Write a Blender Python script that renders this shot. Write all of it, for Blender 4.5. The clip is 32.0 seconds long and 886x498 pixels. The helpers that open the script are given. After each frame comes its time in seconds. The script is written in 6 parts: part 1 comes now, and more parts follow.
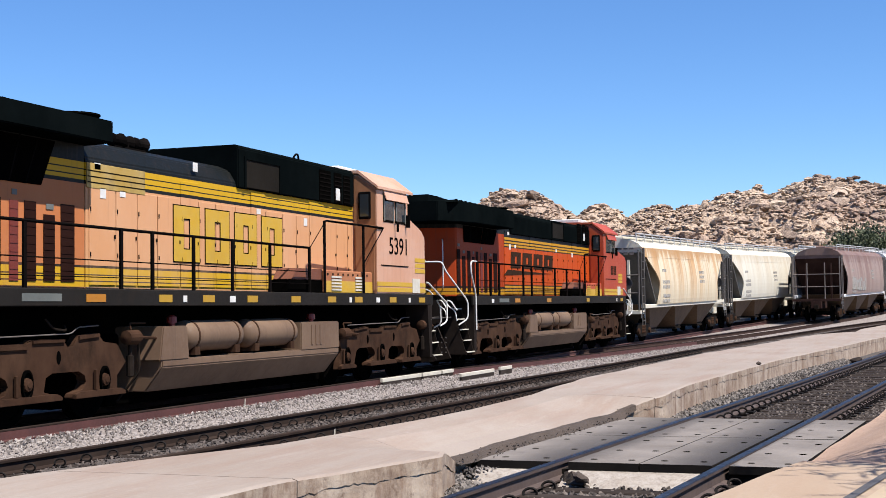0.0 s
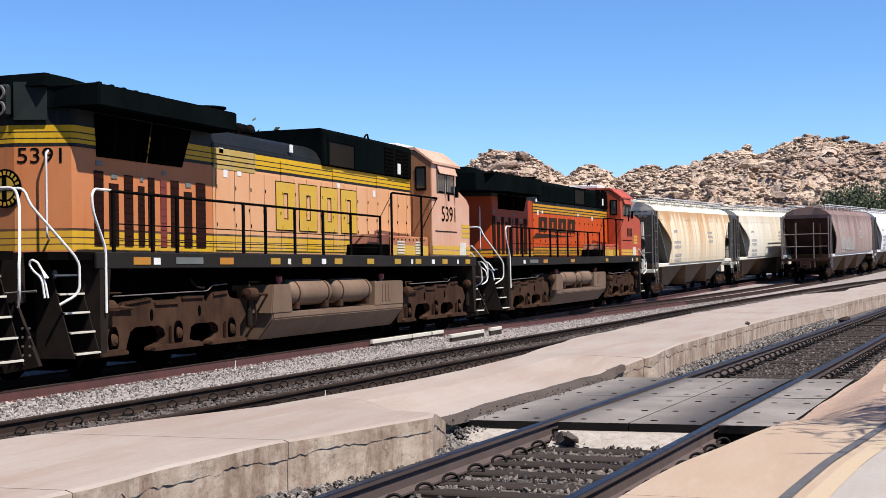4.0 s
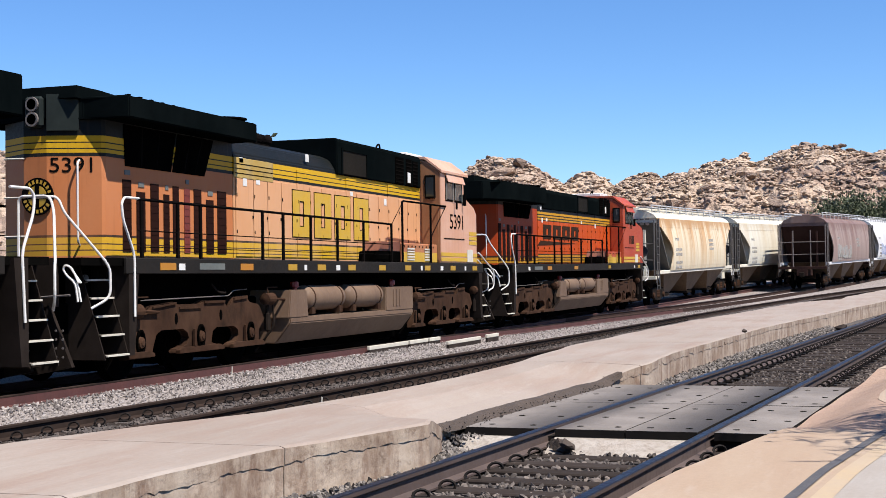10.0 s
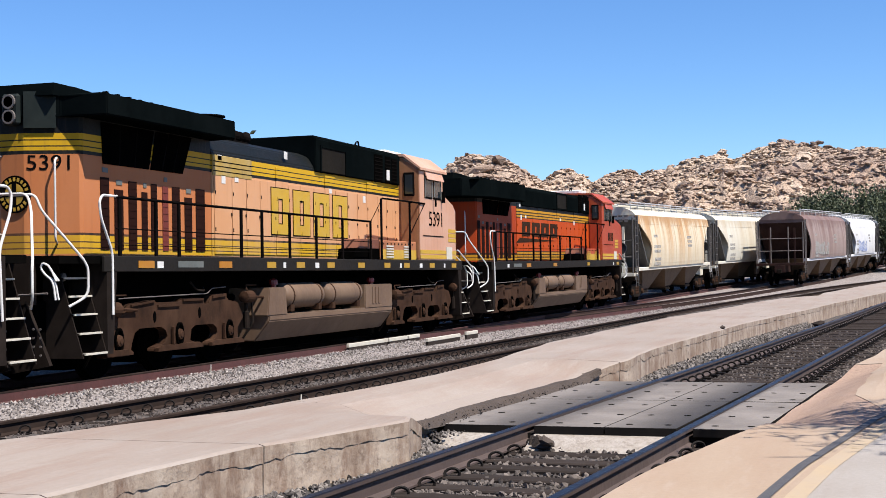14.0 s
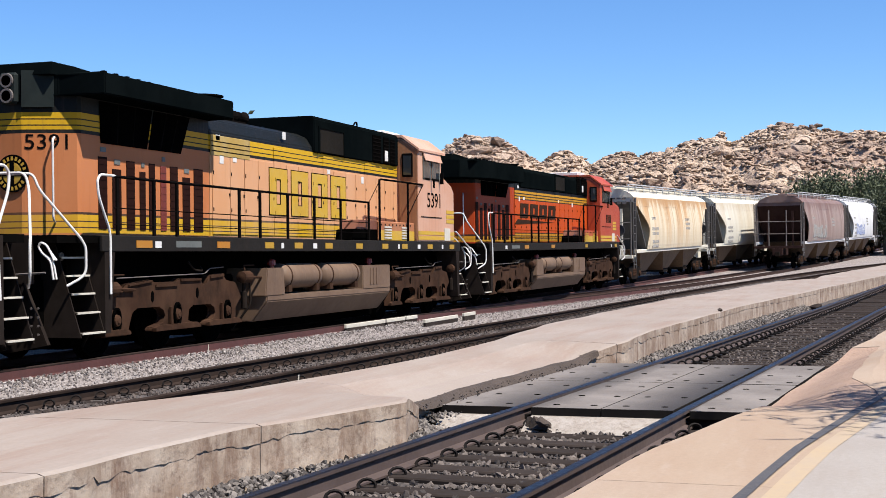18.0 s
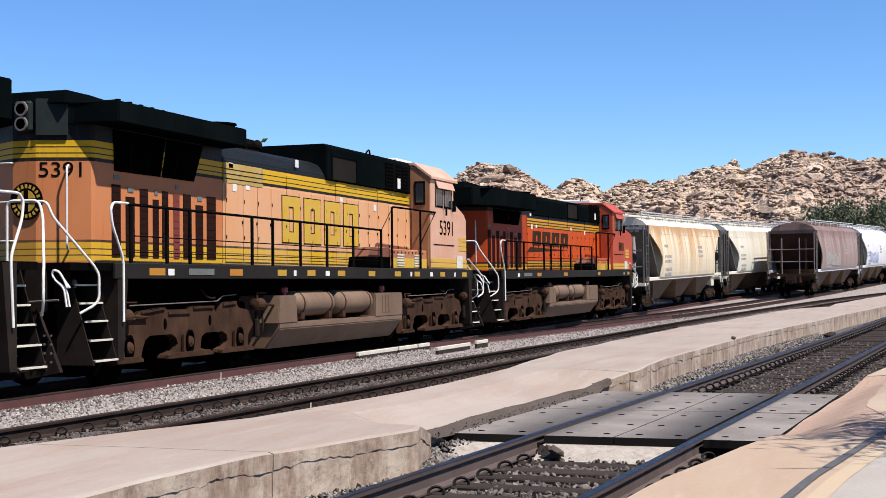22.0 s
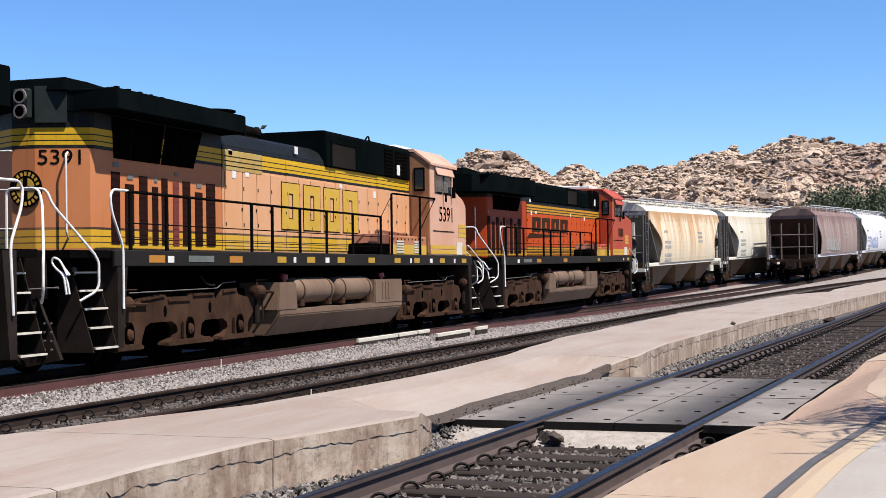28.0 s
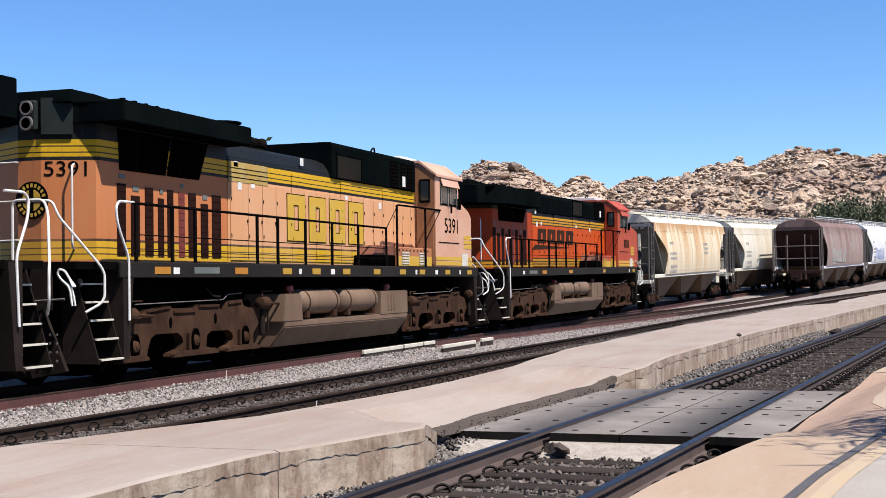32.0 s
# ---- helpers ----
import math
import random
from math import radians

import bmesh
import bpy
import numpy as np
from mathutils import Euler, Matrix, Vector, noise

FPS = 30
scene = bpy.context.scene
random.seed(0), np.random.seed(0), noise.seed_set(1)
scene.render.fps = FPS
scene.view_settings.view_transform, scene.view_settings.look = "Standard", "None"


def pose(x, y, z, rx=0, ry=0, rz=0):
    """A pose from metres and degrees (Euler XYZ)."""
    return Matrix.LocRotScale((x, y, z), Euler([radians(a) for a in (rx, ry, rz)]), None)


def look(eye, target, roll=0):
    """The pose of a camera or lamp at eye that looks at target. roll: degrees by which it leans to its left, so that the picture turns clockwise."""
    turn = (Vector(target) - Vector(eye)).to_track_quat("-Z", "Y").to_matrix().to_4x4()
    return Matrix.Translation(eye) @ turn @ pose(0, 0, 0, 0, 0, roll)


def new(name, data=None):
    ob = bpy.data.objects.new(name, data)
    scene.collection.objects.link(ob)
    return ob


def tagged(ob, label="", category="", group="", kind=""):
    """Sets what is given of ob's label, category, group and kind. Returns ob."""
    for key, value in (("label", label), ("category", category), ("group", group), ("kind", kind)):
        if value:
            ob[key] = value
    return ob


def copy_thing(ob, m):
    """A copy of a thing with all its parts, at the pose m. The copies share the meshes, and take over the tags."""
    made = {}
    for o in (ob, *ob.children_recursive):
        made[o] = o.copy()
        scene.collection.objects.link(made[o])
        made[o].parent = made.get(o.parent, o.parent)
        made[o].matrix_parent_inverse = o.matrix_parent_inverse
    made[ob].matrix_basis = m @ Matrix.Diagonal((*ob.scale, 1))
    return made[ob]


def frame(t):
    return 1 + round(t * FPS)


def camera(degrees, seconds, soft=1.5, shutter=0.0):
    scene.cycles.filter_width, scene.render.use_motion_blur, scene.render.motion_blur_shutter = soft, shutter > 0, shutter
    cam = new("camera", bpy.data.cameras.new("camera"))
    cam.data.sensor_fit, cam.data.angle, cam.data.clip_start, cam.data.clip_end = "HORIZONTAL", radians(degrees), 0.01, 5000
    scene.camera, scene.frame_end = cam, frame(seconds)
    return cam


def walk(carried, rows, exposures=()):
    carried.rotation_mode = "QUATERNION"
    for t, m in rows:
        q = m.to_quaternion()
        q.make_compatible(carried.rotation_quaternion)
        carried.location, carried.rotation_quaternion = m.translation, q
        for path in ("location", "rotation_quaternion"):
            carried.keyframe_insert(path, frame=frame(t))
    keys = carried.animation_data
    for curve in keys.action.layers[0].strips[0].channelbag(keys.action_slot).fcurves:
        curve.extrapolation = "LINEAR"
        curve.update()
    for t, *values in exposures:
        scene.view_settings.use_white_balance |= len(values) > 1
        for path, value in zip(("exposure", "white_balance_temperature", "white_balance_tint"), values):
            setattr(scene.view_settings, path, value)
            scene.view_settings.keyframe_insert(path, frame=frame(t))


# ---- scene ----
cam = camera(36.1, 32.0, soft=0.5)
EYE = (-36.68, -13.10, 1.614)
ROWS = [
    (0, 92.547, 0.740, -70.355), (0.5, 92.648, 0.739, -70.442), (1, 92.659, 0.784, -70.616),
    (1.5, 92.503, 0.802, -70.773), (2, 92.007, 0.852, -70.954), (2.5, 91.792, 1.013, -71.060),
    (3, 91.531, 1.089, -71.110), (3.5, 91.141, 1.070, -70.899), (5.5, 90.813, 0.793, -70.599),
    (6, 91.270, 0.604, -70.945), (6.5, 91.272, 0.605, -71.276), (7, 91.114, 0.595, -71.295),
    (7.5, 90.998, 0.554, -71.176), (8, 90.891, 0.517, -71.128), (8.5, 90.958, 0.555, -71.192),
    (9, 91.147, 0.645, -71.210), (9.5, 91.202, 0.725, -71.084), (10, 91.186, 0.771, -70.908),
    (10.5, 91.154, 0.791, -70.772), (11, 91.194, 0.726, -70.776), (11.5, 91.369, 0.271, -71.272),
    (12, 91.542, 0.385, -71.310), (12.5, 91.644, 0.751, -71.499), (13, 91.399, 0.830, -71.950),
    (13.5, 91.229, 0.680, -71.879), (14, 91.059, 0.902, -71.785), (14.5, 91.130, 0.910, -71.239),
    (16.5, 90.644, 0.805, -71.804), (17, 90.483, 0.900, -71.959), (17.5, 90.310, 0.668, -71.892),
    (18, 90.267, 0.621, -71.873), (18.5, 90.314, 0.842, -71.944), (19, 90.488, 0.709, -72.050),
    (19.5, 90.852, 0.527, -72.020), (20, 91.066, 0.541, -71.881), (20.5, 91.251, 0.610, -71.789),
    (21, 91.333, 0.432, -71.642), (21.5, 91.378, 0.435, -71.477), (22, 91.438, 0.583, -71.350),
    (22.5, 91.337, 0.686, -71.184), (23, 90.865, 0.848, -71.312), (23.5, 90.620, 0.754, -71.521),
    (24, 90.328, 0.793, -71.548), (24.5, 90.221, 0.857, -71.636), (25, 90.172, 0.899, -71.576),
    (25.5, 90.297, 0.887, -71.523), (27.5, 90.806, 0.818, -71.327), (28, 90.864, 0.753, -71.360),
    (28.5, 90.903, 0.776, -71.325), (29, 91.007, 0.615, -71.344), (29.5, 91.131, 0.422, -71.215),
    (30, 91.268, 0.267, -71.039), (30.5, 91.406, 0.220, -70.891), (31, 91.461, 0.438, -70.889),
    (31.5, 91.439, 0.680, -70.990), (32, 91.350, 0.760, -71.131),
]

walk(cam, [(t, pose(*EYE, a, b, c)) for t, a, b, c in ROWS], exposures=[(0.0, 0.99), (32.0, 0.99)])

# ---- light ----
SUN_DIR = Vector((-0.20, -0.55, 1.0)).normalized()
world = bpy.data.worlds.new("sky")
scene.world = world
world.use_nodes = True
wn = world.node_tree.nodes
sky = wn.new("ShaderNodeTexSky")
sky.sky_type = 'NISHITA'
sky.sun_disc = False
sky.sun_elevation = math.asin(SUN_DIR.z)
sky.sun_rotation = math.atan2(SUN_DIR.x, SUN_DIR.y)
sky.altitude = 1000
sky.air_density = 1.0
sky.dust_density = 0.0
sky.ozone_density = 10.0
wn["Background"].inputs["Strength"].default_value = 0.072
deep = wn.new("ShaderNodeHueSaturation")
deep.inputs["Hue"].default_value = 0.503
deep.inputs["Saturation"].default_value = 1.07
deep.inputs["Value"].default_value = 1.16
world.node_tree.links.new(sky.outputs[0], deep.inputs["Color"])
world.node_tree.links.new(deep.outputs[0], wn["Background"].inputs["Color"])
sun = new("sun", bpy.data.lights.new("sun", "SUN"))
sun.data.energy = 5.0
sun.data.angle = radians(0.53)
sun.data.color = (1.0, 0.938, 0.868)
sun.matrix_world = look(tuple(SUN_DIR * 60), (0, 0, 0))


# ---- plan: track centre lines, grade ----
def grade(x):
    if x <= 0:
        return 0.0
    return 0.00027 * x * x if x < 37 else 0.3696 + 0.02 * (min(x, 160) - 37)


def line_a(x):
    return 0.0 if x < 2 else -0.00124 * (x - 2) ** 2 if x < 75 else -6.608 - 0.12 * (x - 75)


def smooth(u):
    u = max(0.0, min(1.0, u))
    return u * u * (3 - 2 * u)


def line_brown(x):
    return line_a(x) - 4.1 * smooth((x + 14) / 64) if x < 58 else -7.989 - 0.104 * (x - 58)


def line_b(x):
    return -4.25 - 0.042 * (x + 20) - (0.0 if x < 8 else 0.00245 * (x - 8) ** 2 if x < 55 else 5.41 + 0.2303 * (x - 55))


def line_c(x):
    return -12.31 - 0.0712 * x - (0.0 if x < 10 else 0.0011 * (x - 10) ** 2)


ZA, ZB, ZC = 0.0, 0.0, 0.2


def rise_c(x):
    return ZC + grade(x)


# ---- materials ----
def dull(c, k=0.455):
    """Paint and stone in desert dust: the colour at its weathered reflectance."""
    return tuple(v * k for v in c)


def nodes_of(name):
    m = bpy.data.materials.new(name)
    m.use_nodes = True
    return m, m.node_tree.nodes, m.node_tree.links, m.node_tree.nodes["Principled BSDF"]


def mixc(n, l, fac, a, b, blend='MIX'):
    x = n.new("ShaderNodeMix")
    x.data_type, x.blend_type = 'RGBA', blend
    for sock, v in ((x.inputs[0], fac), (x.inputs[6], a), (x.inputs[7], b)):
        if isinstance(v, bpy.types.NodeSocket):
            l.new(v, sock)
        elif isinstance(v, (int, float)):
            sock.default_value = v
        else:
            sock.default_value = (*v, 1.0)
    return x.outputs[2]


def coords(n, l, scale=(1, 1, 1), kind="Object"):
    tc, mp = n.new("ShaderNodeTexCoord"), n.new("ShaderNodeMapping")
    mp.inputs["Scale"].default_value = scale
    l.new(tc.outputs[kind], mp.inputs[0])
    return mp.outputs[0]


def noise_tex(n, l, vec, scale, detail=5.0, rough=0.6):
    t = n.new("ShaderNodeTexNoise")
    t.inputs["Scale"].default_value, t.inputs["Detail"].default_value, t.inputs["Roughness"].default_value = scale, detail, rough
    l.new(vec, t.inputs["Vector"])
    return t.outputs["Fac"]


def ramp(n, l, fac, lo, hi, a=0.0, b=1.0):
    r = n.new("ShaderNodeMapRange")
    r.inputs[1].default_value, r.inputs[2].default_value, r.inputs[3].default_value, r.inputs[4].default_value = lo, hi, a, b
    l.new(fac, r.inputs[0])
    return r.outputs[0]


def bump(n, l, p, height, strength=0.3, dist=0.01):
    b = n.new("ShaderNodeBump")
    b.inputs["Strength"].default_value, b.inputs["Distance"].default_value = strength, dist
    l.new(height, b.inputs["Height"])
    l.new(b.outputs[0], p.inputs["Normal"])


def paint(name, base, worn, dirt=(0.12, 0.09, 0.07), rough=0.55, metal=0.0, big=0.8, fine=14.0, dirt_amt=0.5, streak=False, vary=0.0):
    """Painted or dusty surface: colour with large stains, streaks and fine grain."""
    m, n, l, p = nodes_of(name)
    base, worn, dirt = dull(base), dull(worn), dull(dirt)
    if max(base) < 0.04:
        p.inputs["Specular IOR Level"].default_value = 0.0 if max(base) < 0.004 else 0.05
    v = coords(n, l)
    c = mixc(n, l, ramp(n, l, noise_tex(n, l, v, big, 6), 0.38, 0.68), base, worn)
    vs = coords(n, l, (5, 5, 0.35)) if streak else coords(n, l, (1.7, 1.7, 1.1))
    c = mixc(n, l, ramp(n, l, noise_tex(n, l, vs, 1.3, 7, 0.7), 0.50, 0.80, 0.0, dirt_amt), c, dirt)
    g = noise_tex(n, l, v, fine, 6, 0.7)
    c = mixc(n, l, 0.22, c, mixc(n, l, g, (0.25, 0.25, 0.25), (1, 1, 1)), 'MULTIPLY')
    if vary:
        oi = n.new("ShaderNodeObjectInfo")
        c = mixc(n, l, ramp(n, l, oi.outputs["Random"], 0, 1, 0, vary), c, dirt)
    l.new(c, p.inputs["Base Color"])
    l.new(ramp(n, l, g, 0.3, 0.7, rough - 0.1, rough + 0.12), p.inputs["Roughness"])
    p.inputs["Metallic"].default_value = metal
    bump(n, l, p, g, 0.15, 0.006)
    return m


def banded(name, stops, rough=0.5, dirt=(0.16, 0.10, 0.07), worn_mix=0.35, worn=(0.62, 0.38, 0.27)):
    """Livery in horizontal bands: (height in metres, colour) from below upward, with sun fade, rust streaks and grime."""
    m, n, l, p = nodes_of(name)
    stops, dirt, worn = [(z, dull(q)) for z, q in stops], dull(dirt), dull(worn)
    p.inputs["Specular IOR Level"].default_value = 0.12
    tc, sp = n.new("ShaderNodeTexCoord"), n.new("ShaderNodeSeparateXYZ")
    l.new(tc.outputs["Object"], sp.inputs[0])
    cr = n.new("ShaderNodeValToRGB")
    cr.color_ramp.interpolation = 'CONSTANT'
    l.new(ramp(n, l, sp.outputs[2], 0, 5), cr.inputs[0])
    e = cr.color_ramp.elements
    while len(e) > 1:
        e.remove(e[-1])
    e[0].position, e[0].color = 0.0, (*stops[0][1], 1)
    for z, col in stops[1:]:
        q = e.new(z / 5.0)
        q.color = (*col, 1)
    v = coords(n, l)
    big = noise_tex(n, l, coords(n, l, (0.9, 0.9, 0.5)), 0.9, 6)
    mk = n.new("ShaderNodeMath")
    mk.operation = 'MULTIPLY'
    l.new(ramp(n, l, big, 0.42, 0.72, 0, worn_mix), mk.inputs[0])
    l.new(ramp(n, l, sp.outputs[2], 3.58, 3.60, 1, 0.02), mk.inputs[1])
    c = mixc(n, l, mk.outputs[0], cr.outputs[0], worn)
    st = noise_tex(n, l, coords(n, l, (6, 6, 0.3)), 1.2, 6, 0.7)
    c = mixc(n, l, ramp(n, l, st, 0.56, 0.80, 0, 0.40), c, dirt)
    g = noise_tex(n, l, v, 20, 6, 0.7)
    c = mixc(n, l, 0.2, c, mixc(n, l, g, (0.3, 0.3, 0.3), (1, 1, 1)), 'MULTIPLY')
    l.new(c, p.inputs["Base Color"])
    l.new(ramp(n, l, g, 0.3, 0.7, rough - 0.08, rough + 0.15), p.inputs["Roughness"])
    bump(n, l, p, g, 0.1, 0.004)
    return m


def ground_mat(name, a, b, c3, scale_big=0.5, scale_small=30.0, rough=0.9, strength=0.6, dist=0.02, cells=0.0):
    m, n, l, p = nodes_of(name)
    a, b, c3 = dull(a), dull(b), dull(c3)
    v = coords(n, l)
    c = mixc(n, l, ramp(n, l, noise_tex(n, l, v, scale_big, 6), 0.35, 0.65), a, b)
    g = noise_tex(n, l, v, scale_small, 8, 0.75)
    c = mixc(n, l, ramp(n, l, g, 0.45, 0.75, 0, 0.8), c, c3)
    h = g
    if cells:
        vo = n.new("ShaderNodeTexVoronoi")
        vo.inputs["Scale"].default_value = cells
        l.new(v, vo.inputs["Vector"])
        c = mixc(n, l, 0.55, c, mixc(n, l, ramp(n, l, vo.outputs["Distance"], 0.0, 0.6), (1, 1, 1), (0.15, 0.15, 0.15)), 'MULTIPLY')
        hs = n.new("ShaderNodeSeparateColor")
        l.new(vo.outputs["Color"], hs.inputs[0])
        c = mixc(n, l, 0.5, c, mixc(n, l, hs.outputs[0], (0.35, 0.33, 0.32), (1.0, 0.98, 0.96)), 'MULTIPLY')
        h = ramp(n, l, vo.outputs["Distance"], 0.0, 0.7, 1.0, 0.0)
    l.new(c, p.inputs["Base Color"])
    p.inputs["Roughness"].default_value = rough
    bump(n, l, p, h, strength, dist)
    return m


def island_mat(name, lo, hi, rough=0.9, fine=18.0):
    m, n, l, p = nodes_of(name)
    lo, hi = dull(lo), dull(hi)
    ge = n.new("ShaderNodeNewGeometry")
    v = coords(n, l)
    c = mixc(n, l, ge.outputs["Random Per Island"], lo, hi)
    g = noise_tex(n, l, v, fine, 6, 0.7)
    c = mixc(n, l, 0.5, c, mixc(n, l, g, (0.35, 0.35, 0.35), (1, 1, 1)), 'MULTIPLY')
    l.new(c, p.inputs["Base Color"])
    p.inputs["Roughness"].default_value = rough
    bump(n, l, p, g, 0.4, 0.02)
    return m


YEL, DGR, SAL, ORG, LIN = (1.02, 0.60, 0.025), (0.010, 0.0145, 0.015), (1.10, 0.56, 0.275), (0.86, 0.115, 0.012), (0.02, 0.022, 0.02)
M_LIV1 = banded("faded_orange_livery", [(0, SAL), (2.02, YEL), (2.10, LIN), (2.12, YEL), (2.20, LIN), (2.22, YEL), (2.31, LIN), (2.36, SAL),
                (3.60, LIN), (3.66, YEL), (3.73, LIN), (3.75, YEL), (3.82, LIN), (3.84, YEL), (3.93, DGR)], worn_mix=0.55, worn=(1.15, 0.70, 0.43))
# rear hood orange, deepened to hold the shade at that end
ORG_SHADE = (0.86, 0.30, 0.11)
M_LIV1R = banded("orange_end_livery", [(0, ORG_SHADE), (2.02, YEL), (2.10, LIN), (2.12, YEL), (2.20, LIN), (2.22, YEL), (2.31, LIN), (2.36, ORG_SHADE),
                 (3.60, LIN), (3.66, YEL), (3.73, LIN), (3.75, YEL), (3.82, LIN), (3.84, YEL), (3.93, DGR)], worn_mix=0.4, worn=(0.95, 0.42, 0.2))
GLD, ORG3 = (0.92, 0.44, 0.025), (0.62, 0.075, 0.012)
M_LIV2R = banded("dull_orange_end_livery", [(0, ORG3), (2.02, GLD), (2.10, LIN), (2.12, GLD), (2.20, LIN), (2.25, ORG3), (3.86, DGR)], worn_mix=0.3, worn=(0.40, 0.08, 0.025))
M_LIV2 = banded("bright_orange_livery", [(0, ORG), (2.02, GLD), (2.10, LIN), (2.13, GLD), (2.20, LIN), (2.23, GLD), (2.29, LIN), (2.34, ORG),
                (3.46, LIN), (3.50, GLD), (3.57, LIN), (3.60, GLD), (3.67, LIN), (3.70, GLD), (3.78, DGR)], worn_mix=0.2, worn=(0.66, 0.16, 0.04))
M_CAB1 = paint("faded_salmon_paint", (1.05, 0.55, 0.34), (1.12, 0.68, 0.48), (0.50, 0.20, 0.09), 0.5, dirt_amt=0.4, streak=True)
M_CAB2 = paint("red_orange_paint", (0.70, 0.075, 0.015), (0.78, 0.13, 0.03), (0.20, 0.05, 0.03), 0.5, dirt_amt=0.35, streak=True)
M_GREEN = paint("dark_green_paint", (0.0042, 0.0068, 0.0074), (0.008, 0.0115, 0.012), (0.0025, 0.0025, 0.0025), 0.5, dirt_amt=0.5)
M_BLACK = paint("grimy_black_paint", (0.005, 0.005, 0.005), (0.009, 0.008, 0.007), (0.022, 0.015, 0.011), 0.75, dirt_amt=0.35)
# near black for openings and black boxes; also stands in for deep shade
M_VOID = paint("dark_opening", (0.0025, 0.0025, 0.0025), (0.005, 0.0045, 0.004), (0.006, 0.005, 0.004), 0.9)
M_SILL = paint("grey_sill_paint", (0.030, 0.027, 0.024), (0.042, 0.037, 0.033), (0.065, 0.045, 0.032), 0.6, dirt_amt=0.5)
M_DUST = paint("dust_brown_steel", (0.074, 0.037, 0.0225), (0.125, 0.066, 0.040), (0.008, 0.010, 0.008), 0.85, dirt_amt=0.75, big=1.6)
M_TANK = paint("dusty_tank_steel", (0.225, 0.128, 0.072), (0.315, 0.195, 0.115), (0.09, 0.048, 0.03), 0.75, dirt_amt=0.5, streak=True)
M_DARKDUST = paint("dark_dusty_steel", (0.018, 0.014, 0.011), (0.045, 0.032, 0.025), (0.007, 0.006, 0.005), 0.8, dirt_amt=0.5, big=2.0)
M_WHITE = paint("white_rail_paint", (1.35, 1.33, 1.28), (1.1, 1.07, 1.0), (0.45, 0.37, 0.3), 0.5, dirt_amt=0.3, big=4)
M_YELLOW = paint("yellow_paint", (1.02, 0.60, 0.025), (0.98, 0.62, 0.08), (0.4, 0.14, 0.05), 0.5, dirt_amt=0.25, big=3)
M_REFL = paint("amber_reflector", (0.75, 0.28, 0.01), (0.75, 0.36, 0.03), (0.5, 0.2, 0.02), 0.35, dirt_amt=0.2)
M_RED = paint("red_paint", (0.45, 0.02, 0.015), (0.38, 0.03, 0.02), (0.1, 0.02, 0.02), 0.4, dirt_amt=0.3)
M_INK = paint("black_lettering", (0.008, 0.007, 0.007), (0.013, 0.011, 0.010), (0.04, 0.03, 0.03), 0.6)
M_GREYBAR = paint("faded_grey_lettering", (0.60, 0.57, 0.52), (0.72, 0.69, 0.62), (0.4, 0.35, 0.3), 0.7)
M_GLASS, _n, _l, _p = nodes_of("dark_window_glass")
_p.inputs["Base Color"].default_value = (0.02, 0.025, 0.03, 1)
_p.inputs["Roughness"].default_value = 0.06
_p.inputs["Specular IOR Level"].default_value = 0.6
M_LENS, _n, _l, _p = nodes_of("headlight_lens")
_p.inputs["Base Color"].default_value = (0.035, 0.035, 0.035, 1)
_p.inputs["Roughness"].default_value = 0.15
M_CREAM = paint("cream_white_paint", (1.22, 1.16, 0.98), (1.12, 1.03, 0.82), (0.65, 0.42, 0.22), 0.65, dirt_amt=0.35, streak=True)
# brown car end, darkened in the paint for the shade of its recess
M_BROWNEND = paint("dark_brown_car_paint", (0.06, 0.03, 0.026), (0.10, 0.055, 0.045), (0.03, 0.018, 0.015), 0.7, dirt_amt=0.5)
M_PALE = paint("pale_grey_car_paint", (1.25, 1.26, 1.28), (1.08, 1.08, 1.08), (0.40, 0.36, 0.32), 0.6, dirt_amt=0.3, streak=True)
M_GALV = paint("galvanised_steel", (0.85, 0.86, 0.88), (1.0, 1.0, 1.0), (0.4, 0.34, 0.28), 0.5, metal=0.1, dirt_amt=0.3)
M_BLUE = paint("blue_spray_paint", (0.40, 0.50, 0.85), (0.62, 0.70, 0.95), (0.95, 1.0, 1.1), 0.6, dirt_amt=0.6, big=2)
M_TEAL = paint("pale_teal_spray_paint", (0.50, 0.50, 0.46), (0.60, 0.58, 0.54), (0.5, 0.38, 0.33), 0.6, dirt_amt=0.5, big=2)
M_RAILTOP = paint("polished_rail_steel", (0.115, 0.085, 0.070), (0.165, 0.13, 0.11), (0.04, 0.03, 0.027), 0.42, metal=1.0, dirt_amt=0.25, big=3)
M_RAILC = paint("brown_rail_steel", (0.115, 0.075, 0.062), (0.155, 0.105, 0.09), (0.05, 0.035, 0.03), 0.7, dirt_amt=0.4, big=2)
M_RAILA = paint("red_rust_rail_steel", (0.105, 0.026, 0.020), (0.14, 0.038, 0.030), (0.04, 0.016, 0.013), 0.8, dirt_amt=0.55, big=2)
M_RAILB = paint("dull_rail_steel", (0.055, 0.038, 0.031), (0.085, 0.058, 0.047), (0.012, 0.010, 0.009), 0.85, dirt_amt=0.5, big=2)
M_TIE = paint("weathered_timber", (0.070, 0.054, 0.047), (0.105, 0.084, 0.074), (0.03, 0.024, 0.02), 0.9, dirt_amt=0.6, big=3, fine=30, vary=0.4)
M_CLIP = paint("black_spring_steel", (0.018, 0.016, 0.016), (0.035, 0.03, 0.028), (0.06, 0.04, 0.03), 0.6)
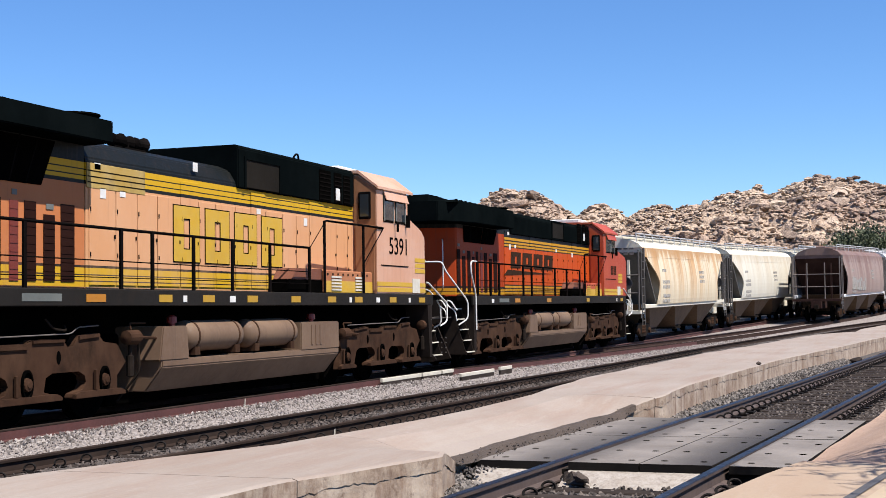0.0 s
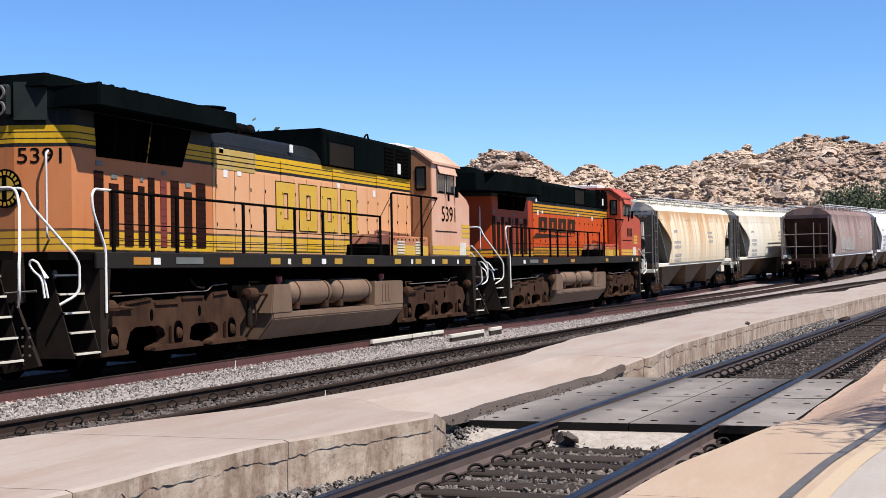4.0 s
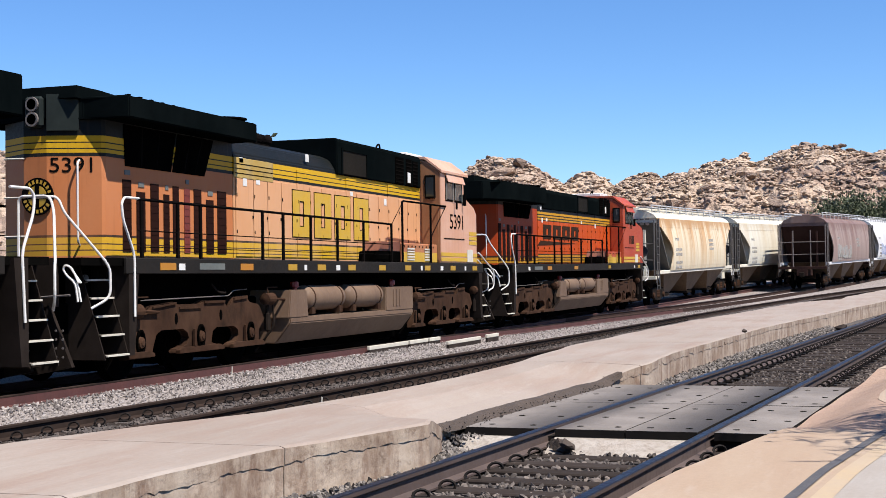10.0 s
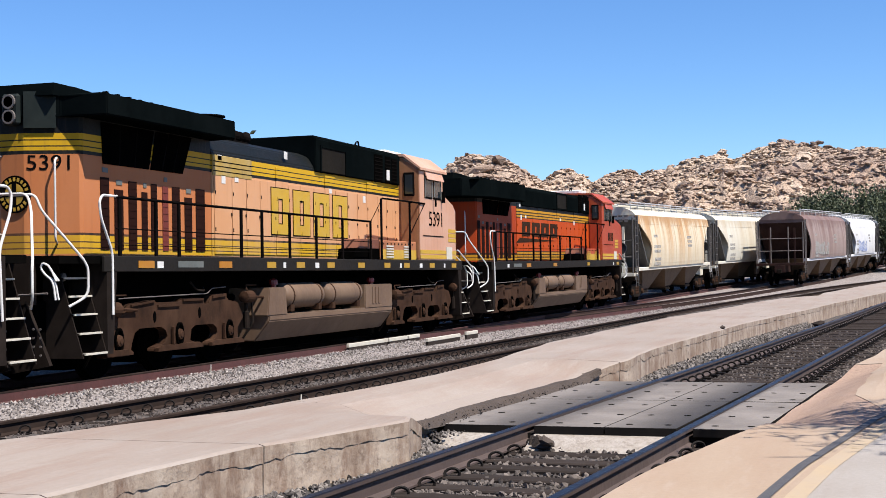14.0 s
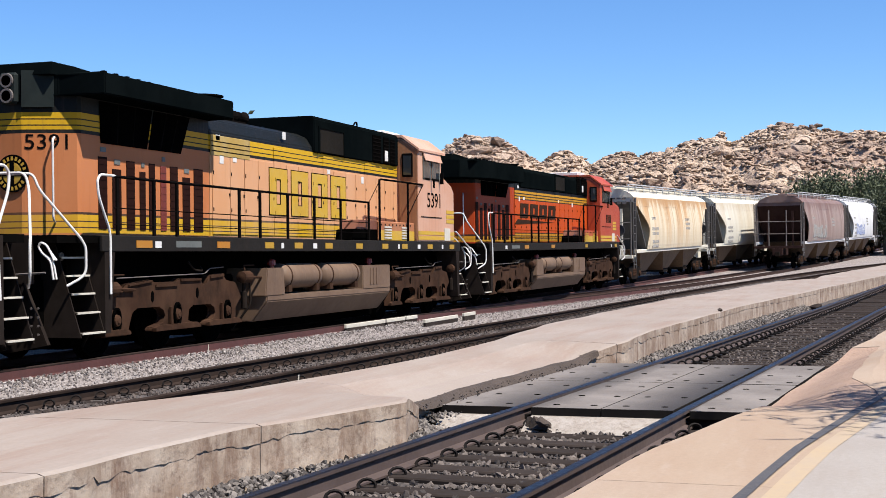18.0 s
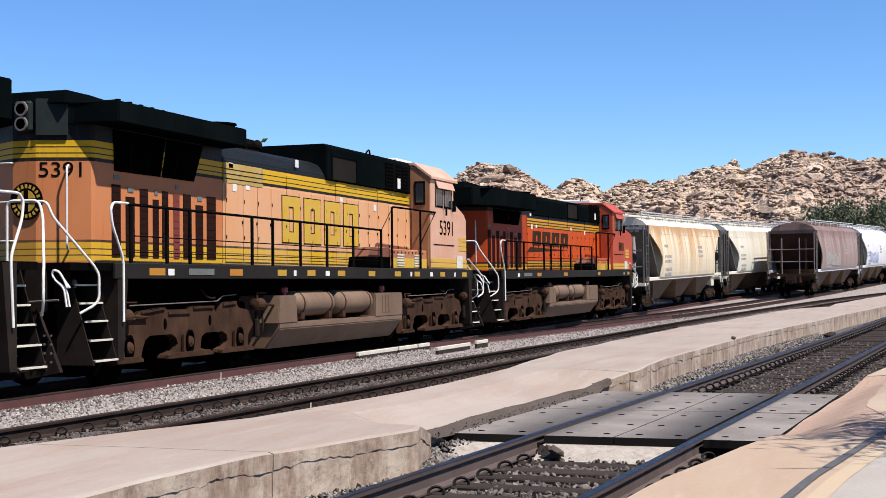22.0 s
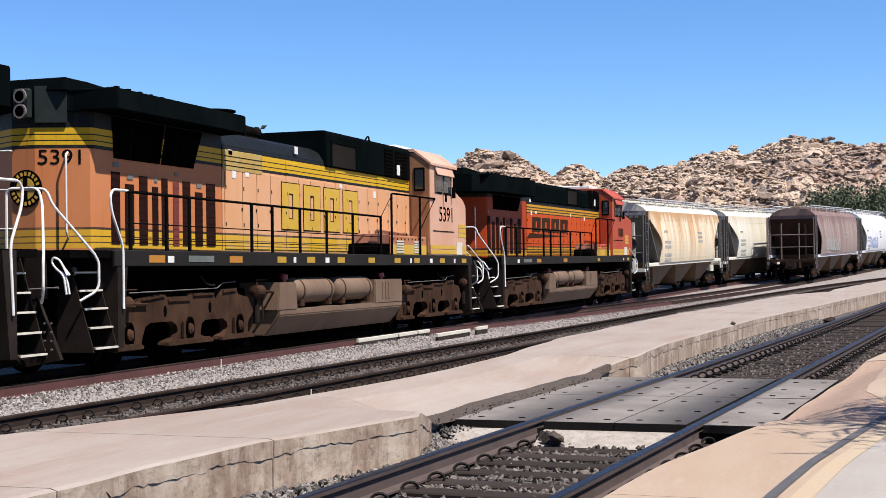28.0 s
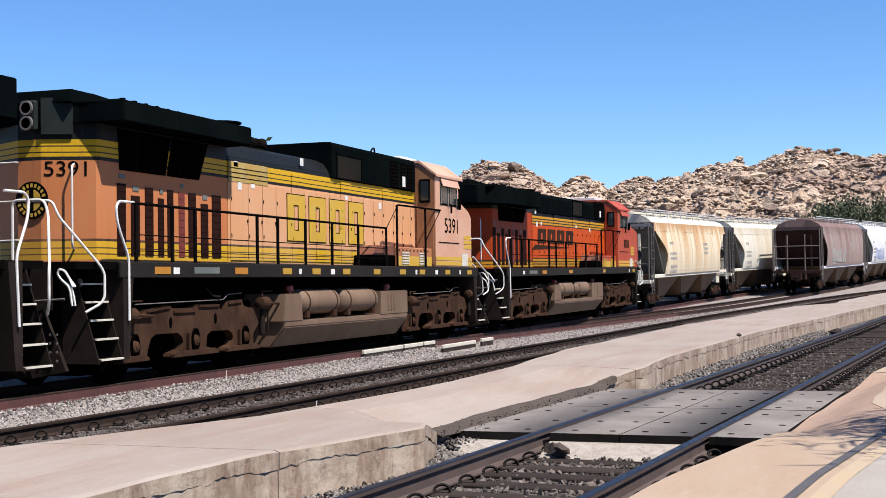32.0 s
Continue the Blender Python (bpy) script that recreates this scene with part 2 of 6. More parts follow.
M_BALLAST = ground_mat("grey_ballast", (0.92, 0.81, 0.76), (1.08, 0.96, 0.90), (0.52, 0.41, 0.375), 0.8, 40, cells=18.0, strength=1.0, dist=0.04)
M_STONE = island_mat("ballast_stone", (0.17, 0.138, 0.125), (0.80, 0.72, 0.67), 0.9, 25)
M_STONEDK = island_mat("dark_ballast_stone", (0.050, 0.039, 0.033), (0.36, 0.295, 0.255), 0.9, 25)
M_ASPH = ground_mat("brown_patched_asphalt", (0.60, 0.40, 0.285), (0.70, 0.49, 0.365), (0.28, 0.175, 0.12), 1.5, 34, 0.95, 0.8, 0.012)
M_STRIPE = ground_mat("grey_painted_line", (0.085, 0.083, 0.092), (0.12, 0.118, 0.125), (0.22, 0.19, 0.17), 2.0, 30, 0.8, 0.2, 0.003)
M_YSTRIPE = ground_mat("faded_yellow_line", (0.74, 0.555, 0.335), (0.70, 0.545, 0.37), (0.62, 0.48, 0.36), 2.0, 20, 0.8, 0.2, 0.003)
M_RUBBER = paint("black_panel_edge", (0.02, 0.018, 0.017), (0.035, 0.03, 0.027), (0.06, 0.05, 0.04), 0.85)
M_DIRT = ground_mat("desert_soil", (0.36, 0.27, 0.19), (0.42, 0.33, 0.24), (0.25, 0.18, 0.13), 0.06, 3.0, 0.95, 0.6, 0.1)
M_LEAF = island_mat("olive_green_leaves", (0.05, 0.075, 0.025), (0.15, 0.19, 0.075), 0.7, 3.0)
M_BARK = paint("grey_bark", (0.13, 0.10, 0.08), (0.18, 0.14, 0.11), (0.06, 0.05, 0.04), 0.9, big=3)


def rock_mat():
    """Jointed granite: pale tan faces, brown desert varnish, black crevices."""
    m, n, l, p = nodes_of("weathered_granite")
    v = coords(n, l, (1, 1, 2.2))
    big = noise_tex(n, l, v, 0.05, 6)
    c = mixc(n, l, ramp(n, l, big, 0.4, 0.62), (0.56, 0.425, 0.315), (0.43, 0.305, 0.228))
    mid = noise_tex(n, l, v, 0.30, 8, 0.72)
    c = mixc(n, l, ramp(n, l, mid, 0.52, 0.64, 0, 0.8), c, (0.085, 0.056, 0.043))
    g = noise_tex(n, l, v, 2.2, 8, 0.75)
    c = mixc(n, l, 0.75, c, mixc(n, l, ramp(n, l, g, 0.36, 0.62), (0.25, 0.22, 0.2), (1, 1, 1)), 'MULTIPLY')
    c = mixc(n, l, ramp(n, l, noise_tex(n, l, v, 0.075, 5, 0.6), 0.52, 0.58, 0, 0.7), c, (0.19, 0.13, 0.10))
    ge = n.new("ShaderNodeNewGeometry")
    c = mixc(n, l, ramp(n, l, ge.outputs["Random Per Island"], 0.45, 1, 0, 0.5), c, (0.54, 0.44, 0.345))
    c = mixc(n, l, ramp(n, l, ge.outputs["Random Per Island"], 0.14, 0.0, 0, 0.75), c, (0.085, 0.056, 0.043))
    l.new(c, p.inputs["Base Color"])
    p.inputs["Roughness"].default_value = 0.95
    bump(n, l, p, g, 0.9, 0.4)
    return m


M_ROCK = rock_mat()
M_BAYS = paint("dark_rusty_underside", (0.19, 0.105, 0.052), (0.27, 0.165, 0.085), (0.03, 0.018, 0.012), 0.8, dirt_amt=0.7, streak=True)
M_TARMAC = ground_mat("dark_crumbling_asphalt", (0.090, 0.064, 0.048), (0.14, 0.10, 0.076), (0.04, 0.029, 0.023), 2.0, 30, 0.95, 0.8, 0.02)
M_CABINET = paint("rust_orange_paint", (0.62, 0.20, 0.07), (0.78, 0.32, 0.13), (0.3, 0.1, 0.05), 0.6, dirt_amt=0.4)
# cab orange darkened for the side turned away from the sun
M_CABBACK = paint("unfaded_brown_orange_paint", (0.46, 0.19, 0.075), (0.58, 0.27, 0.12), (0.20, 0.08, 0.04), 0.6, dirt_amt=0.45, streak=True)
M_ENDRAIL = paint("dark_grey_end_steel", (0.12, 0.108, 0.098), (0.17, 0.15, 0.14), (0.05, 0.04, 0.035), 0.7)
# brown car gable, lightened in the paint as the lit top of the end
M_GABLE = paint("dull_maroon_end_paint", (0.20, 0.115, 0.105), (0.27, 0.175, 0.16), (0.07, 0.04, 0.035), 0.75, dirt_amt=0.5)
M_POST = paint("grey_brown_steel", (0.20, 0.17, 0.155), (0.28, 0.24, 0.22), (0.08, 0.06, 0.05), 0.7)


def slab_mat(name, a, b, stain, pale, stains=0.75):
    """Trowelled concrete with long faint stains along the platform."""
    m, n, l, p = nodes_of(name)
    v = coords(n, l)
    c = mixc(n, l, ramp(n, l, noise_tex(n, l, v, 0.45, 6), 0.35, 0.65), dull(a), dull(b))
    st = noise_tex(n, l, coords(n, l, (0.22, 1.6, 1)), 1.6, 7, 0.7)
    c = mixc(n, l, ramp(n, l, st, 0.46, 0.72, 0, stains), c, dull(stain))
    st2 = noise_tex(n, l, coords(n, l, (0.5, 2.6, 1)), 2.3, 7, 0.7)
    c = mixc(n, l, ramp(n, l, st2, 0.55, 0.78, 0, 0.5), c, dull(pale))
    g = noise_tex(n, l, v, 26, 8, 0.75)
    c = mixc(n, l, 0.28, c, mixc(n, l, ramp(n, l, g, 0.3, 0.7), (0.45, 0.42, 0.4), (1, 1, 1)), 'MULTIPLY')
    oi = n.new("ShaderNodeObjectInfo")
    c = mixc(n, l, ramp(n, l, oi.outputs["Random"], 0, 1, 0, 0.16), c, dull((0.40, 0.32, 0.26)))
    l.new(c, p.inputs["Base Color"])
    p.inputs["Roughness"].default_value = 0.85
    bump(n, l, p, g, 0.2, 0.006)
    return m


def rust_mat(name, base, rust, amount, z0=1.7, z1=4.0):
    """Pale paint with vertical rust runs that start under the roof."""
    m, n, l, p = nodes_of(name)
    base, rust = dull(base), dull(rust)
    v = coords(n, l)
    sp = n.new("ShaderNodeSeparateXYZ")
    l.new(v, sp.inputs[0])
    c = mixc(n, l, ramp(n, l, noise_tex(n, l, v, 0.5, 6), 0.35, 0.7, 0, 0.5), base, tuple(q * 0.82 for q in base))
    tot = None
    for sc, lo, hi, k in (((1.5, 0.2, 0.07), 0.46, 0.60, 1.0), ((5.5, 0.5, 0.16), 0.50, 0.66, 0.8)):
        t = ramp(n, l, noise_tex(n, l, coords(n, l, sc), 1.0, 5, 0.6), lo, hi, 0, k)
        mk = n.new("ShaderNodeMath")
        mk.operation = 'MULTIPLY'
        l.new(t, mk.inputs[0])
        l.new(ramp(n, l, sp.outputs[2], z0, z1, 0.25 * amount, amount), mk.inputs[1])
        c = mixc(n, l, mk.outputs[0], c, rust if k == 1.0 else tuple(q * 0.6 for q in rust))
    edge = n.new("ShaderNodeMath")
    edge.operation = 'ADD'
    l.new(noise_tex(n, l, coords(n, l, (1.8, 0.5, 0.5)), 1.0, 6, 0.65), edge.inputs[0])
    l.new(ramp(n, l, sp.outputs[2], 3.0, 4.0, -0.35, 0.22), edge.inputs[1])
    c = mixc(n, l, ramp(n, l, edge.outputs[0], 0.46, 0.66, 0, 0.85 * amount), c, tuple(q * 0.75 for q in rust))
    g = noise_tex(n, l, v, 18, 6, 0.7)
    c = mixc(n, l, 0.22, c, mixc(n, l, g, (0.3, 0.3, 0.3), (1, 1, 1)), 'MULTIPLY')
    l.new(c, p.inputs["Base Color"])
    p.inputs["Roughness"].default_value = 0.6
    bump(n, l, p, g, 0.12, 0.005)
    return m


def wall_mat():
    """Old cast concrete face: warm blotches, rusty runs, dark pits."""
    m, n, l, p = nodes_of("stained_concrete_wall")
    v = coords(n, l)
    c = mixc(n, l, ramp(n, l, noise_tex(n, l, v, 1.7, 8, 0.65), 0.38, 0.62), dull((0.46, 0.33, 0.235)), dull((0.76, 0.62, 0.49)))
    c = mixc(n, l, ramp(n, l, noise_tex(n, l, coords(n, l, (2.6, 2.6, 0.7)), 1.5, 8, 0.75), 0.47, 0.64, 0, 0.8), c, dull((0.26, 0.135, 0.08)))
    g = noise_tex(n, l, v, 7, 9, 0.8)
    c = mixc(n, l, ramp(n, l, g, 0.52, 0.66, 0, 0.7), c, dull((0.20, 0.11, 0.07)))
    l.new(c, p.inputs["Base Color"])
    p.inputs["Roughness"].default_value = 0.92
    bump(n, l, p, noise_tex(n, l, v, 4, 6, 0.6), 0.6, 0.04)
    return m


M_CONC = slab_mat("worn_platform_concrete", (0.53, 0.435, 0.36), (0.61, 0.515, 0.44), (0.47, 0.315, 0.235), (0.76, 0.70, 0.63))
M_WALLC = wall_mat()
M_CONC2 = slab_mat("tan_blotched_concrete", (0.66, 0.485, 0.335), (0.75, 0.585, 0.435), (0.58, 0.385, 0.25), (0.86, 0.73, 0.60), 0.55)
M_CONC3 = slab_mat("pale_walkway_concrete", (0.58, 0.52, 0.46), (0.66, 0.61, 0.55), (0.50, 0.41, 0.33), (0.80, 0.76, 0.70), 0.5)
M_RUSTHOP = rust_mat("rust_streaked_cream_paint", (1.32, 1.14, 0.82), (0.98, 0.54, 0.20), 1.0)
M_CREAMHOP = rust_mat("lightly_stained_cream_paint", (1.24, 1.18, 1.0), (0.95, 0.70, 0.40), 0.4)


def panel_mat():
    """Crossing panels: tan-grey, blackened by oil in a band along each rail."""
    m, n, l, p = nodes_of("oil_stained_crossing_panel")
    v = coords(n, l)
    c = mixc(n, l, ramp(n, l, noise_tex(n, l, v, 1.1, 6), 0.35, 0.65), dull((0.30, 0.258, 0.222)), dull((0.45, 0.395, 0.348)))

    def calc(op, a, b):
        x = n.new("ShaderNodeMath")
        x.operation = op
        for sock, q in zip(x.inputs, (a, b)):
            if isinstance(q, bpy.types.NodeSocket):
                l.new(q, sock)
            else:
                sock.default_value = q
        return x.outputs[0]
    sp = n.new("ShaderNodeSeparateXYZ")
    l.new(v, sp.inputs[0])
    off = calc('ADD', calc('ADD', sp.outputs[1], calc('MULTIPLY', sp.outputs[0], 0.0712)), 12.31)
    st = noise_tex(n, l, coords(n, l, (0.35, 2.4, 1)), 1.2, 6, 0.65)
    off = calc('ADD', off, calc('MULTIPLY', calc('SUBTRACT', st, 0.5), 0.35))
    right = calc('MULTIPLY', ramp(n, l, off, -0.60, 0.06, 0.96, 0.0), ramp(n, l, off, -0.86, -0.74, 0.0, 1.0))
    left = calc('MULTIPLY', ramp(n, l, off, 0.80, 1.46, 0.86, 0.0), ramp(n, l, off, 0.42, 0.72, 0.0, 1.0))
    c = mixc(n, l, calc('MAXIMUM', right, left), c, dull((0.045, 0.036, 0.031)))
    c = mixc(n, l, ramp(n, l, noise_tex(n, l, v, 3.5, 7, 0.7), 0.52, 0.7, 0, 0.5), c, dull((0.15, 0.125, 0.105)))
    g = noise_tex(n, l, v, 34, 8, 0.75)
    c = mixc(n, l, 0.4, c, mixc(n, l, ramp(n, l, g, 0.3, 0.7), (0.4, 0.38, 0.36), (1, 1, 1)), 'MULTIPLY')
    l.new(c, p.inputs["Base Color"])
    p.inputs["Roughness"].default_value = 0.8
    bump(n, l, p, g, 0.3, 0.006)
    return m


M_PANEL = panel_mat()
M_BALLASTDK = ground_mat("brown_dusty_ballast", (0.26, 0.215, 0.19), (0.34, 0.285, 0.255), (0.12, 0.095, 0.085), 0.8, 40, cells=18.0, strength=1.0, dist=0.04)
M_STONEBR = island_mat("brown_ballast_stone", (0.045, 0.033, 0.028), (0.28, 0.22, 0.19), 0.9, 25)
M_WELL = paint("brown_black_step_paint", (0.030, 0.022, 0.018), (0.048, 0.036, 0.030), (0.014, 0.010, 0.008), 0.8, dirt_amt=0.5, big=2)
M_SLOT = paint("maroon_slot_paint", (0.032, 0.011, 0.008), (0.045, 0.016, 0.011), (0.015, 0.007, 0.006), 0.8)
M_REDSLOT = paint("red_slot_paint", (0.30, 0.032, 0.014), (0.24, 0.03, 0.014), (0.12, 0.03, 0.02), 0.7)
M_SOOT = paint("sooty_faded_yellow", (0.72, 0.46, 0.08), (0.80, 0.58, 0.22), (0.07, 0.055, 0.045), 0.7, dirt_amt=0.85, big=2)
# near-black ballast: the train's shade put into the ground colour
M_SHADEBED = ground_mat("oil_black_ballast", (0.050, 0.042, 0.038), (0.075, 0.062, 0.055), (0.02, 0.017, 0.015), 0.8, 40, cells=18.0, strength=1.0, dist=0.04)
M_PLATE = paint("dull_green_grey_plate", (0.20, 0.22, 0.20), (0.28, 0.29, 0.26), (0.1, 0.09, 0.08), 0.6)
M_CREAMW = paint("dusty_white_paint", (1.15, 1.08, 0.92), (0.95, 0.88, 0.74), (0.40, 0.33, 0.25), 0.6, dirt_amt=0.35, big=3)
M_BROWN = rust_mat("brown_faded_car_paint", (0.60, 0.455, 0.40), (0.32, 0.155, 0.11), 0.7, 1.2, 3.6)
# grey that holds the shade inside the hopper ends
M_ENDSHADE = paint("grimy_grey_end_paint", (0.15, 0.142, 0.13), (0.20, 0.188, 0.17), (0.06, 0.05, 0.042), 0.8, dirt_amt=0.6)
M_BANK = island_mat("mixed_ballast_stone", (0.07, 0.058, 0.052), (0.52, 0.46, 0.415), 0.9, 25)
M_RAILD = paint("brown_siding_steel", (0.070, 0.044, 0.036), (0.10, 0.062, 0.052), (0.04, 0.024, 0.02), 0.8, dirt_amt=0.55, big=2)
M_FOOT = ground_mat("chipped_pale_concrete", (0.62, 0.54, 0.46), (0.74, 0.67, 0.59), (0.25, 0.17, 0.12), 3.0, 14.0, 0.9, 0.8, 0.03)
M_YPLATE = paint("yellow_reflector", (0.80, 0.46, 0.02), (0.74, 0.42, 0.03), (0.35, 0.16, 0.03), 0.4, dirt_amt=0.35)
M_SCREEN = paint("brown_mesh_screen", (0.020, 0.017, 0.013), (0.03, 0.025, 0.019), (0.01, 0.009, 0.008), 0.8)
M_STEPBOX = paint("dull_red_box_paint", (0.26, 0.075, 0.035), (0.34, 0.11, 0.05), (0.06, 0.03, 0.02), 0.7, dirt_amt=0.5)
# roof green lightened to show the hood end in sun
M_GREENLIT = paint("faded_green_paint", (0.030, 0.040, 0.038), (0.042, 0.054, 0.050), (0.015, 0.018, 0.017), 0.6, dirt_amt=0.4, big=2)
M_MARK2 = paint("brown_black_mark", (0.060, 0.030, 0.016), (0.085, 0.04, 0.02), (0.03, 0.015, 0.01), 0.7)
M_CRUMB = island_mat("asphalt_crumbs", (0.04, 0.031, 0.026), (0.20, 0.155, 0.125), 0.95, 25)


# ---- mesh helpers ----
def box(bm, x0, x1, y0, y1, z0, z1, bev=0.0):
    vs = [bm.verts.new((x, y, z)) for x in (x0, x1) for y in (y0, y1) for z in (z0, z1)]
    fs = [bm.faces.new([vs[i] for i in q]) for q in ((0, 1, 3, 2), (4, 6, 7, 5), (0, 4, 5, 1), (2, 3, 7, 6), (0, 2, 6, 4), (1, 5, 7, 3))]
    if bev:
        bmesh.ops.bevel(bm, geom=list({e for f in fs for e in f.edges}), offset=bev, segments=1, affect='EDGES')
    return bm


def prism(bm, pts, lo, hi, axis="x", bev=0.0):
    """A polygon drawn in the plane across the axis, pushed from lo to hi."""
    def at(a, b, c):
        return (c, a, b) if axis == "x" else (a, c, b) if axis == "y" else (a, b, c)
    a = [bm.verts.new(at(p, q, lo)) for p, q in pts]
    b = [bm.verts.new(at(p, q, hi)) for p, q in pts]
    k = len(pts)
    fs = [bm.faces.new(a), bm.faces.new(b[::-1])]
    fs += [bm.faces.new((a[i], b[i], b[(i + 1) % k], a[(i + 1) % k])) for i in range(k)]
    if bev:
        bmesh.ops.bevel(bm, geom=list({e for f in fs for e in f.edges}), offset=bev, segments=2, affect='EDGES')
    return bm


def rod(bm, pts, r, seg=8):
    """A round bar along a line of points, its bends rounded."""
    src = [Vector(p) for p in pts]
    pts = [src[0]]
    for a, p, b in zip(src, src[1:], src[2:]):
        u, v = (a - p), (b - p)
        cut = min(u.length, v.length) * 0.45
        if len(src) < 14 and u.angle(v) < 2.9 and cut > 0.03:
            cut = min(cut, 0.13)
            p0, p1 = p + u.normalized() * cut, p + v.normalized() * cut
            pts += [p0 * (1 - t) ** 2 + p * 2 * t * (1 - t) + p1 * t * t for t in (0, 0.25, 0.5, 0.75, 1)]
        else:
            pts.append(p)
    pts.append(src[-1])
    rings = []
    side = None
    for i, p in enumerate(pts):
        d = (pts[min(i + 1, len(pts) - 1)] - pts[max(i - 1, 0)]).normalized()
        if side is None:
            side = d.orthogonal().normalized()
        side = (side - d * side.dot(d)).normalized()
        up = d.cross(side)
        rings.append([bm.verts.new(p + (side * math.cos(2 * math.pi * j / seg) + up * math.sin(2 * math.pi * j / seg)) * r) for j in range(seg)])
    for a, b in zip(rings, rings[1:]):
        for j in range(seg):
            bm.faces.new((a[j], a[(j + 1) % seg], b[(j + 1) % seg], b[j]))
    bm.faces.new(rings[0][::-1])
    bm.faces.new(rings[-1])
    return bm


def lathe(bm, prof, seg=20, axis="x", at=(0, 0, 0)):
    """Profile of (along, radius) turned about an axis."""
    rings = []
    for s, r in prof:
        ring = []
        for j in range(seg):
            a = 2 * math.pi * j / seg
            c, d = r * math.cos(a), r * math.sin(a)
            ring.append(bm.verts.new(Vector(at) + Vector((s, c, d) if axis == "x" else (c, s, d) if axis == "y" else (c, d, s))))
        rings.append(ring)
    for a, b in zip(rings, rings[1:]):
        for j in range(seg):
            bm.faces.new((a[j], a[(j + 1) % seg], b[(j + 1) % seg], b[j]))
    bm.faces.new(rings[0][::-1])
    bm.faces.new(rings[-1])
    return bm


def link(name, bm, material, smooth_faces=False):
    bmesh.ops.recalc_face_normals(bm, faces=bm.faces[:])
    me = bpy.data.meshes.new(name)
    bm.to_mesh(me)
    bm.free()
    for m in (material if isinstance(material, (list, tuple)) else [material]):
        me.materials.append(m)
    if smooth_faces:
        me.shade_smooth()
    return new(name, me)


def part(name, bm, material, parent, label="", smooth_faces=False):
    ob = link(name, bm, material, smooth_faces)
    ob.parent = parent
    if label:
        ob["label"] = label
    return ob


def again(ob, parent, m):
    """The same piece once more on its mesh."""
    o = new(ob.name.split(".")[0], ob.data)
    o.parent = parent
    o.matrix_basis = m
    if "label" in ob:
        o["label"] = ob["label"]
    return o


def thing(name, label, category, group="", kind=""):
    return tagged(new(name), label, category, group, kind)


def B(*a, **k):
    return box(bmesh.new(), *a, **k)


def from_lists(name, verts, faces, material, parent=None):
    me = bpy.data.meshes.new(name)
    me.from_pydata(verts, [], faces)
    me.materials.append(material)
    ob = new(name, me)
    ob.parent = parent
    return ob


def text_part(name, body, size, depth, material, parent, m, sx=1.0, label=""):
    cu = bpy.data.curves.new(name, "FONT")
    cu.body, cu.size, cu.extrude, cu.align_x, cu.align_y = body, size, depth, 'CENTER', 'CENTER'
    tmp = bpy.data.objects.new(name, cu)
    scene.collection.objects.link(tmp)
    bpy.context.view_layer.update()
    me = bpy.data.meshes.new_from_object(tmp.evaluated_get(bpy.context.evaluated_depsgraph_get()))
    bpy.data.objects.remove(tmp)
    me.materials.clear()
    me.materials.append(material)
    me.transform(Matrix.Diagonal((sx, 1, 1, 1)))
    ob = new(name, me)
    ob.parent = parent
    ob.matrix_basis = m
    if label:
        ob["label"] = label
    return ob


SIDE = Matrix(((1, 0, 0, 0), (0, 0, -1, 0), (0, 1, 0, 0), (0, 0, 0, 1)))     # lies on a wall that faces -y
BACK = Matrix(((0, 0, -1, 0), (-1, 0, 0, 0), (0, 1, 0, 0), (0, 0, 0, 1)))    # lies on a wall that faces -x


# ---- ground and tracks ----
def shoulder(x, y):
    """Ballast heaped against the stock rail left of the switch."""
    d = line_a(x) - 0.95 - y
    return 0.085 * smooth(d / 0.2) * smooth((1.5 - d) / 1.0) * (1 - smooth((x + 4) / 8))


def ground_z(x, y):
    """Ballast level: higher round the near track, which lies higher."""
    c = line_c(x)
    u = smooth((c + 3.6 - y) / 1.2)
    return grade(x) - 0.172 + 0.172 * u + shoulder(x, y) + 0.006 * noise.noise((x * 0.4, y * 0.4, 0))


def build_ground():
    xs = [-600, -300, -120, -70] + [-50 + 2.0 * i for i in range(76)] + [120, 150, 200, 300, 600, 1500]
    ys = [-1500, -500, -150, -60, -30] + [-22 + 0.5 * i for i in range(70)] + [14, 20, 30, 60, 150, 500, 1500]
    verts = [(x, y, (ground_z(x, y) if -50 <= x <= 130 and -25 < y < 15 else grade(x) - 0.172)) for x in xs for y in ys]
    k = len(ys)
    faces = [(i * k + j, (i + 1) * k + j, (i + 1) * k + j + 1, i * k + j + 1) for i in range(len(xs) - 1) for j in range(k - 1)]
    me = bpy.data.meshes.new("ground")
    me.from_pydata(verts, [], faces)
    me.materials.append(M_DIRT)
    me.materials.append(M_BALLAST)
    me.materials.append(M_BALLASTDK)
    me.materials.append(M_SHADEBED)
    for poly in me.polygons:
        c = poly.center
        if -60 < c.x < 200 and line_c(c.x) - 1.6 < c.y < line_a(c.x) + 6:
            # index 3 paints the shade under and behind the train
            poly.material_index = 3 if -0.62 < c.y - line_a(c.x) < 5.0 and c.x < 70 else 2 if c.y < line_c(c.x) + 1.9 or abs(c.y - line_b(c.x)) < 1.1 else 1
    me.shade_smooth()
    tagged(new("ground", me), "grey crushed stone ballast and tan desert soil", "ground", kind="structure")


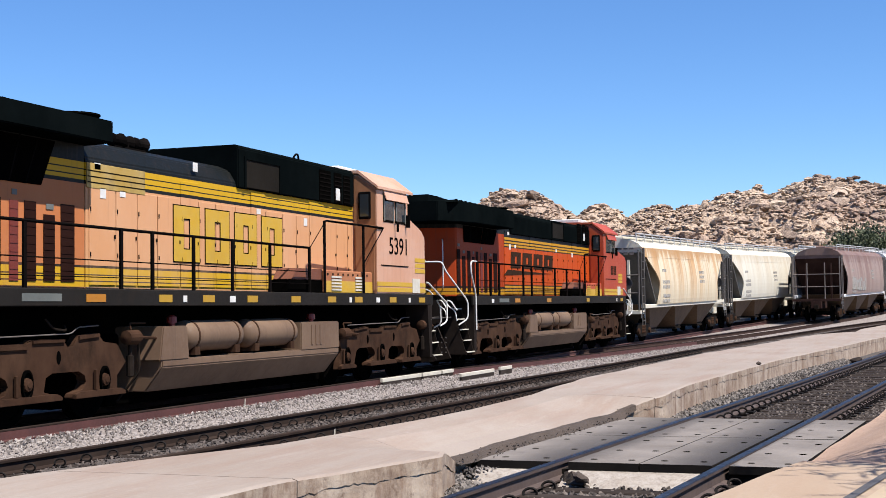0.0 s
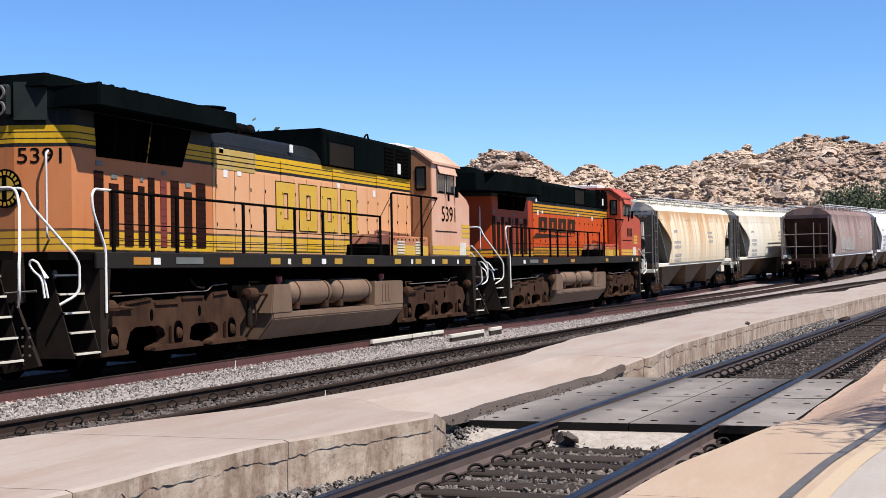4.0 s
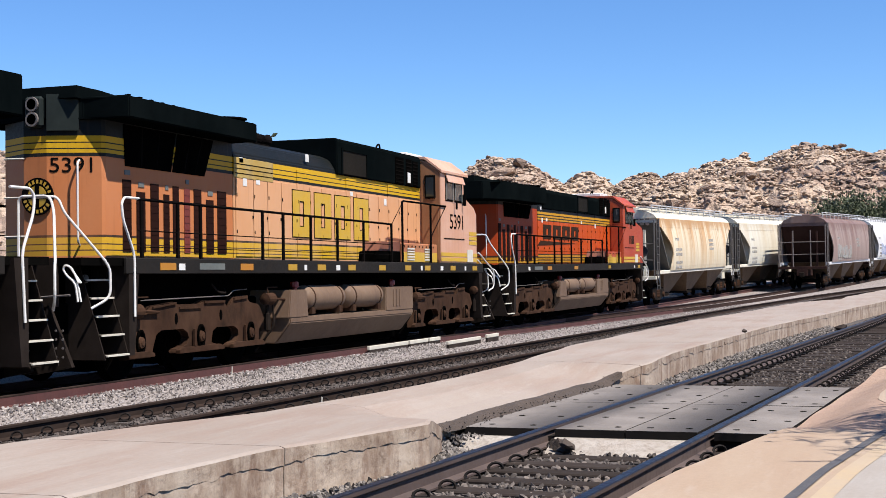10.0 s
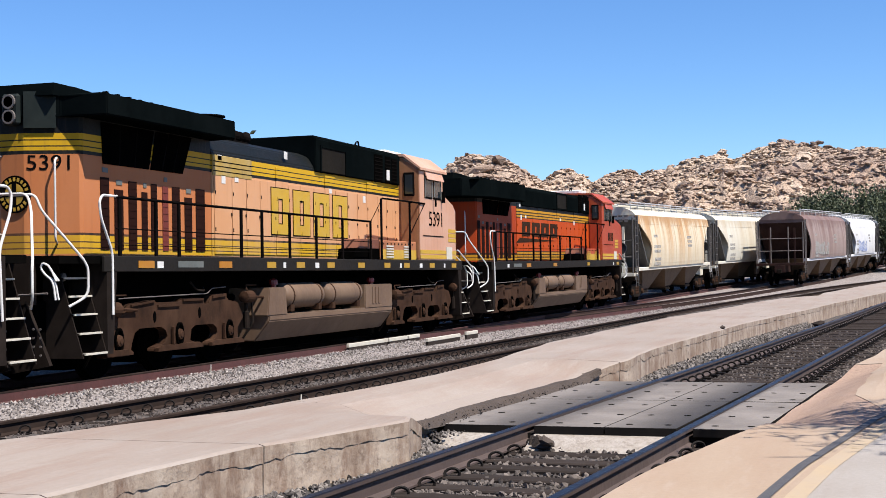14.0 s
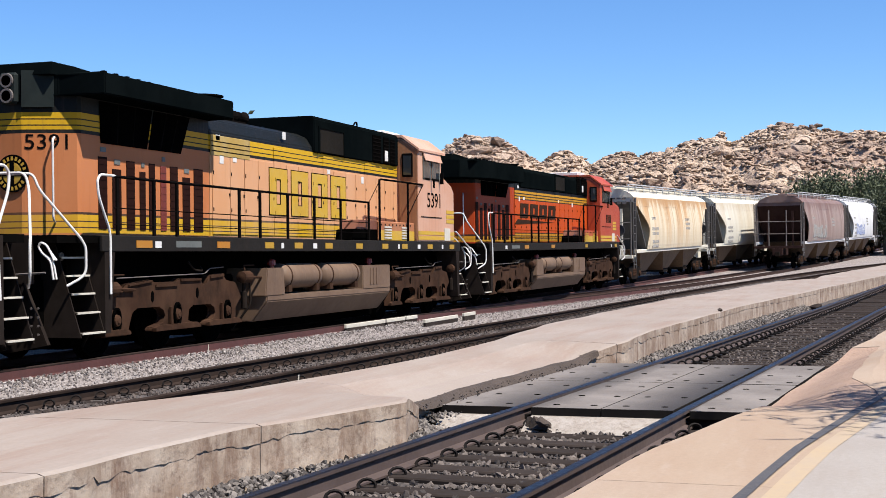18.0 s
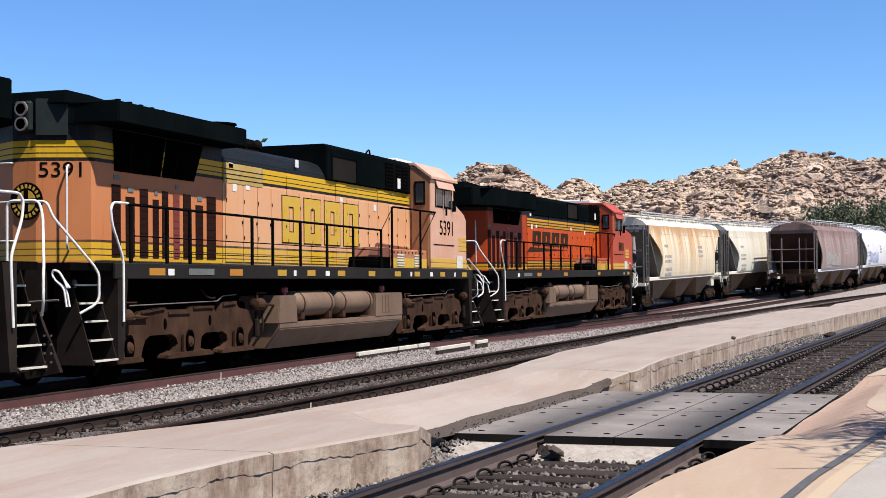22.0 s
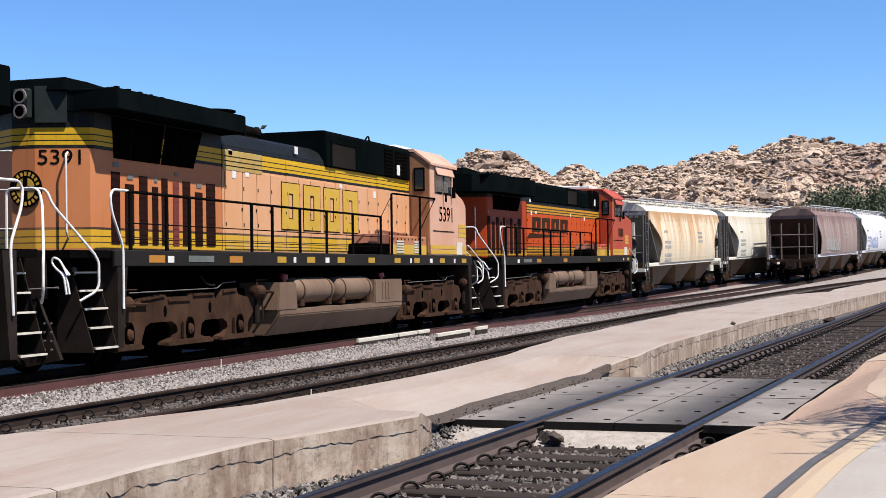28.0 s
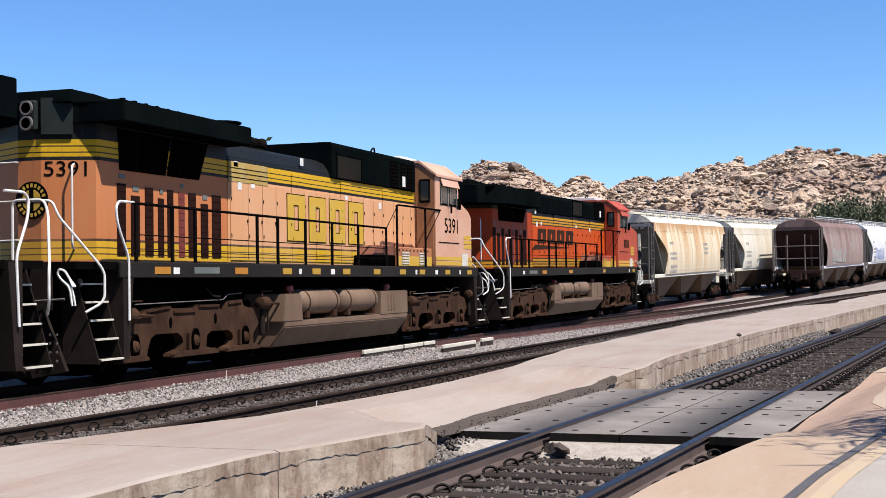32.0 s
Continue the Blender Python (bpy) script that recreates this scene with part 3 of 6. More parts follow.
RAIL = [(-0.075, -0.17), (0.075, -0.17), (0.075, -0.155), (0.014, -0.135), (0.010, -0.045), (0.035, -0.034), (0.037, -0.008), (0.030, 0.0),
        (-0.030, 0.0), (-0.037, -0.008), (-0.035, -0.034), (-0.010, -0.045), (-0.014, -0.135), (-0.075, -0.155)]


STOCK = [(-0.075, -0.17), (0.075, -0.17), (0.075, -0.155), (0.014, -0.140), (0.010, -0.030), (0.020, -0.024), (0.022, -0.006), (0.018, 0.0),
         (-0.018, 0.0), (-0.022, -0.006), (-0.020, -0.024), (-0.016, -0.030), (-0.024, -0.140), (-0.075, -0.155)]


def rail(fn, off, zfn, x0, x1, mat_side, parent, mat_top=None, shape=None):
    shape = shape or RAIL
    xs, x = [], x0
    while x < x1:
        xs.append(x)
        x += 0.7 if x < 0 else 1.5 if x < 60 else 4
    xs.append(x1)
    bm = bmesh.new()
    rings = []
    for x in xs:
        t = Vector((1, (fn(x + 0.5) - fn(x - 0.5)), 0)).normalized()
        nrm = Vector((-t.y, t.x, 0))
        c = Vector((x, fn(x), zfn(x))) + nrm * off
        rings.append([bm.verts.new(c + nrm * a + Vector((0, 0, b))) for a, b in shape])
    k = len(shape)
    for a, b in zip(rings, rings[1:]):
        for j in range(k):
            f = bm.faces.new((a[j], b[j], b[(j + 1) % k], a[(j + 1) % k]))
            f.material_index = 1 if j in ((6, 7, 8) if shape is RAIL else (5, 6, 7, 8, 9, 10)) else 0
    bm.faces.new(rings[0])
    bm.faces.new(rings[-1][::-1])
    return part("rail", bm, [mat_side, mat_top or M_RAILTOP], parent)


def tie_mesh(w=0.23, length=2.6):
    bm = bmesh.new()
    box(bm, -w / 2, w / 2, -length / 2, length / 2, -0.18, 0.0, bev=0.012)
    for v in bm.verts:
        v.co.z += 0.006 * noise.noise(v.co * 3)
    return bm


def clip_mesh():
    """A spring clip with its shoulder, on one side of a rail foot."""
    bm = bmesh.new()
    box(bm, -0.075, 0.075, -0.02, 0.14, -0.012, 0.006)
    pts = [(0.02 - 0.05 * math.sin(q * 0.26), 0.06 - 0.055 * math.cos(q * 0.5), 0.05 + 0.042 * math.sin(q * 0.5)) for q in range(-1, 12)]
    rod(bm, pts, 0.013, 6)
    return bm


def track(name, fn, zfn, x0, x1, label, mat_side, tie_range, spacing=0.5, skip=None, top=None, drop=0.17, sides=(-1, 1)):
    tr = thing(name, label, "track", kind="structure")
    for off in [0.7545 * k for k in sides]:
        rail(fn, off, zfn, x0, x1, mat_side, tr, top)
    tie = None
    clip = None
    x = tie_range[0]
    i = 0
    while x < tie_range[1]:
        if not (skip and skip[0] < x < skip[1]):
            h = math.degrees(math.atan2(fn(x + 0.5) - fn(x - 0.5), 1))
            rnd = random.Random(i)
            m = pose(x + rnd.uniform(-0.03, 0.03), fn(x) + rnd.uniform(-0.05, 0.05), zfn(x) - drop + rnd.uniform(-0.012, 0.006), 0, 0, h + rnd.uniform(-1.2, 1.2))
            if tie is None:
                tie = part("tie", tie_mesh(), M_TIE, tr)
                tie.matrix_basis = m
            else:
                again(tie, tr, m)
        x += spacing
        i += 1
    return tr


def clips(tr, fn, zfn, x0, x1, spacing, skip=None):
    """Rail clips of a track, joined: too many to pick apart; sunk in the stones before the crossing."""
    src = clip_mesh()
    src.verts.ensure_lookup_table()
    src.verts.index_update()
    vs = [v.co.copy() for v in src.verts]
    fs = [[v.index for v in f.verts] for f in src.faces]
    src.free()
    verts, faces, x, i = [], [], x0, 0
    while x < x1:
        if not (skip and skip[0] < x < skip[1]):
            rnd = random.Random(i)
            for off in (-0.7545, 0.7545):
                for sgn in (-1, 1):
                    b = len(verts)
                    m = pose(x, fn(x) + off, zfn(x) - (0.163 if x > -24 else 0.205), 0, 0, (0 if sgn > 0 else 180) + rnd.uniform(-9, 9)) @ Matrix.Translation((0, 0.068, 0))
                    verts += [m @ v for v in vs]
                    faces += [[b + k for k in f] for f in fs]
        x += spacing
        i += 1
    ob = from_lists("rail_clips", verts, faces, M_CLIP, tr)
    tagged(ob, "black spring rail clips", kind="stuff")


def stones(name, region, count, size, material, label, zfn, seed=1):
    """Loose stones lying over a stretch of ground: region(rnd) gives x, y or None."""
    rnd = random.Random(seed)
    base = [Vector(v).normalized() for v in ((1, 1, 1), (-1, -1, 1), (-1, 1, -1), (1, -1, -1), (0, 0, 1.2), (0, 1.1, -0.3), (1.1, -0.2, 0.1), (-1.1, 0, 0))]
    bm = bmesh.new()
    hull = []
    for v in base:
        bm.verts.new(v)
    r = bmesh.ops.convex_hull(bm, input=bm.verts[:])
    bmesh.ops.recalc_face_normals(bm, faces=bm.faces[:])
    bm.verts.index_update()
    vs = [v.co.copy() for v in bm.verts]
    fs = [[v.index for v in f.verts] for f in bm.faces]
    bm.free()
    verts, faces = [], []
    tries = 0
    while count > 0 and tries < 400000:
        tries += 1
        p = region(rnd)
        if p is None:
            continue
        count -= 1
        s = size * rnd.uniform(0.55, 1.35)
        e = Euler((rnd.uniform(0, 6.3), rnd.uniform(0, 6.3), rnd.uniform(0, 6.3))).to_matrix()
        sc = Vector((rnd.uniform(0.7, 1.3), rnd.uniform(0.7, 1.2), rnd.uniform(0.5, 0.9)))
        b = len(verts)
        c = Vector((p[0], p[1], zfn(*p) + s * 0.25))
        for v in vs:
            w = Vector((v.x * sc.x, v.y * sc.y, v.z * sc.z)) * s * rnd.uniform(0.8, 1.15)
            verts.append(c + e @ w)
        faces += [[b + k for k in f] for f in fs]
    ob = from_lists(name, verts, faces, material)
    tagged(ob, label, "gravel", kind="stuff")


build_ground()
XING = (-24.3, -18.9)
track_a = track("track_far", line_a, lambda x: ZA + grade(x), -70, 150, "rust-red rails of the train's track on timber ties", M_RAILA, (-30, 30), 0.52, drop=0.175, top=M_RAILA)
track_d = track("track_siding", line_brown, lambda x: ZA + grade(x) + 0.002, -8.5, 150, "rusty rails of a siding branching beside the train", M_RAILD, (0, 30), 0.52, drop=0.175, sides=(1,))


def line_stock(x):
    """Stock rail on the tie ends, which becomes the near rail of the siding."""
    return min(line_a(x) - 1.28, line_brown(x) - 0.755)


def rise_stock(x):
    return grade(x) + 0.069 * (1 - smooth((x + 4) / 8))


rail(line_stock, 0.0, rise_stock, -70, 22.0, M_RAILA, track_d, M_RAILB, STOCK)
rail(line_stock, 0.0, rise_stock, 22.01, 150, M_RAILD, track_d, M_RAILB, STOCK)
track_b = track("track_middle", line_b, lambda x: ZB + grade(x), -70, 150, "dark dull rails along the back of the platform", M_RAILB, (-36, 40), 0.52, top=M_RAILB)
track_c = track("track_near", line_c, rise_c, -60, 110, "worn rails with polished heads on timber ties", M_RAILC, (-36, 45), 0.5, skip=XING)
clips(track_c, line_c, rise_c, -36, 30, 0.5, XING)
clips(track_b, line_b, lambda x: grade(x), -32, 14, 0.52)


# ---- platform, crossing ----
def along(pts, x):
    if x <= pts[0][0]:
        return pts[0][1]
    for (a, p), (b, q) in zip(pts, pts[1:]):
        if a <= x <= b:
            return p + (q - p) * (x - a) / (b - a)
    return pts[-1][1]


FRONT = ((-60, -6.2), (-40, -8.0), (-30.6, -8.70), (-29.9, -8.76), (-28.15, -8.88), (-27.2, -9.2), (-26.4, -9.42), (-25.5, -9.2), (-24.9, -8.88), (-24.36, -8.92), (-22.29, -9.03),
         (-20.26, -9.18), (-19.3, -9.32), (-18.9, -9.55), (-18.6, -9.75), (-16, -9.70), (-10, -9.94), (-7.3, -10.02), (-3.5, -10.29), (0.8, -10.64), (9, -11.3), (17, -12.2), (30, -13.9), (45, -16.6), (66, -21.5))
REAR = ((-60, -3.9), (-40, -5.2), (-28.3, -6.82), (-27, -7.2), (-25.9, -7.66), (-24, -7.89), (-21.6, -8.06), (-19, -7.99), (-14.9, -7.66), (-8, -7.70), (-3, -7.80), (0.3, -7.96), (3, -8.18),
        (9.7, -8.55), (15, -9.05), (17, -9.6), (18.5, -10.4), (22, -10.4), (30, -11.4), (45, -13.9), (66, -18.6))


def edge_front(x):
    return along(FRONT, x) + (0.018 if x < -18 else 0.006) * math.sin(x * 2.1) + (0.010 if x < -18 else 0.004) * math.sin(x * 5.3 + 1)


def edge_back(x):
    return along(REAR, x) + 0.02 * math.sin(x * 1.7)


def plat_z(x, depth=0.0):
    """Platform top, which dips along its front edge at the crossing."""
    return grade(x) + 0.45 - 0.22 * smooth((x + 26.2) / 1.2) * (1 - smooth((x + 19.7) / 1.3)) * (1 - smooth(depth / 0.9))


def slab(x0, x1, gap, parent):
    """One cast length of platform: a top slab with a lip, on a set-back wall."""
    nx, ny = max(2, int((x1 - x0) / (0.05 if x1 < -18 else 0.1 if x1 < -5 else 0.3))), 5
    cap, wall = bmesh.new(), bmesh.new()
    for bm, za, zb, inset in ((cap, 0.0, -0.115, 0.0), (wall, -0.112, -0.62, 0.028)):
        top, bot = [], []
        for i in range(nx + 1):
            x = x0 + gap + (x1 - x0 - 2 * gap) * i / nx
            f, b = edge_front(x) + (max(0.002, 0.009 + 0.009 * noise.noise((x * 2.3, 1, 5)) + 0.012 * noise.noise((x * 9, 1, 6))) if inset else 0.0), edge_back(x) - inset
            zt = plat_z(x)
            jag = 0.030 * noise.noise((x * 1.9, 0, 7)) + 0.034 * noise.noise((x * 6, 0, 9)) + 0.026 * noise.noise((x * 15, 0, 4))
            row = []
            for j in range(ny + 1):
                y = f + (b - f) * (0.0, 0.02, 0.3, 0.6, 0.98, 1.0)[j]
                zt = plat_z(x, y - f)
                row.append(bm.verts.new((x, y, zt + (za + 0.006 * noise.noise((x * 0.7, y * 0.7, 2)) - (0.014 if j in (0, ny) else 0) if za == 0 else za + jag - 0.001))))
            top.append(row)
            zf = plat_z(x)
            bot.append([bm.verts.new((x, f + 0.003, zf + zb + (jag if za == 0 else 0))), bm.verts.new((x, b, zt + zb))])
        for i in range(nx):
            for j in range(ny):
                bm.faces.new((top[i][j], top[i + 1][j], top[i + 1][j + 1], top[i][j + 1])).material_index = 0
            bm.faces.new((top[i][0], bot[i][0], bot[i + 1][0], top[i + 1][0])).material_index = 1
            bm.faces.new((top[i][ny], top[i + 1][ny], bot[i + 1][1], bot[i][1])).material_index = 1
            bm.faces.new((bot[i][0], bot[i][1], bot[i + 1][1], bot[i + 1][0])).material_index = 1
        for i in (0, nx):
            bm.faces.new([*top[i], bot[i][1], bot[i][0]]).material_index = 1
    part("slab", cap, [M_CONC, M_WALLC], parent)
    part("slab_wall", wall, [M_WALLC, M_WALLC], parent, "stained and cracked concrete platform face")


def build_platform():
    pl = thing("platform_middle", "worn pale concrete platform between two tracks", "platform", kind="structure")
    xs = [-60, -48, -38, -33, -30.35, -28.05, -25.0, -18.75, -13.5, -8.2, -2.5, 3.2, 9, 15, 22, 30, 40, 52, 66]
    for a, b in zip(xs, xs[1:]):
        slab(a, b, 0.006, pl)
    # crumbling asphalt fillet between the platform and the crossing
    bm = bmesh.new()
    rows = []
    for i in range(161):
        x = -25.0 + 5.9 * i / 160
        w = 0.11 * min(1, max(0.25, (x + 25.4) / 0.6), (160 - i) / 15 + 0.3)
        f = edge_front(x)
        j = 0.05 * noise.noise((x * 1.7, 0, 1)) + 0.02 * noise.noise((x * 8, 0, 2))
        q = 0.07 * min(1, i / 40)
        rows.append([bm.verts.new((x, f + q + j, plat_z(x, q + j) + 0.002)), bm.verts.new((x, f + q * 0.5 + j * 0.5, plat_z(x, q * 0.5) + 0.022)), bm.verts.new((x, f - 0.03 * smooth((x + 25.0) / 0.3) + 0.004, plat_z(x) + 0.016 + j * 0.1)), bm.verts.new((x, f - (w - j * 0.5) * smooth((x + 25.0) / 0.3), plat_z(x) + 0.012 - (0.062 + 0.2 * abs(j)) * smooth((x + 25.0) / 0.3)))])
    for a, b in zip(rows, rows[1:]):
        for k in (0, 1, 2):
            bm.faces.new((a[k], b[k], b[k + 1], a[k + 1]))
    part("asphalt_fillet", bm, M_TARMAC, pl, "dark crumbling asphalt along the platform edge")


build_platform()




def edge_crumbs(rnd):
    x = rnd.uniform(-25.4, -19.3)
    return x, edge_front(x) - rnd.uniform(-0.06, 0.22)


def crumb_z(x, y):
    d = edge_front(x) - y
    return plat_z(x) + 0.008 if d < 0 else plat_z(x) + (ZC - plat_z(x)) * min(1.0, d / 0.22)


NEAR = ((-60, -9.3), (-40, -10.9), (-29.5, -11.62), (-28.2, -11.74), (-27, -11.95), (-25.9, -12.15), (-24.2, -12.02), (-22.0, -12.17), (-19.2, -12.40), (-17.8, -12.84), (-10, -13.5), (0, -14.3), (40, -18.5))
MARK = ((-45, -11.1), (-29.2, -12.47), (-28.2, -12.57), (-27.5, -12.67), (-25.5, -12.96), (-20, -13.85), (-10, -15.4))


def near_edge(x):
    return along(NEAR, x) + 0.008 * math.sin(x * 3)


def near_z(x, depth):
    """Near platform top: it slopes down to the crossing panels."""
    dip = smooth((x + 26.0) / 1.7) * (1 - smooth((x + 19.3) / 1.3))
    return 0.42 + grade(x) - 0.23 * dip * (1 - smooth(depth / 0.8))


def sheet(x0, x1, f0, f1, lift, dx=0.3, n=8, thick=0.0):
    bm = bmesh.new()
    k = max(1, int((x1 - x0) / dx))
    rows = []
    for i in range(k + 1):
        x = x0 + (x1 - x0) * i / k
        a, b = f0(x), f1(x)
        row = []
        for j in range(n + 1):
            y = a + (b - a) * (j / n) ** 1.6
            row.append(bm.verts.new((x, y, near_z(x, near_edge(x) - y) + lift + 0.003 * noise.noise((x, y, 0)))))
        rows.append(row)
    for a, b in zip(rows, rows[1:]):
        for j in range(n):
            bm.faces.new((a[j], a[j + 1], b[j + 1], b[j]))
    if thick:
        r = bmesh.ops.extrude_face_region(bm, geom=bm.faces[:])
        bmesh.ops.translate(bm, vec=(0, 0, -thick), verts=[v for v in r["geom"] if isinstance(v, bmesh.types.BMVert)])
    return bm


PATCH = ((-26, 0.96), (-24.3, 0.94), (-23.2, 0.66), (-22, 0.62), (-19.8, 0.52), (-18.4, 0.34))


def patch_edge(x):
    return near_edge(x) - along(PATCH, x) - 0.008 * math.sin(x * 4.3) - 0.004 * math.sin(x * 11)


def build_near_platform():
    pl = thing("platform_near", "tan concrete platform with painted edge lines", "platform", kind="structure")
    g = lambda x: along(MARK, x)
    for a, b in ((-60, -40), (-40, -33), (-33, -29.6), (-29.6, -25.95)):
        part("slab", sheet(a, b - 0.008, near_edge, lambda x: -20.0, 0, 0.4, 10, 0.6), M_CONC2, pl)
    for a, b in ((-18.4, -12), (-12, -4), (-4, 8), (8, 40)):
        part("slab", sheet(a, b - 0.008, near_edge, lambda x: near_edge(x) - 6, 0, 0.5, 6, 0.6), M_CONC2, pl)
    part("patch", sheet(-25.95, -18.41, near_edge, patch_edge, -0.002, 0.25, 8, 0.6), M_ASPH, pl, "brown coarse asphalt patch at the crossing")
    part("tan_strip", sheet(-25.95, -18.41, lambda x: patch_edge(x) - 0.002, lambda x: -20.0, 0.002, 0.25, 10, 0.6), M_CONC2, pl, "tan concrete strip beside the asphalt")
    part("pale_band", sheet(-45, -20, lambda x: g(x) - 0.20, lambda x: -19.9, 0.005, 0.5, 8), M_CONC3, pl, "pale concrete walkway behind the painted lines")
    part("grey_line", sheet(-45, -20, lambda x: g(x) + 0.032, lambda x: g(x) - 0.032, 0.009, 0.3, 1), M_STRIPE, pl, "dark grey painted line")
    part("yellow_line", sheet(-45, -24.4, lambda x: g(x) - 0.10, lambda x: g(x) - 0.21, 0.009, 0.3, 1), M_YSTRIPE, pl, "faded yellow painted line")


build_near_platform()


def crossing_panel(x0, x1, ya, yb, parent, holes):
    bm = bmesh.new()
    r = []
    for x in (x0, x1):
        off = line_c(x)
        r.append([(x, off + ya), (x, off + yb)])
    z0, z1 = ZC - 0.085, ZC - 0.012
    vs = [[bm.verts.new((*p, z)) for p in (r[0][0], r[1][0], r[1][1], r[0][1])] for z in (z0, z1)]
    bm.faces.new(vs[1])
    bm.faces.new(vs[0][::-1]).material_index = 1
    for i in range(4):
        bm.faces.new((vs[0][i], vs[0][(i + 1) % 4], vs[1][(i + 1) % 4], vs[1][i])).material_index = 1
    pn = part("panel", bm, [M_PANEL, M_RUBBER], parent)
    for u in holes:
        for w in (0.2, 0.75):
            x = x0 + (x1 - x0) * u
            y = line_c(x) + ya + (yb - ya) * w
            part("bolt_hole", lathe(bmesh.new(), [(-0.02, 0.034), (0.003, 0.034)], 12, "z", (x, y, z1)), M_VOID, pn)


def build_crossing():
    cr = thing("track_crossing", "grey flat panel crossing over the near track", "crossing", kind="structure")
    hs = (0.1, 0.42, 0.8)
    for a, b in ((-24.36, -21.72), (-21.70, -19.2)):
        crossing_panel(a, b, 0.81, 1.55, cr, hs)
        crossing_panel(a, b, 0.006, 0.66, cr, hs)
        crossing_panel(a, b, -0.66, -0.006, cr, hs)
        crossing_panel(a, b - (0.04 if a < -22 else 0.0), -1.40, -0.81, cr, hs)
    for a, b in ((-24.30, -21.8), (-21.8, -19.25)):
        part("bearer", prism(bmesh.new(), [(a, line_c(a) - 1.36), (b, line_c(b) - 1.36), (b, line_c(b) + 1.5), (a, line_c(a) + 1.5)], 0.0, ZC - 0.087, "z"), M_RUBBER, cr, "dark timber bearers under the panels")
    x = -24.4
    part("footing", prism(bmesh.new(), [(-24.86, -0.02), (-24.30, -0.02), (-24.30, 0.114), (-24.46, 0.108)], line_c(x) - 0.62, line_c(x) + 0.66, "y", bev=0.01), M_FOOT, cr, "pale concrete footing under the panels")
    part("footing", prism(bmesh.new(), [(-24.86, -0.02), (-24.30, -0.02), (-24.30, 0.114), (-24.46, 0.108)], line_c(x) + 0.85, line_c(x) + 1.50, "y", bev=0.01), M_FOOT, cr, "pale concrete footing under the panels")
    rnd = random.Random(3)
    for k in range(4):
        bm = bmesh.new()
        for i in range(12):
            v = Vector((rnd.gauss(0, 1), rnd.gauss(0, 1), rnd.gauss(0, 0.7))).normalized() * rnd.uniform(0.05, 0.10)
            bm.verts.new(v)
        bmesh.ops.convex_hull(bm, input=bm.verts[:])
        bmesh.ops.delete(bm, geom=[v for v in bm.verts if not v.link_faces], context='VERTS')
        o = part("asphalt_lump", bm, M_TARMAC, cr)
        o.location = (-24.62 - 0.07 * k, line_c(-24.6) + 0.55 - 0.05 * k, 0.06 + 0.025 * (k % 2))


build_crossing()

# white painted timbers lying beside the switch rails
for xa, xb, y, z in ((-8.11, -5.61, -1.40, 0.070), (-5.49, -4.18, -1.40, 0.070), (-4.06, -3.23, -1.40, 0.070), (-4.93, -2.25, -2.20, 0.035), (-1.69, -0.64, -2.20, 0.051)):
    w = tagged(link("white_timber", B(xa, xb, y - 0.035, y + 0.035, z - 0.088, z, bev=0.008), M_CREAMW), "white painted timber lying on packing beside the rail", "timber", "white timbers by the switch")
    part("packing", B(xa + 0.02, xb - 0.02, y - 0.03, y + 0.03, -0.178, z - 0.089), M_TIE, w, "dark timber packing")


# ---- loose stones ----
def between_tracks(rnd):
    x = rnd.uniform(-26, 30) if rnd.random() < 0.6 else rnd.uniform(-26, -4)
    return x, rnd.uniform(line_b(x) + 0.85, line_stock(x) - 0.07)


def near_bed(rnd):
    x = -31 + 30 * rnd.random() ** 1.7
    if XING[0] - 0.35 < x < XING[1] + 0.1:
        return None
    y = rnd.uniform(edge_front(x), near_edge(x))
    d = abs(y - line_c(x))
    if abs(d - 0.755) < 0.10:
        return None
    if d < 0.65 and ((x + 36) % 0.5 < 0.13 or (x + 36) % 0.5 > 0.37) and rnd.random() < 0.85:
        return None
    return x, y


def bank(rnd):
    x = -31 + 34 * rnd.random() ** 1.5
    if XING[0] - 0.02 < x < XING[1] + 0.1:
        return None
    return x, edge_front(x) - abs(rnd.gauss(0, 0.16))


def crossing_gap(rnd):
    x = rnd.uniform(-24.7, -19.3)
    return x, edge_front(x) - rnd.uniform(0.06, 0.30)


def mid_bed(rnd):
    x = rnd.uniform(-28, 6)
    y = line_b(x) + rnd.uniform(-0.95, 0.65)
    return None if abs(abs(y - line_b(x)) - 0.755) < 0.09 else (x, y)


stones("ballast_stones", between_tracks, 16000, 0.024, M_STONE, "pale grey crushed stone between the tracks", lambda x, y: grade(x) - 0.172 + shoulder(x, y), 2)
stones("ballast_stones", near_bed, 11000, 0.026, M_STONEDK, "brown-grey crushed stone between the ties", lambda x, y: grade(x) + 0.004, 3)
stones("ballast_stones", bank, 5200, 0.027, M_BANK, "crushed stone heaped along the platform face", lambda x, y: grade(x) + 0.004 + max(0.0, 0.10 - 0.35 * (edge_front(x) - y)) * 0.8, 4)
stones("ballast_stones", crossing_gap, 700, 0.022, M_BANK, "pale rubble between the platform edge and the crossing panels", lambda x, y: ZC - 0.09, 8)
stones("asphalt_crumbs", edge_crumbs, 260, 0.010, M_CRUMB, "crumbled dark asphalt along the platform edge", crumb_z, 6)
stones("ballast_stones", mid_bed, 7000, 0.025, M_STONEBR, "dark crushed stone in the middle track", lambda x, y: grade(x) - 0.172, 5)


# ---- locomotives ----
AXLES = (-8.46, -6.46, -4.50, 4.60, 6.55, 8.50)


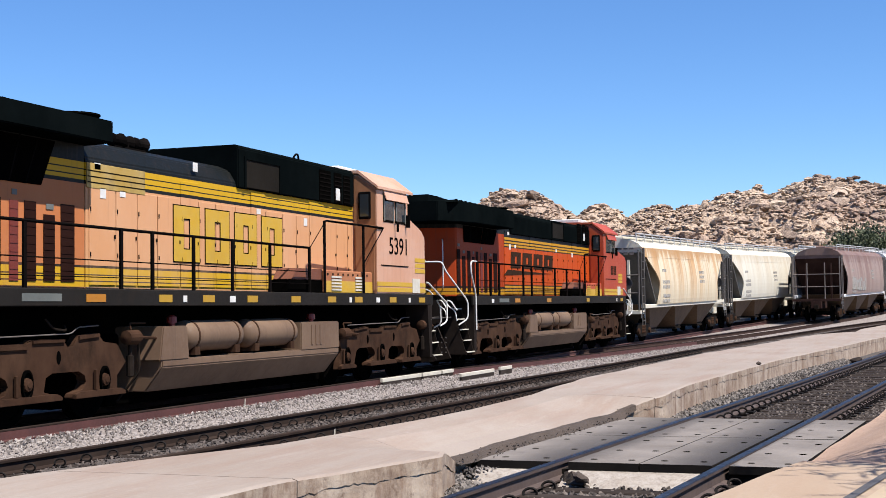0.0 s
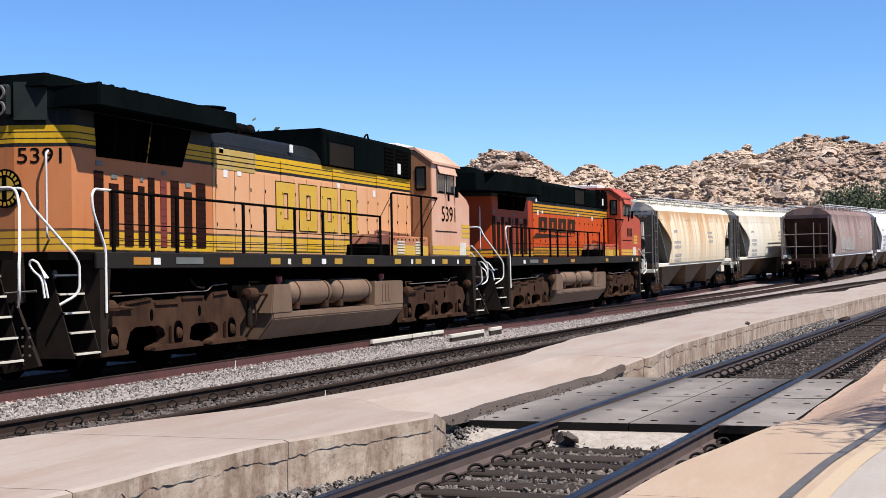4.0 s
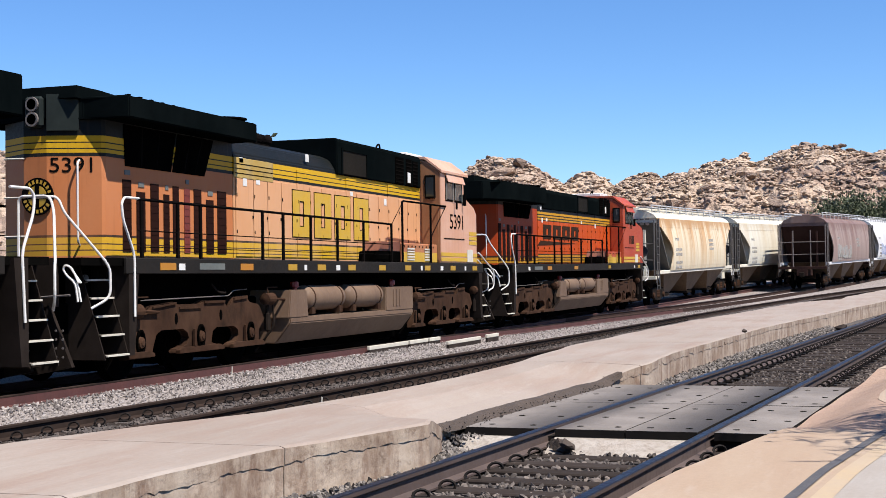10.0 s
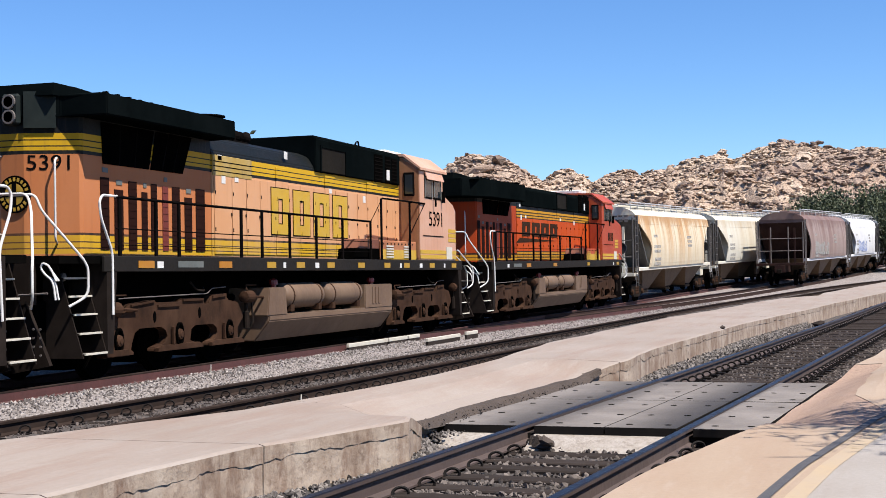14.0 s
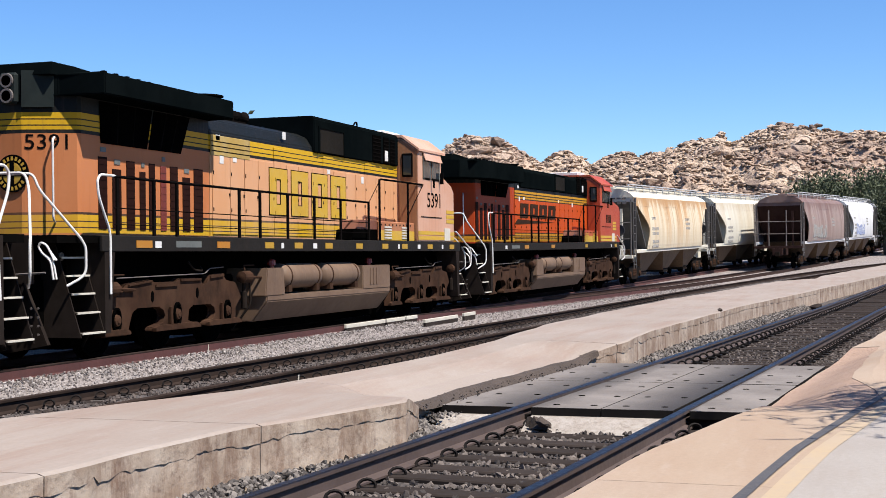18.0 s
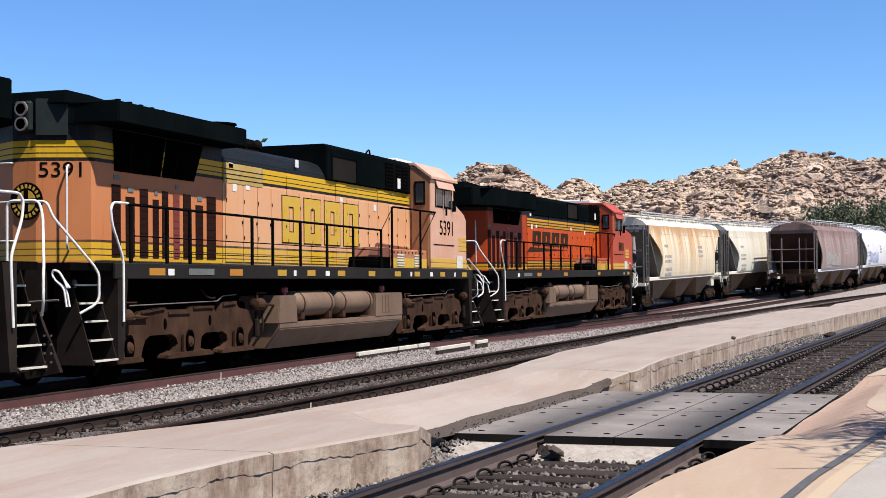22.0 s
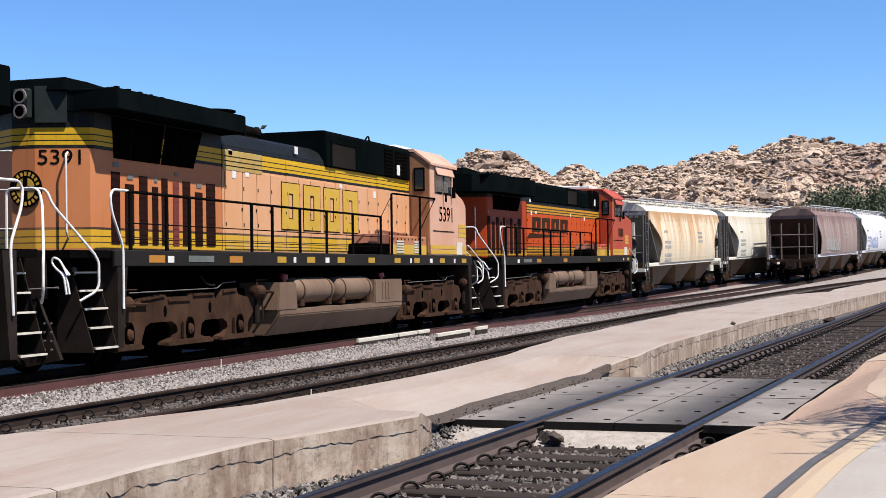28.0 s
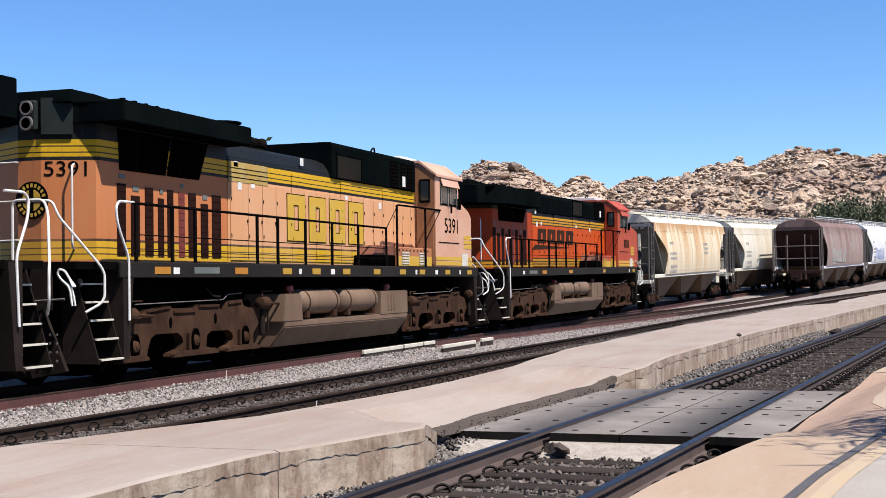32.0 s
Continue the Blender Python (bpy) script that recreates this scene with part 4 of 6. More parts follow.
def wheelset(parent, x, r=0.53):
    bm = bmesh.new()
    for s in (-1, 1):
        lathe(bm, [(s * 0.68, r * 0.25), (s * 0.68, r + 0.03), (s * 0.71, r + 0.03), (s * 0.72, r), (s * 0.82, r - 0.01), (s * 0.82, r * 0.82), (s * 0.79, r * 0.78), (s * 0.79, r * 0.35), (s * 0.84, r * 0.3), (s * 0.84, 0.03)], 24, "y")
    rod(bm, [(0, -1.05, 0), (0, 1.05, 0)], 0.09, 10)
    for k in range(6):
        a = k * math.pi / 3
        for s in (-1, 1):
            rod(bm, [(0.32 * r / 0.53 * math.cos(a), s * 0.786, 0.32 * r / 0.53 * math.sin(a)), (0.32 * r / 0.53 * math.cos(a), s * 0.80, 0.32 * r / 0.53 * math.sin(a))], 0.035, 6)
    # wheels are coloured near black for the shade behind the side frames
    ob = part("wheelset", bm, M_BLACK, parent, "near-black steel wheels on an axle, shade in their colour")
    ob.matrix_basis = pose(x, 0, r)
    return ob


def loco_truck(parent, x, side):
    """Side frame of a three-axle truck, with boxes, springs and brake gear."""
    y = side * 1.2
    bm = bmesh.new()
    top = [(-2.58, 0.92), (-2.38, 1.10), (-1.88, 1.05), (-1.74, 1.20), (-0.98, 1.26), (-0.86, 1.19), (-0.12, 1.19), (0.0, 1.26), (0.74, 1.26), (0.84, 1.11),
           (1.0, 1.13), (1.10, 1.30), (1.62, 1.33), (1.74, 1.18), (2.15, 1.15), (2.38, 0.86)]
    low = [(2.10, 0.68), (2.10, 0.46), (2.26, 0.44), (2.26, 0.38), (0.96, 0.38), (0.98, 0.45), (1.24, 0.49), (1.32, 0.60), (1.28, 0.72), (1.12, 0.79), (0.46, 0.79), (0.30, 0.72), (0.25, 0.50),
           (0.62, 0.45), (0.64, 0.38), (-0.96, 0.38), (-0.94, 0.45), (-0.58, 0.50), (-0.50, 0.62), (-0.56, 0.74), (-0.72, 0.81), (-1.44, 0.81), (-1.60, 0.74), (-1.70, 0.55), (-1.72, 0.36),
           (-2.52, 0.36), (-2.47, 0.55), (-2.36, 0.78)]
    prism(bm, [(x + u, w) for u, w in top + low], y - 0.08, y + 0.08, "y", bev=0.018)
    fr = part("truck_frame", bm, M_DUST, parent, "dust-brown cast truck side frame")
    out = sorted((y + side * 0.07, y + side * 0.15))
    for a, z, fa, fb in ((-2.10, 0.62, -0.44, 0.36), (-0.13, 0.64, -0.82, 0.76), (1.76, 0.62, -0.80, 0.50)):
        rim = lathe(bmesh.new(), [(side * 0.075, 0.20), (side * 0.12, 0.20), (side * 0.12, 0.165), (side * 0.09, 0.155), (side * 0.089, 0.02)], 18, "y", (0, 0, 0))
        o = part("axle_recess", rim, M_VOID, fr, "dark oval opening round the axle end")
        o.matrix_basis = Matrix.Translation((x + a, y, z)) @ Matrix.Diagonal((0.62, 1, 1.05, 1))
        bx = lathe(bmesh.new(), [(side * 0.089, 0.10), (side * 0.13, 0.09), (side * 0.14, 0.05), (side * 0.15, 0.045), (side * 0.151, 0.01)], 12, "y", (x + a, y, z))
        part("axle_box", bx, M_DUST, fr)
        ft = bmesh.new()
        prism(ft, [(x + a + fa, 0.375), (x + a + fb, 0.375), (x + a + fb, 0.43), (x + a + fb - 0.12, 0.475), (x + a + fa + 0.14, 0.475), (x + a + fa, 0.44)], out[0], out[1], "y", bev=0.008)
        part("pedestal_foot", ft, M_DUST, fr)
        part("pedestal_liner", box(bmesh.new(), x + a - 0.30, x + a - 0.26, out[0] - 0.002, out[1] - 0.03, 0.48, 0.78, 0.006), M_DUST, fr)
    for a, z in ((-2.30, 1.13), (2.48, 1.24)):
        gear = bmesh.new()
        lathe(gear, [(-0.22, 0.02), (-0.20, 0.11), (0.10, 0.12), (0.16, 0.09), (0.18, 0.02)], 14, "x", (x + a, y + side * 0.13, z))
        rod(gear, [(x + a + 0.18, y + side * 0.13, z), (x + a + 0.72, y + side * 0.12, z - 0.03)], 0.025, 6)
        rod(gear, [(x + a - 0.05, y + side * 0.13, z + 0.12), (x + a - 0.05, y + side * 0.10, z + 0.22), (x + a + 0.45, y + side * 0.08, z + 0.22)], 0.016, 6)
        part("brake_cylinder", gear, M_DUST, fr, "dust-brown brake cylinder with its push rod")
    for a, z in ((-0.95, 0.97), (0.62, 0.99)):
        ho = part("frame_hole", lathe(bmesh.new(), [(side * 0.081, 0.09), (side * 0.086, 0.085)], 14, "y", (0, 0, 0)), M_VOID, fr)
        ho.matrix_basis = Matrix.Translation((x + a, y, z)) @ Matrix.Diagonal((0.6, 1, 1.1, 1))
    ys = sorted((y + side * 0.078, y + side * 0.11))
    for pts in (((-1.72, 1.16), (-0.98, 1.22), (-0.98, 1.25), (-1.72, 1.19)), ((0.0, 1.21), (0.74, 1.21), (0.74, 1.25), (0.0, 1.25)), ((-0.86, 1.13), (-0.12, 1.13), (-0.12, 1.17), (-0.86, 1.17)), ((1.1, 1.24), (1.62, 1.27), (1.62, 1.32), (1.1, 1.29))):
        part("flange", prism(bmesh.new(), [(x + u, w) for u, w in pts], ys[0], ys[1], "y"), M_DUST, fr)
    for a in (-1.0, 1.0):
        part("sand_pipe", rod(bmesh.new(), [(x + a * 2.66, y + side * 0.1, 1.3), (x + a * 2.70, y + side * 0.12, 0.7), (x + a * 2.58, y * 0.8, 0.22)], 0.02, 6), M_DARKDUST, fr)
    part("damper", lathe(bmesh.new(), [(0.62, 0.02), (0.64, 0.06), (0.95, 0.06), (0.96, 0.035), (1.12, 0.035)], 10, "z", (x + 2.45, y + side * 0.10, 0.0)), M_DARKDUST, fr)
    part("air_pipe", rod(bmesh.new(), [(x - 2.1, y + side * 0.10, 1.30), (x + 0.9, y + side * 0.10, 1.33), (x + 1.05, y + side * 0.10, 1.42), (x + 1.6, y + side * 0.10, 1.44)], 0.010, 6), M_POST, fr)
    part("hose_loop", rod(bmesh.new(), [(x + 0.35, y + side * 0.05, 1.55), (x + 0.45, y + side * 0.12, 1.40), (x + 0.75, y + side * 0.12, 1.38), (x + 0.8, y + side * 0.05, 1.45)], 0.018, 6), M_DARKDUST, fr)


def glyphs(parent, x0, x1, z0, z1, y, mat, edge, lean=0.0):
    """The large maker's mark on the hood: four plain blocks in its colours."""
    w = (x1 - x0) / 4
    for i in range(4):
        a = x0 + i * w
        for k, (mt, g, d) in enumerate(((edge, 0.020, 0.006), (mat, 0.0, 0.010))):
            bm = bmesh.new()
            for u0, u1, v0, v1 in ((0.08, 0.38, 0, 1), (0.58, 0.88, 0, 1), (0.38, 0.58, 0.0, 0.22), (0.38, 0.58, 0.78, 1.0)):
                za, zb = z0 + (z1 - z0) * v0 - g, z0 + (z1 - z0) * v1 + g
                xa, xb = a + w * u0 - g, a + w * u1 + g
                prism(bm, [(xa + lean * (za - z0), za), (xb + lean * (za - z0), za), (xb + lean * (zb - z0), zb), (xa + lean * (zb - z0), zb)], y - d, y + 0.002, "y")
            part("mark", bm, mt, parent, "plain painted mark block")


def stairs(parent, sx, sy):
    """Corner step well with steps that slope outward, beside a tall side sheet. sx, sy: which corner."""
    xa, xb = sorted((sx * 9.24, sx * 9.90))
    ys = sorted((sy * 0.78, sy * 0.82))
    # back of the well is near black: the recess's shade is in its colour
    st = part("step_well", box(bmesh.new(), xa, xb, ys[0], ys[1], 0.45, 1.95), M_VOID, parent, "black corner step well, recess shade in its colour")
    for x in (xa, xb):
        part("side_plate", prism(bmesh.new(), [(sy * 0.8, 1.97), (sy * 1.02, 1.97), (sy * 1.50, 0.42), (sy * 0.8, 0.42)], x - 0.012, x + 0.012, "x"), M_WELL, st)
    sh = sorted((sx * 8.92, sx * 9.20))
    ys = sorted((sy * 0.9, sy * 1.49))
    part("side_sheet", prism(bmesh.new(), [(sx * 8.90, 1.96), (sx * 9.22, 1.96), (sx * 9.22, 0.45), (sx * 9.06, 0.45)], ys[0], ys[1], "y"), M_WELL, st, "dark brown sheet beside the steps")
    part("lamp_cap", lathe(bmesh.new(), [(sy * 1.02, 0.07), (sy * 1.05, 0.065), (sy * 1.055, 0.01)], 12, "y", (sx * 9.72, 0, 1.66)), M_POST, st)
    for i, z in enumerate((0.48, 0.79, 1.08, 1.36, 1.64, 1.91)):
        y1 = 1.50 - 0.09 * i
        ys = sorted((sy * (y1 - 0.24), sy * y1))
        part("step", box(bmesh.new(), xa, xb, ys[0], ys[1], z - 0.022, z + 0.010), M_DARKDUST, st)
        ys = sorted((sy * (y1 - 0.035), sy * (y1 + 0.02)))
        part("step_edge", box(bmesh.new(), xa + 0.02, xb - 0.02, ys[0], ys[1], z - 0.014, z + 0.014), M_CREAMW, st, "white painted step edge")
    return st


def build_loco(name, label, liv, cabm, wing, cut, roof_x, mark_mat, mark_edge, number, lean=0.0, end_paint=None, tank_dx=0.0, slot_dx=0.0, post_w=0.034, ext=0.0):
    lo = thing(name, label, "locomotive", group="locomotives of the train")
    wx0, wx1, wz0, wz1 = wing
    # frame and deck
    bm = bmesh.new()
    box(bm, -10.4, 10.4, -1.42, 1.42, 1.86, 1.98)
    box(bm, -10.2, 10.2, -0.55, 0.55, 1.15, 1.86)
    part("underframe", bm, M_BLACK, lo, "black underframe and deck")
    for s in (-1, 1):
        ys = sorted((s * 1.44, s * 1.50))
        part("side_sill", box(bmesh.new(), -9.3, 9.3, ys[0], ys[1], 1.73, 1.985, 0.012), M_SILL, lo, "dark grey side sill")
        for k, x in enumerate((-8.3, -5.5, -3.5, -2.1, -0.5, 1.3, 3.0, 4.4, 6.4, 8.3) if number else (-5.5, -2.1, 3.0, 8.3)):
            ys2 = sorted((s * 1.5, s * 1.508))
            part("reflector", box(bmesh.new(), x, x + (0.5 if k < 2 else 0.40), ys2[0], ys2[1], 1.79, 1.91), M_REFL if k < 2 else M_YPLATE, lo, "amber reflective plate")
        for k, x in enumerate((-7.7, -2.75, -1.15, 4.1, 5.6, 7.6) if number else (-7.7, 7.6)):
            ys2 = sorted((s * 1.5, s * 1.507))
            part("notice", box(bmesh.new(), x, x + (0.12 if k % 2 else 0.2), ys2[0], ys2[1], 1.79, 1.90), M_WHITE, lo, "small white notice plate")
        gp = sorted((s * 1.5, s * 1.507))
        part("notice", box(bmesh.new(), -7.0, -6.1, gp[0], gp[1], 1.80, 1.91), M_PLATE, lo, "dull grey-green notice plate")
    # main hood
    bm = bmesh.new()
    prism(bm, [(-0.95, 1.98), (0.95, 1.98), (0.95, 4.02), (0.80, 4.26), (0.55, 4.37), (-0.55, 4.37), (-0.80, 4.26), (-0.95, 4.02)], -4.74, 5.62, "x", bev=0.03)
    part("hood", bm, liv, lo)
    bm = bmesh.new()
    he = 1.4 * ext
    prism(bm, [(-9.42 - he, -0.13), (-9.07 - he, -0.91), (-9.01 - he, -0.95), (-4.75, -0.95), (-4.75, 0.95), (-9.01 - he, 0.95), (-9.07 - he, 0.91), (-9.42 - he, 0.30)], 1.98, wz0 + 0.1, "z")
    part("rear_hood", bm, end_paint or liv, lo, "orange cooling compartment at the hood end")
    # hood doors and seams
    for s in (-1, 1):
        k = 0
        x = wx1 + 0.15 if wx1 > -4.9 else -4.8
        while x < 5.3:
            w = 0.62 if k % 3 else 0.74
            ys = sorted((s * 0.955, s * 0.968))
            d = part("hood_door", box(bmesh.new(), x, min(x + w - 0.025, 5.45), ys[0], ys[1], 2.06, 3.58 if k % 4 else 3.9, 0.006), liv, lo)
            if s < 0 or k % 2 == 0:
                hb = bmesh.new()
                for z in (2.5, 3.2):
                    ys = sorted((s * 0.968, s * 0.985))
                    box(hb, x + 0.012, x + 0.024, ys[0], ys[1], z, z + 0.07)
                ys = sorted((s * 0.968, s * 0.99))
                box(hb, x + w - 0.075, x + w - 0.05, ys[0], ys[1], 2.80, 2.86)
                tagged(part("latch", hb, M_DARKDUST, d), kind="stuff")
            x += w
            k += 1
        # tall dark louvre slots of the cooling compartment
        for i, (x, w, zt) in enumerate(((-8.54, 0.26, 3.28), (-8.12, 0.27, 3.10), (-7.68, 0.26, 3.26), (-7.26, 0.19, 3.10), (-6.95, 0.20, 3.26), (-6.56, 0.20, 3.24), (-6.22, 0.27, 3.25), (-5.77, 0.27, 3.08), (-5.35, 0.34, 3.26))):
            x += slot_dx
            lv = bmesh.new()
            ys = sorted((s * 0.952, s * 0.962))
            box(lv, x, x + w, ys[0], ys[1], 2.10, zt)
            v = part("louvre", lv, M_REDSLOT if i == 5 else M_SLOT, lo, "tall dark maroon air slot")
            sl = bmesh.new()
            for q in range(9):
                z = 2.14 + q * (zt - 2.14) / 9
                ys = sorted((s * 0.962, s * 0.968))
                box(sl, x + 0.01, x + w - 0.01, ys[0], ys[1], z, z + 0.02)
            tagged(part("slat", sl, M_REDSLOT if i == 5 else M_SLOT, v), kind="stuff")
            if i % 2 or i == 0:
                ys = sorted((s * 0.952, s * 0.962))
                part("decal", box(bmesh.new(), x + 0.06, x + w - 0.03, ys[0], ys[1], zt + 0.08, zt + 0.16), M_PLATE, lo, "small grey label above an air slot")
        # radiator intake screens under the wing
        for xa, xb, xc, xd in ((-8.50, -6.84, -7.02, -8.46), (-6.76, -5.50, -5.84, -6.96)):
            ys = sorted((s * 0.953, s * 0.968))
            zt = min(4.18, wz0 - 0.02)
            part("intake_screen", prism(bmesh.new(), [(xa, zt), (xb, zt), (xc, 3.50), (xd, 3.50)], ys[0], ys[1], "y"), M_VOID, lo, "black air intake screen")
            for q in range(2):
                rod_y = s * 0.972
                u = (q + 1) / 3
                part("screen_bar", rod(bmesh.new(), [(xa + (xb - xa) * u, rod_y, zt), (xd + (xc - xd) * u, rod_y, 3.50)], 0.012, 5), M_INK, lo)
        for i, (x, z) in enumerate(((-4.5, 3.86), (-4.35, 3.42), (-3.8, 3.48), (-1.5, 4.1), (0.9, 3.5), (3.0, 3.38))):
            ys = sorted((s * 0.966, s * 0.975))
            part("decal", box(bmesh.new(), x, x + 0.16, ys[0], ys[1], z, z + (0.16 if i % 2 else 0.1)), M_WHITE, lo, "small white warning label")
    if number:
        part("hood_panel", box(bmesh.new(), -4.70, -3.05, -0.975, -0.95, 3.56, 3.95, 0.006), M_SOOT, lo, "soot-stained faded yellow hood panel")
        for z in (3.64, 3.73, 3.82):
            part("stripe", box(bmesh.new(), -4.69, -3.06, -0.978, -0.96, z, z + 0.018), M_INK, lo)
    # radiator wings
    bm = bmesh.new()
    plan = [(wx0 + cut, -1.50), (wx1, -1.50), (wx1 + 0.12, -0.9), (wx1 + 0.12, 0.9), (wx1, 1.50), (wx0 + cut, 1.50)]
    plan += [(wx0 + 0.24, 0.68), (wx0, 0.30), (wx0, -0.14), (wx0 + 0.24, -0.68)] if number else [(wx0, 0.95), (wx0, -0.95)]
    prism(bm, plan, wz0, wz1, "z", bev=0.02)
    part("radiator_wing", bm, M_GREEN, lo, "dark green overhanging radiator housing")
    bm = bmesh.new()
    prism(bm, [(wx0 + 0.06, wz1 - 0.02), (wx1 - 0.1, wz1 - 0.02), (wx1 - 0.1, wz1 + 0.012), (wx1 - 1.6, wz1 + 0.06), (wx0 + 0.7, wz1 + 0.185), (wx0 + 0.1, wz1 + 0.19)], -0.66, 0.66, "y", bev=0.012)
    prism(bm, [(wx0 + 0.32, wz1 - 0.02), (wx1 - 0.1, wz1 - 0.02), (wx1 - 0.1, wz1 + 0.012), (wx1 - 1.6, wz1 + 0.02), (wx0 + 0.5, wz1 + 0.05)], -1.28, 1.28, "y")
    part("radiator_top", bm, M_GREEN, lo)
    fn = lathe(bmesh.new(), [(0, 0.34), (0.05, 0.36), (0.06, 0.40), (0.085, 0.40), (0.09, 0.3), (0.091, 0.05)], 20, "z", (wx1 - 0.34, -1.02, wz1))
    part("fan_cowl", fn, M_BLACK, lo)
    bl = bmesh.new()
    for k in range(12):
        x = wx0 + 0.6 + k * (wx1 - wx0 - 0.9) / 11
        box(bl, x, x + 0.07, -1.29, -1.22, wz1, wz1 + 0.075 - 0.05 * k / 11)
    tagged(part("lifting_lug", bl, M_BLACK, lo), kind="stuff")
    # horns
    hn = bmesh.new()
    for k in range(3):
        lathe(hn, [(-0.17, 0.05), (-0.15, 0.11), (0.0, 0.09), (0.14, 0.13), (0.16, 0.12), (0.161, 0.02)], 12, "x", (-3.12 + 0.36 * k, -0.45 + 0.06 * (k % 2), 4.50))
        rod(hn, [(-3.12 + 0.36 * k, -0.45, 4.5), (-3.12 + 0.36 * k, -0.45, 4.34)], 0.03, 6)
    box(hn, -3.25, -2.25, -0.52, -0.38, 4.34, 4.40)
    part("horn", hn, M_INK, lo, "black air horn cluster on the hood top")
    # raised roof section ahead of the engine
    bm = bmesh.new()
    prism(bm, [(-1.0, 3.94), (1.0, 3.94), (1.0, 4.69), (0.94, 4.76), (-0.94, 4.76), (-1.0, 4.69)] if number else [(-1.0, 3.9), (1.0, 3.9), (1.0, 4.46), (0.85, 4.60), (-0.85, 4.60), (-1.0, 4.46)], roof_x, 5.56, "x", bev=0.02)
    rf = part("roof_housing", bm, M_GREEN, lo, "dark green raised roof housing")
    for s in (-1, 1):
        ys = sorted((s * 1.0, s * 1.012))
        sc = part("screen", box(bmesh.new(), 0.40, 1.80, ys[0], ys[1], 3.97, 4.50, 0.005), M_SCREEN, rf, "dull brown air screen")
        ys = sorted((s * 1.0, s * 1.03))
        fb = bmesh.new()
        for xa, xb, za, zb in ((0.34, 1.86, 4.50, 4.55), (0.34, 0.40, 3.95, 4.5), (1.80, 1.86, 3.95, 4.5)):
            box(fb, xa, xb, ys[0], ys[1], za, zb)
        part("screen_frame", fb, M_GREEN, sc)
        for xa, xb, za, zb in ((3.70, 4.28, 3.96, 4.62), (4.46, 4.86, 4.30, 4.62), (4.46, 4.86, 3.96, 4.26), (4.94, 5.32, 3.96, 4.60)):
            gr = bmesh.new()
            ys = sorted((s * 1.0, s * 1.012))
            box(gr, xa, xb, ys[0], ys[1], za, zb)
            g = part("grille", gr, M_VOID, rf)
            sl = bmesh.new()
            for q in range(int((zb - za) / 0.09)):
                ys = sorted((s * 1.012, s * 1.02))
                box(sl, xa + 0.01, xb - 0.01, ys[0], ys[1], za + 0.03 + q * 0.09, za + 0.055 + q * 0.09)
            tagged(part("slat", sl, M_INK, g), kind="stuff")
        ys = sorted((s * 1.02, s * 1.032))
        part("decal", box(bmesh.new(), 4.52, 4.72, ys[0], ys[1], 4.02, 4.28), M_WHITE, lo, "white warning placard")
        part("lifting_ring", rod(bmesh.new(), [(2.55, s * 0.95, 4.72), (2.60, s * 0.98, 4.82), (2.72, s * 0.98, 4.84), (2.80, s * 0.96, 4.74)], 0.022, 6), M_INK, rf)
    # cab
    bm = bmesh.new()
    prism(bm, [(-1.50, 1.98), (1.50, 1.98), (1.50, 4.36), (1.05, 4.68), (-1.05, 4.68), (-1.50, 4.36)], 5.64, 7.62, "x", bev=0.03)
    cab = part("cab", bm, cabm, lo)
    bm = bmesh.new()
    nx = 8.86 if number else 9.6
    prism(bm, [(7.62, 1.98), (nx, 1.98), (nx, 3.38), (nx - 0.24, 3.56), (7.62, 3.86)], -1.46, 1.46, "y", bev=0.03)
    part("nose", bm, cabm, lo)
    bm = bmesh.new()
    prism(bm, [(-1.56, 4.34), (-1.08, 4.70), (1.08, 4.70), (1.56, 4.34), (1.56, 4.40), (1.08, 4.77), (-1.08, 4.77), (-1.56, 4.40)], 5.60, 7.80, "x")
    part("cab_roof", bm, cabm, lo)
    ac = B(5.75, 7.0, -0.55, 0.75, 4.77, 4.92, bev=0.03)
    part("roof_unit", ac, M_WHITE, lo, "pale boxed cooling unit on the cab roof")
    for s in (-1, 1):
        for xa, xb in ((6.05, 6.68), (6.78, 7.42)):
            ys = sorted((s * 1.495, s * 1.515))
            fr = part("cab_window", box(bmesh.new(), xa, xb, ys[0], ys[1], 3.62, 4.28, 0.01), M_INK, cab, "dark framed side window")
            ys = sorted((s * 1.516, s * 1.520))
            part("pane", box(bmesh.new(), xa + 0.05, xb - 0.05, ys[0], ys[1], 3.67, 4.23), M_GLASS, fr)
            for xm in (xa + 0.01, xb - 0.055):
                ys = sorted((s * 1.517, s * 1.53))
                part("window_post", box(bmesh.new(), xm, xm + 0.045, ys[0], ys[1], 3.64, 4.26), M_PLATE, fr, "pale grey window upright")
        sv = bmesh.new()
        prism(sv, [(s * 1.52, 4.36), (s * 1.60, 4.12), (s * 1.585, 4.11), (s * 1.50, 4.33)], 6.05, 7.45, "x")
        part("sunshade", sv, cabm, cab)
        rw = bmesh.new()
        ys = sorted((s * 1.08, s * 1.38))
        box(rw, 5.60, 5.645, ys[0], ys[1], 3.66, 4.28, 0.02)
        rw = part("rear_window", rw, M_INK, cab, "black-framed rear cab window")
        part("pane", box(bmesh.new(), 5.594, 5.599, ys[0] + 0.045, ys[1] - 0.045, 3.72, 4.22), M_GLASS, rw)
        dr = bmesh.new()
        ys = sorted((s * 1.0, s * 1.46))
        box(dr, 5.612, 5.64, ys[0], ys[1], 2.05, 3.52, 0.006)
        # the numbered engine's back door and wall carry their shade in the paint
        part("cab_door", dr, M_CABBACK if number else cabm, cab, "brown-orange rear cab door")
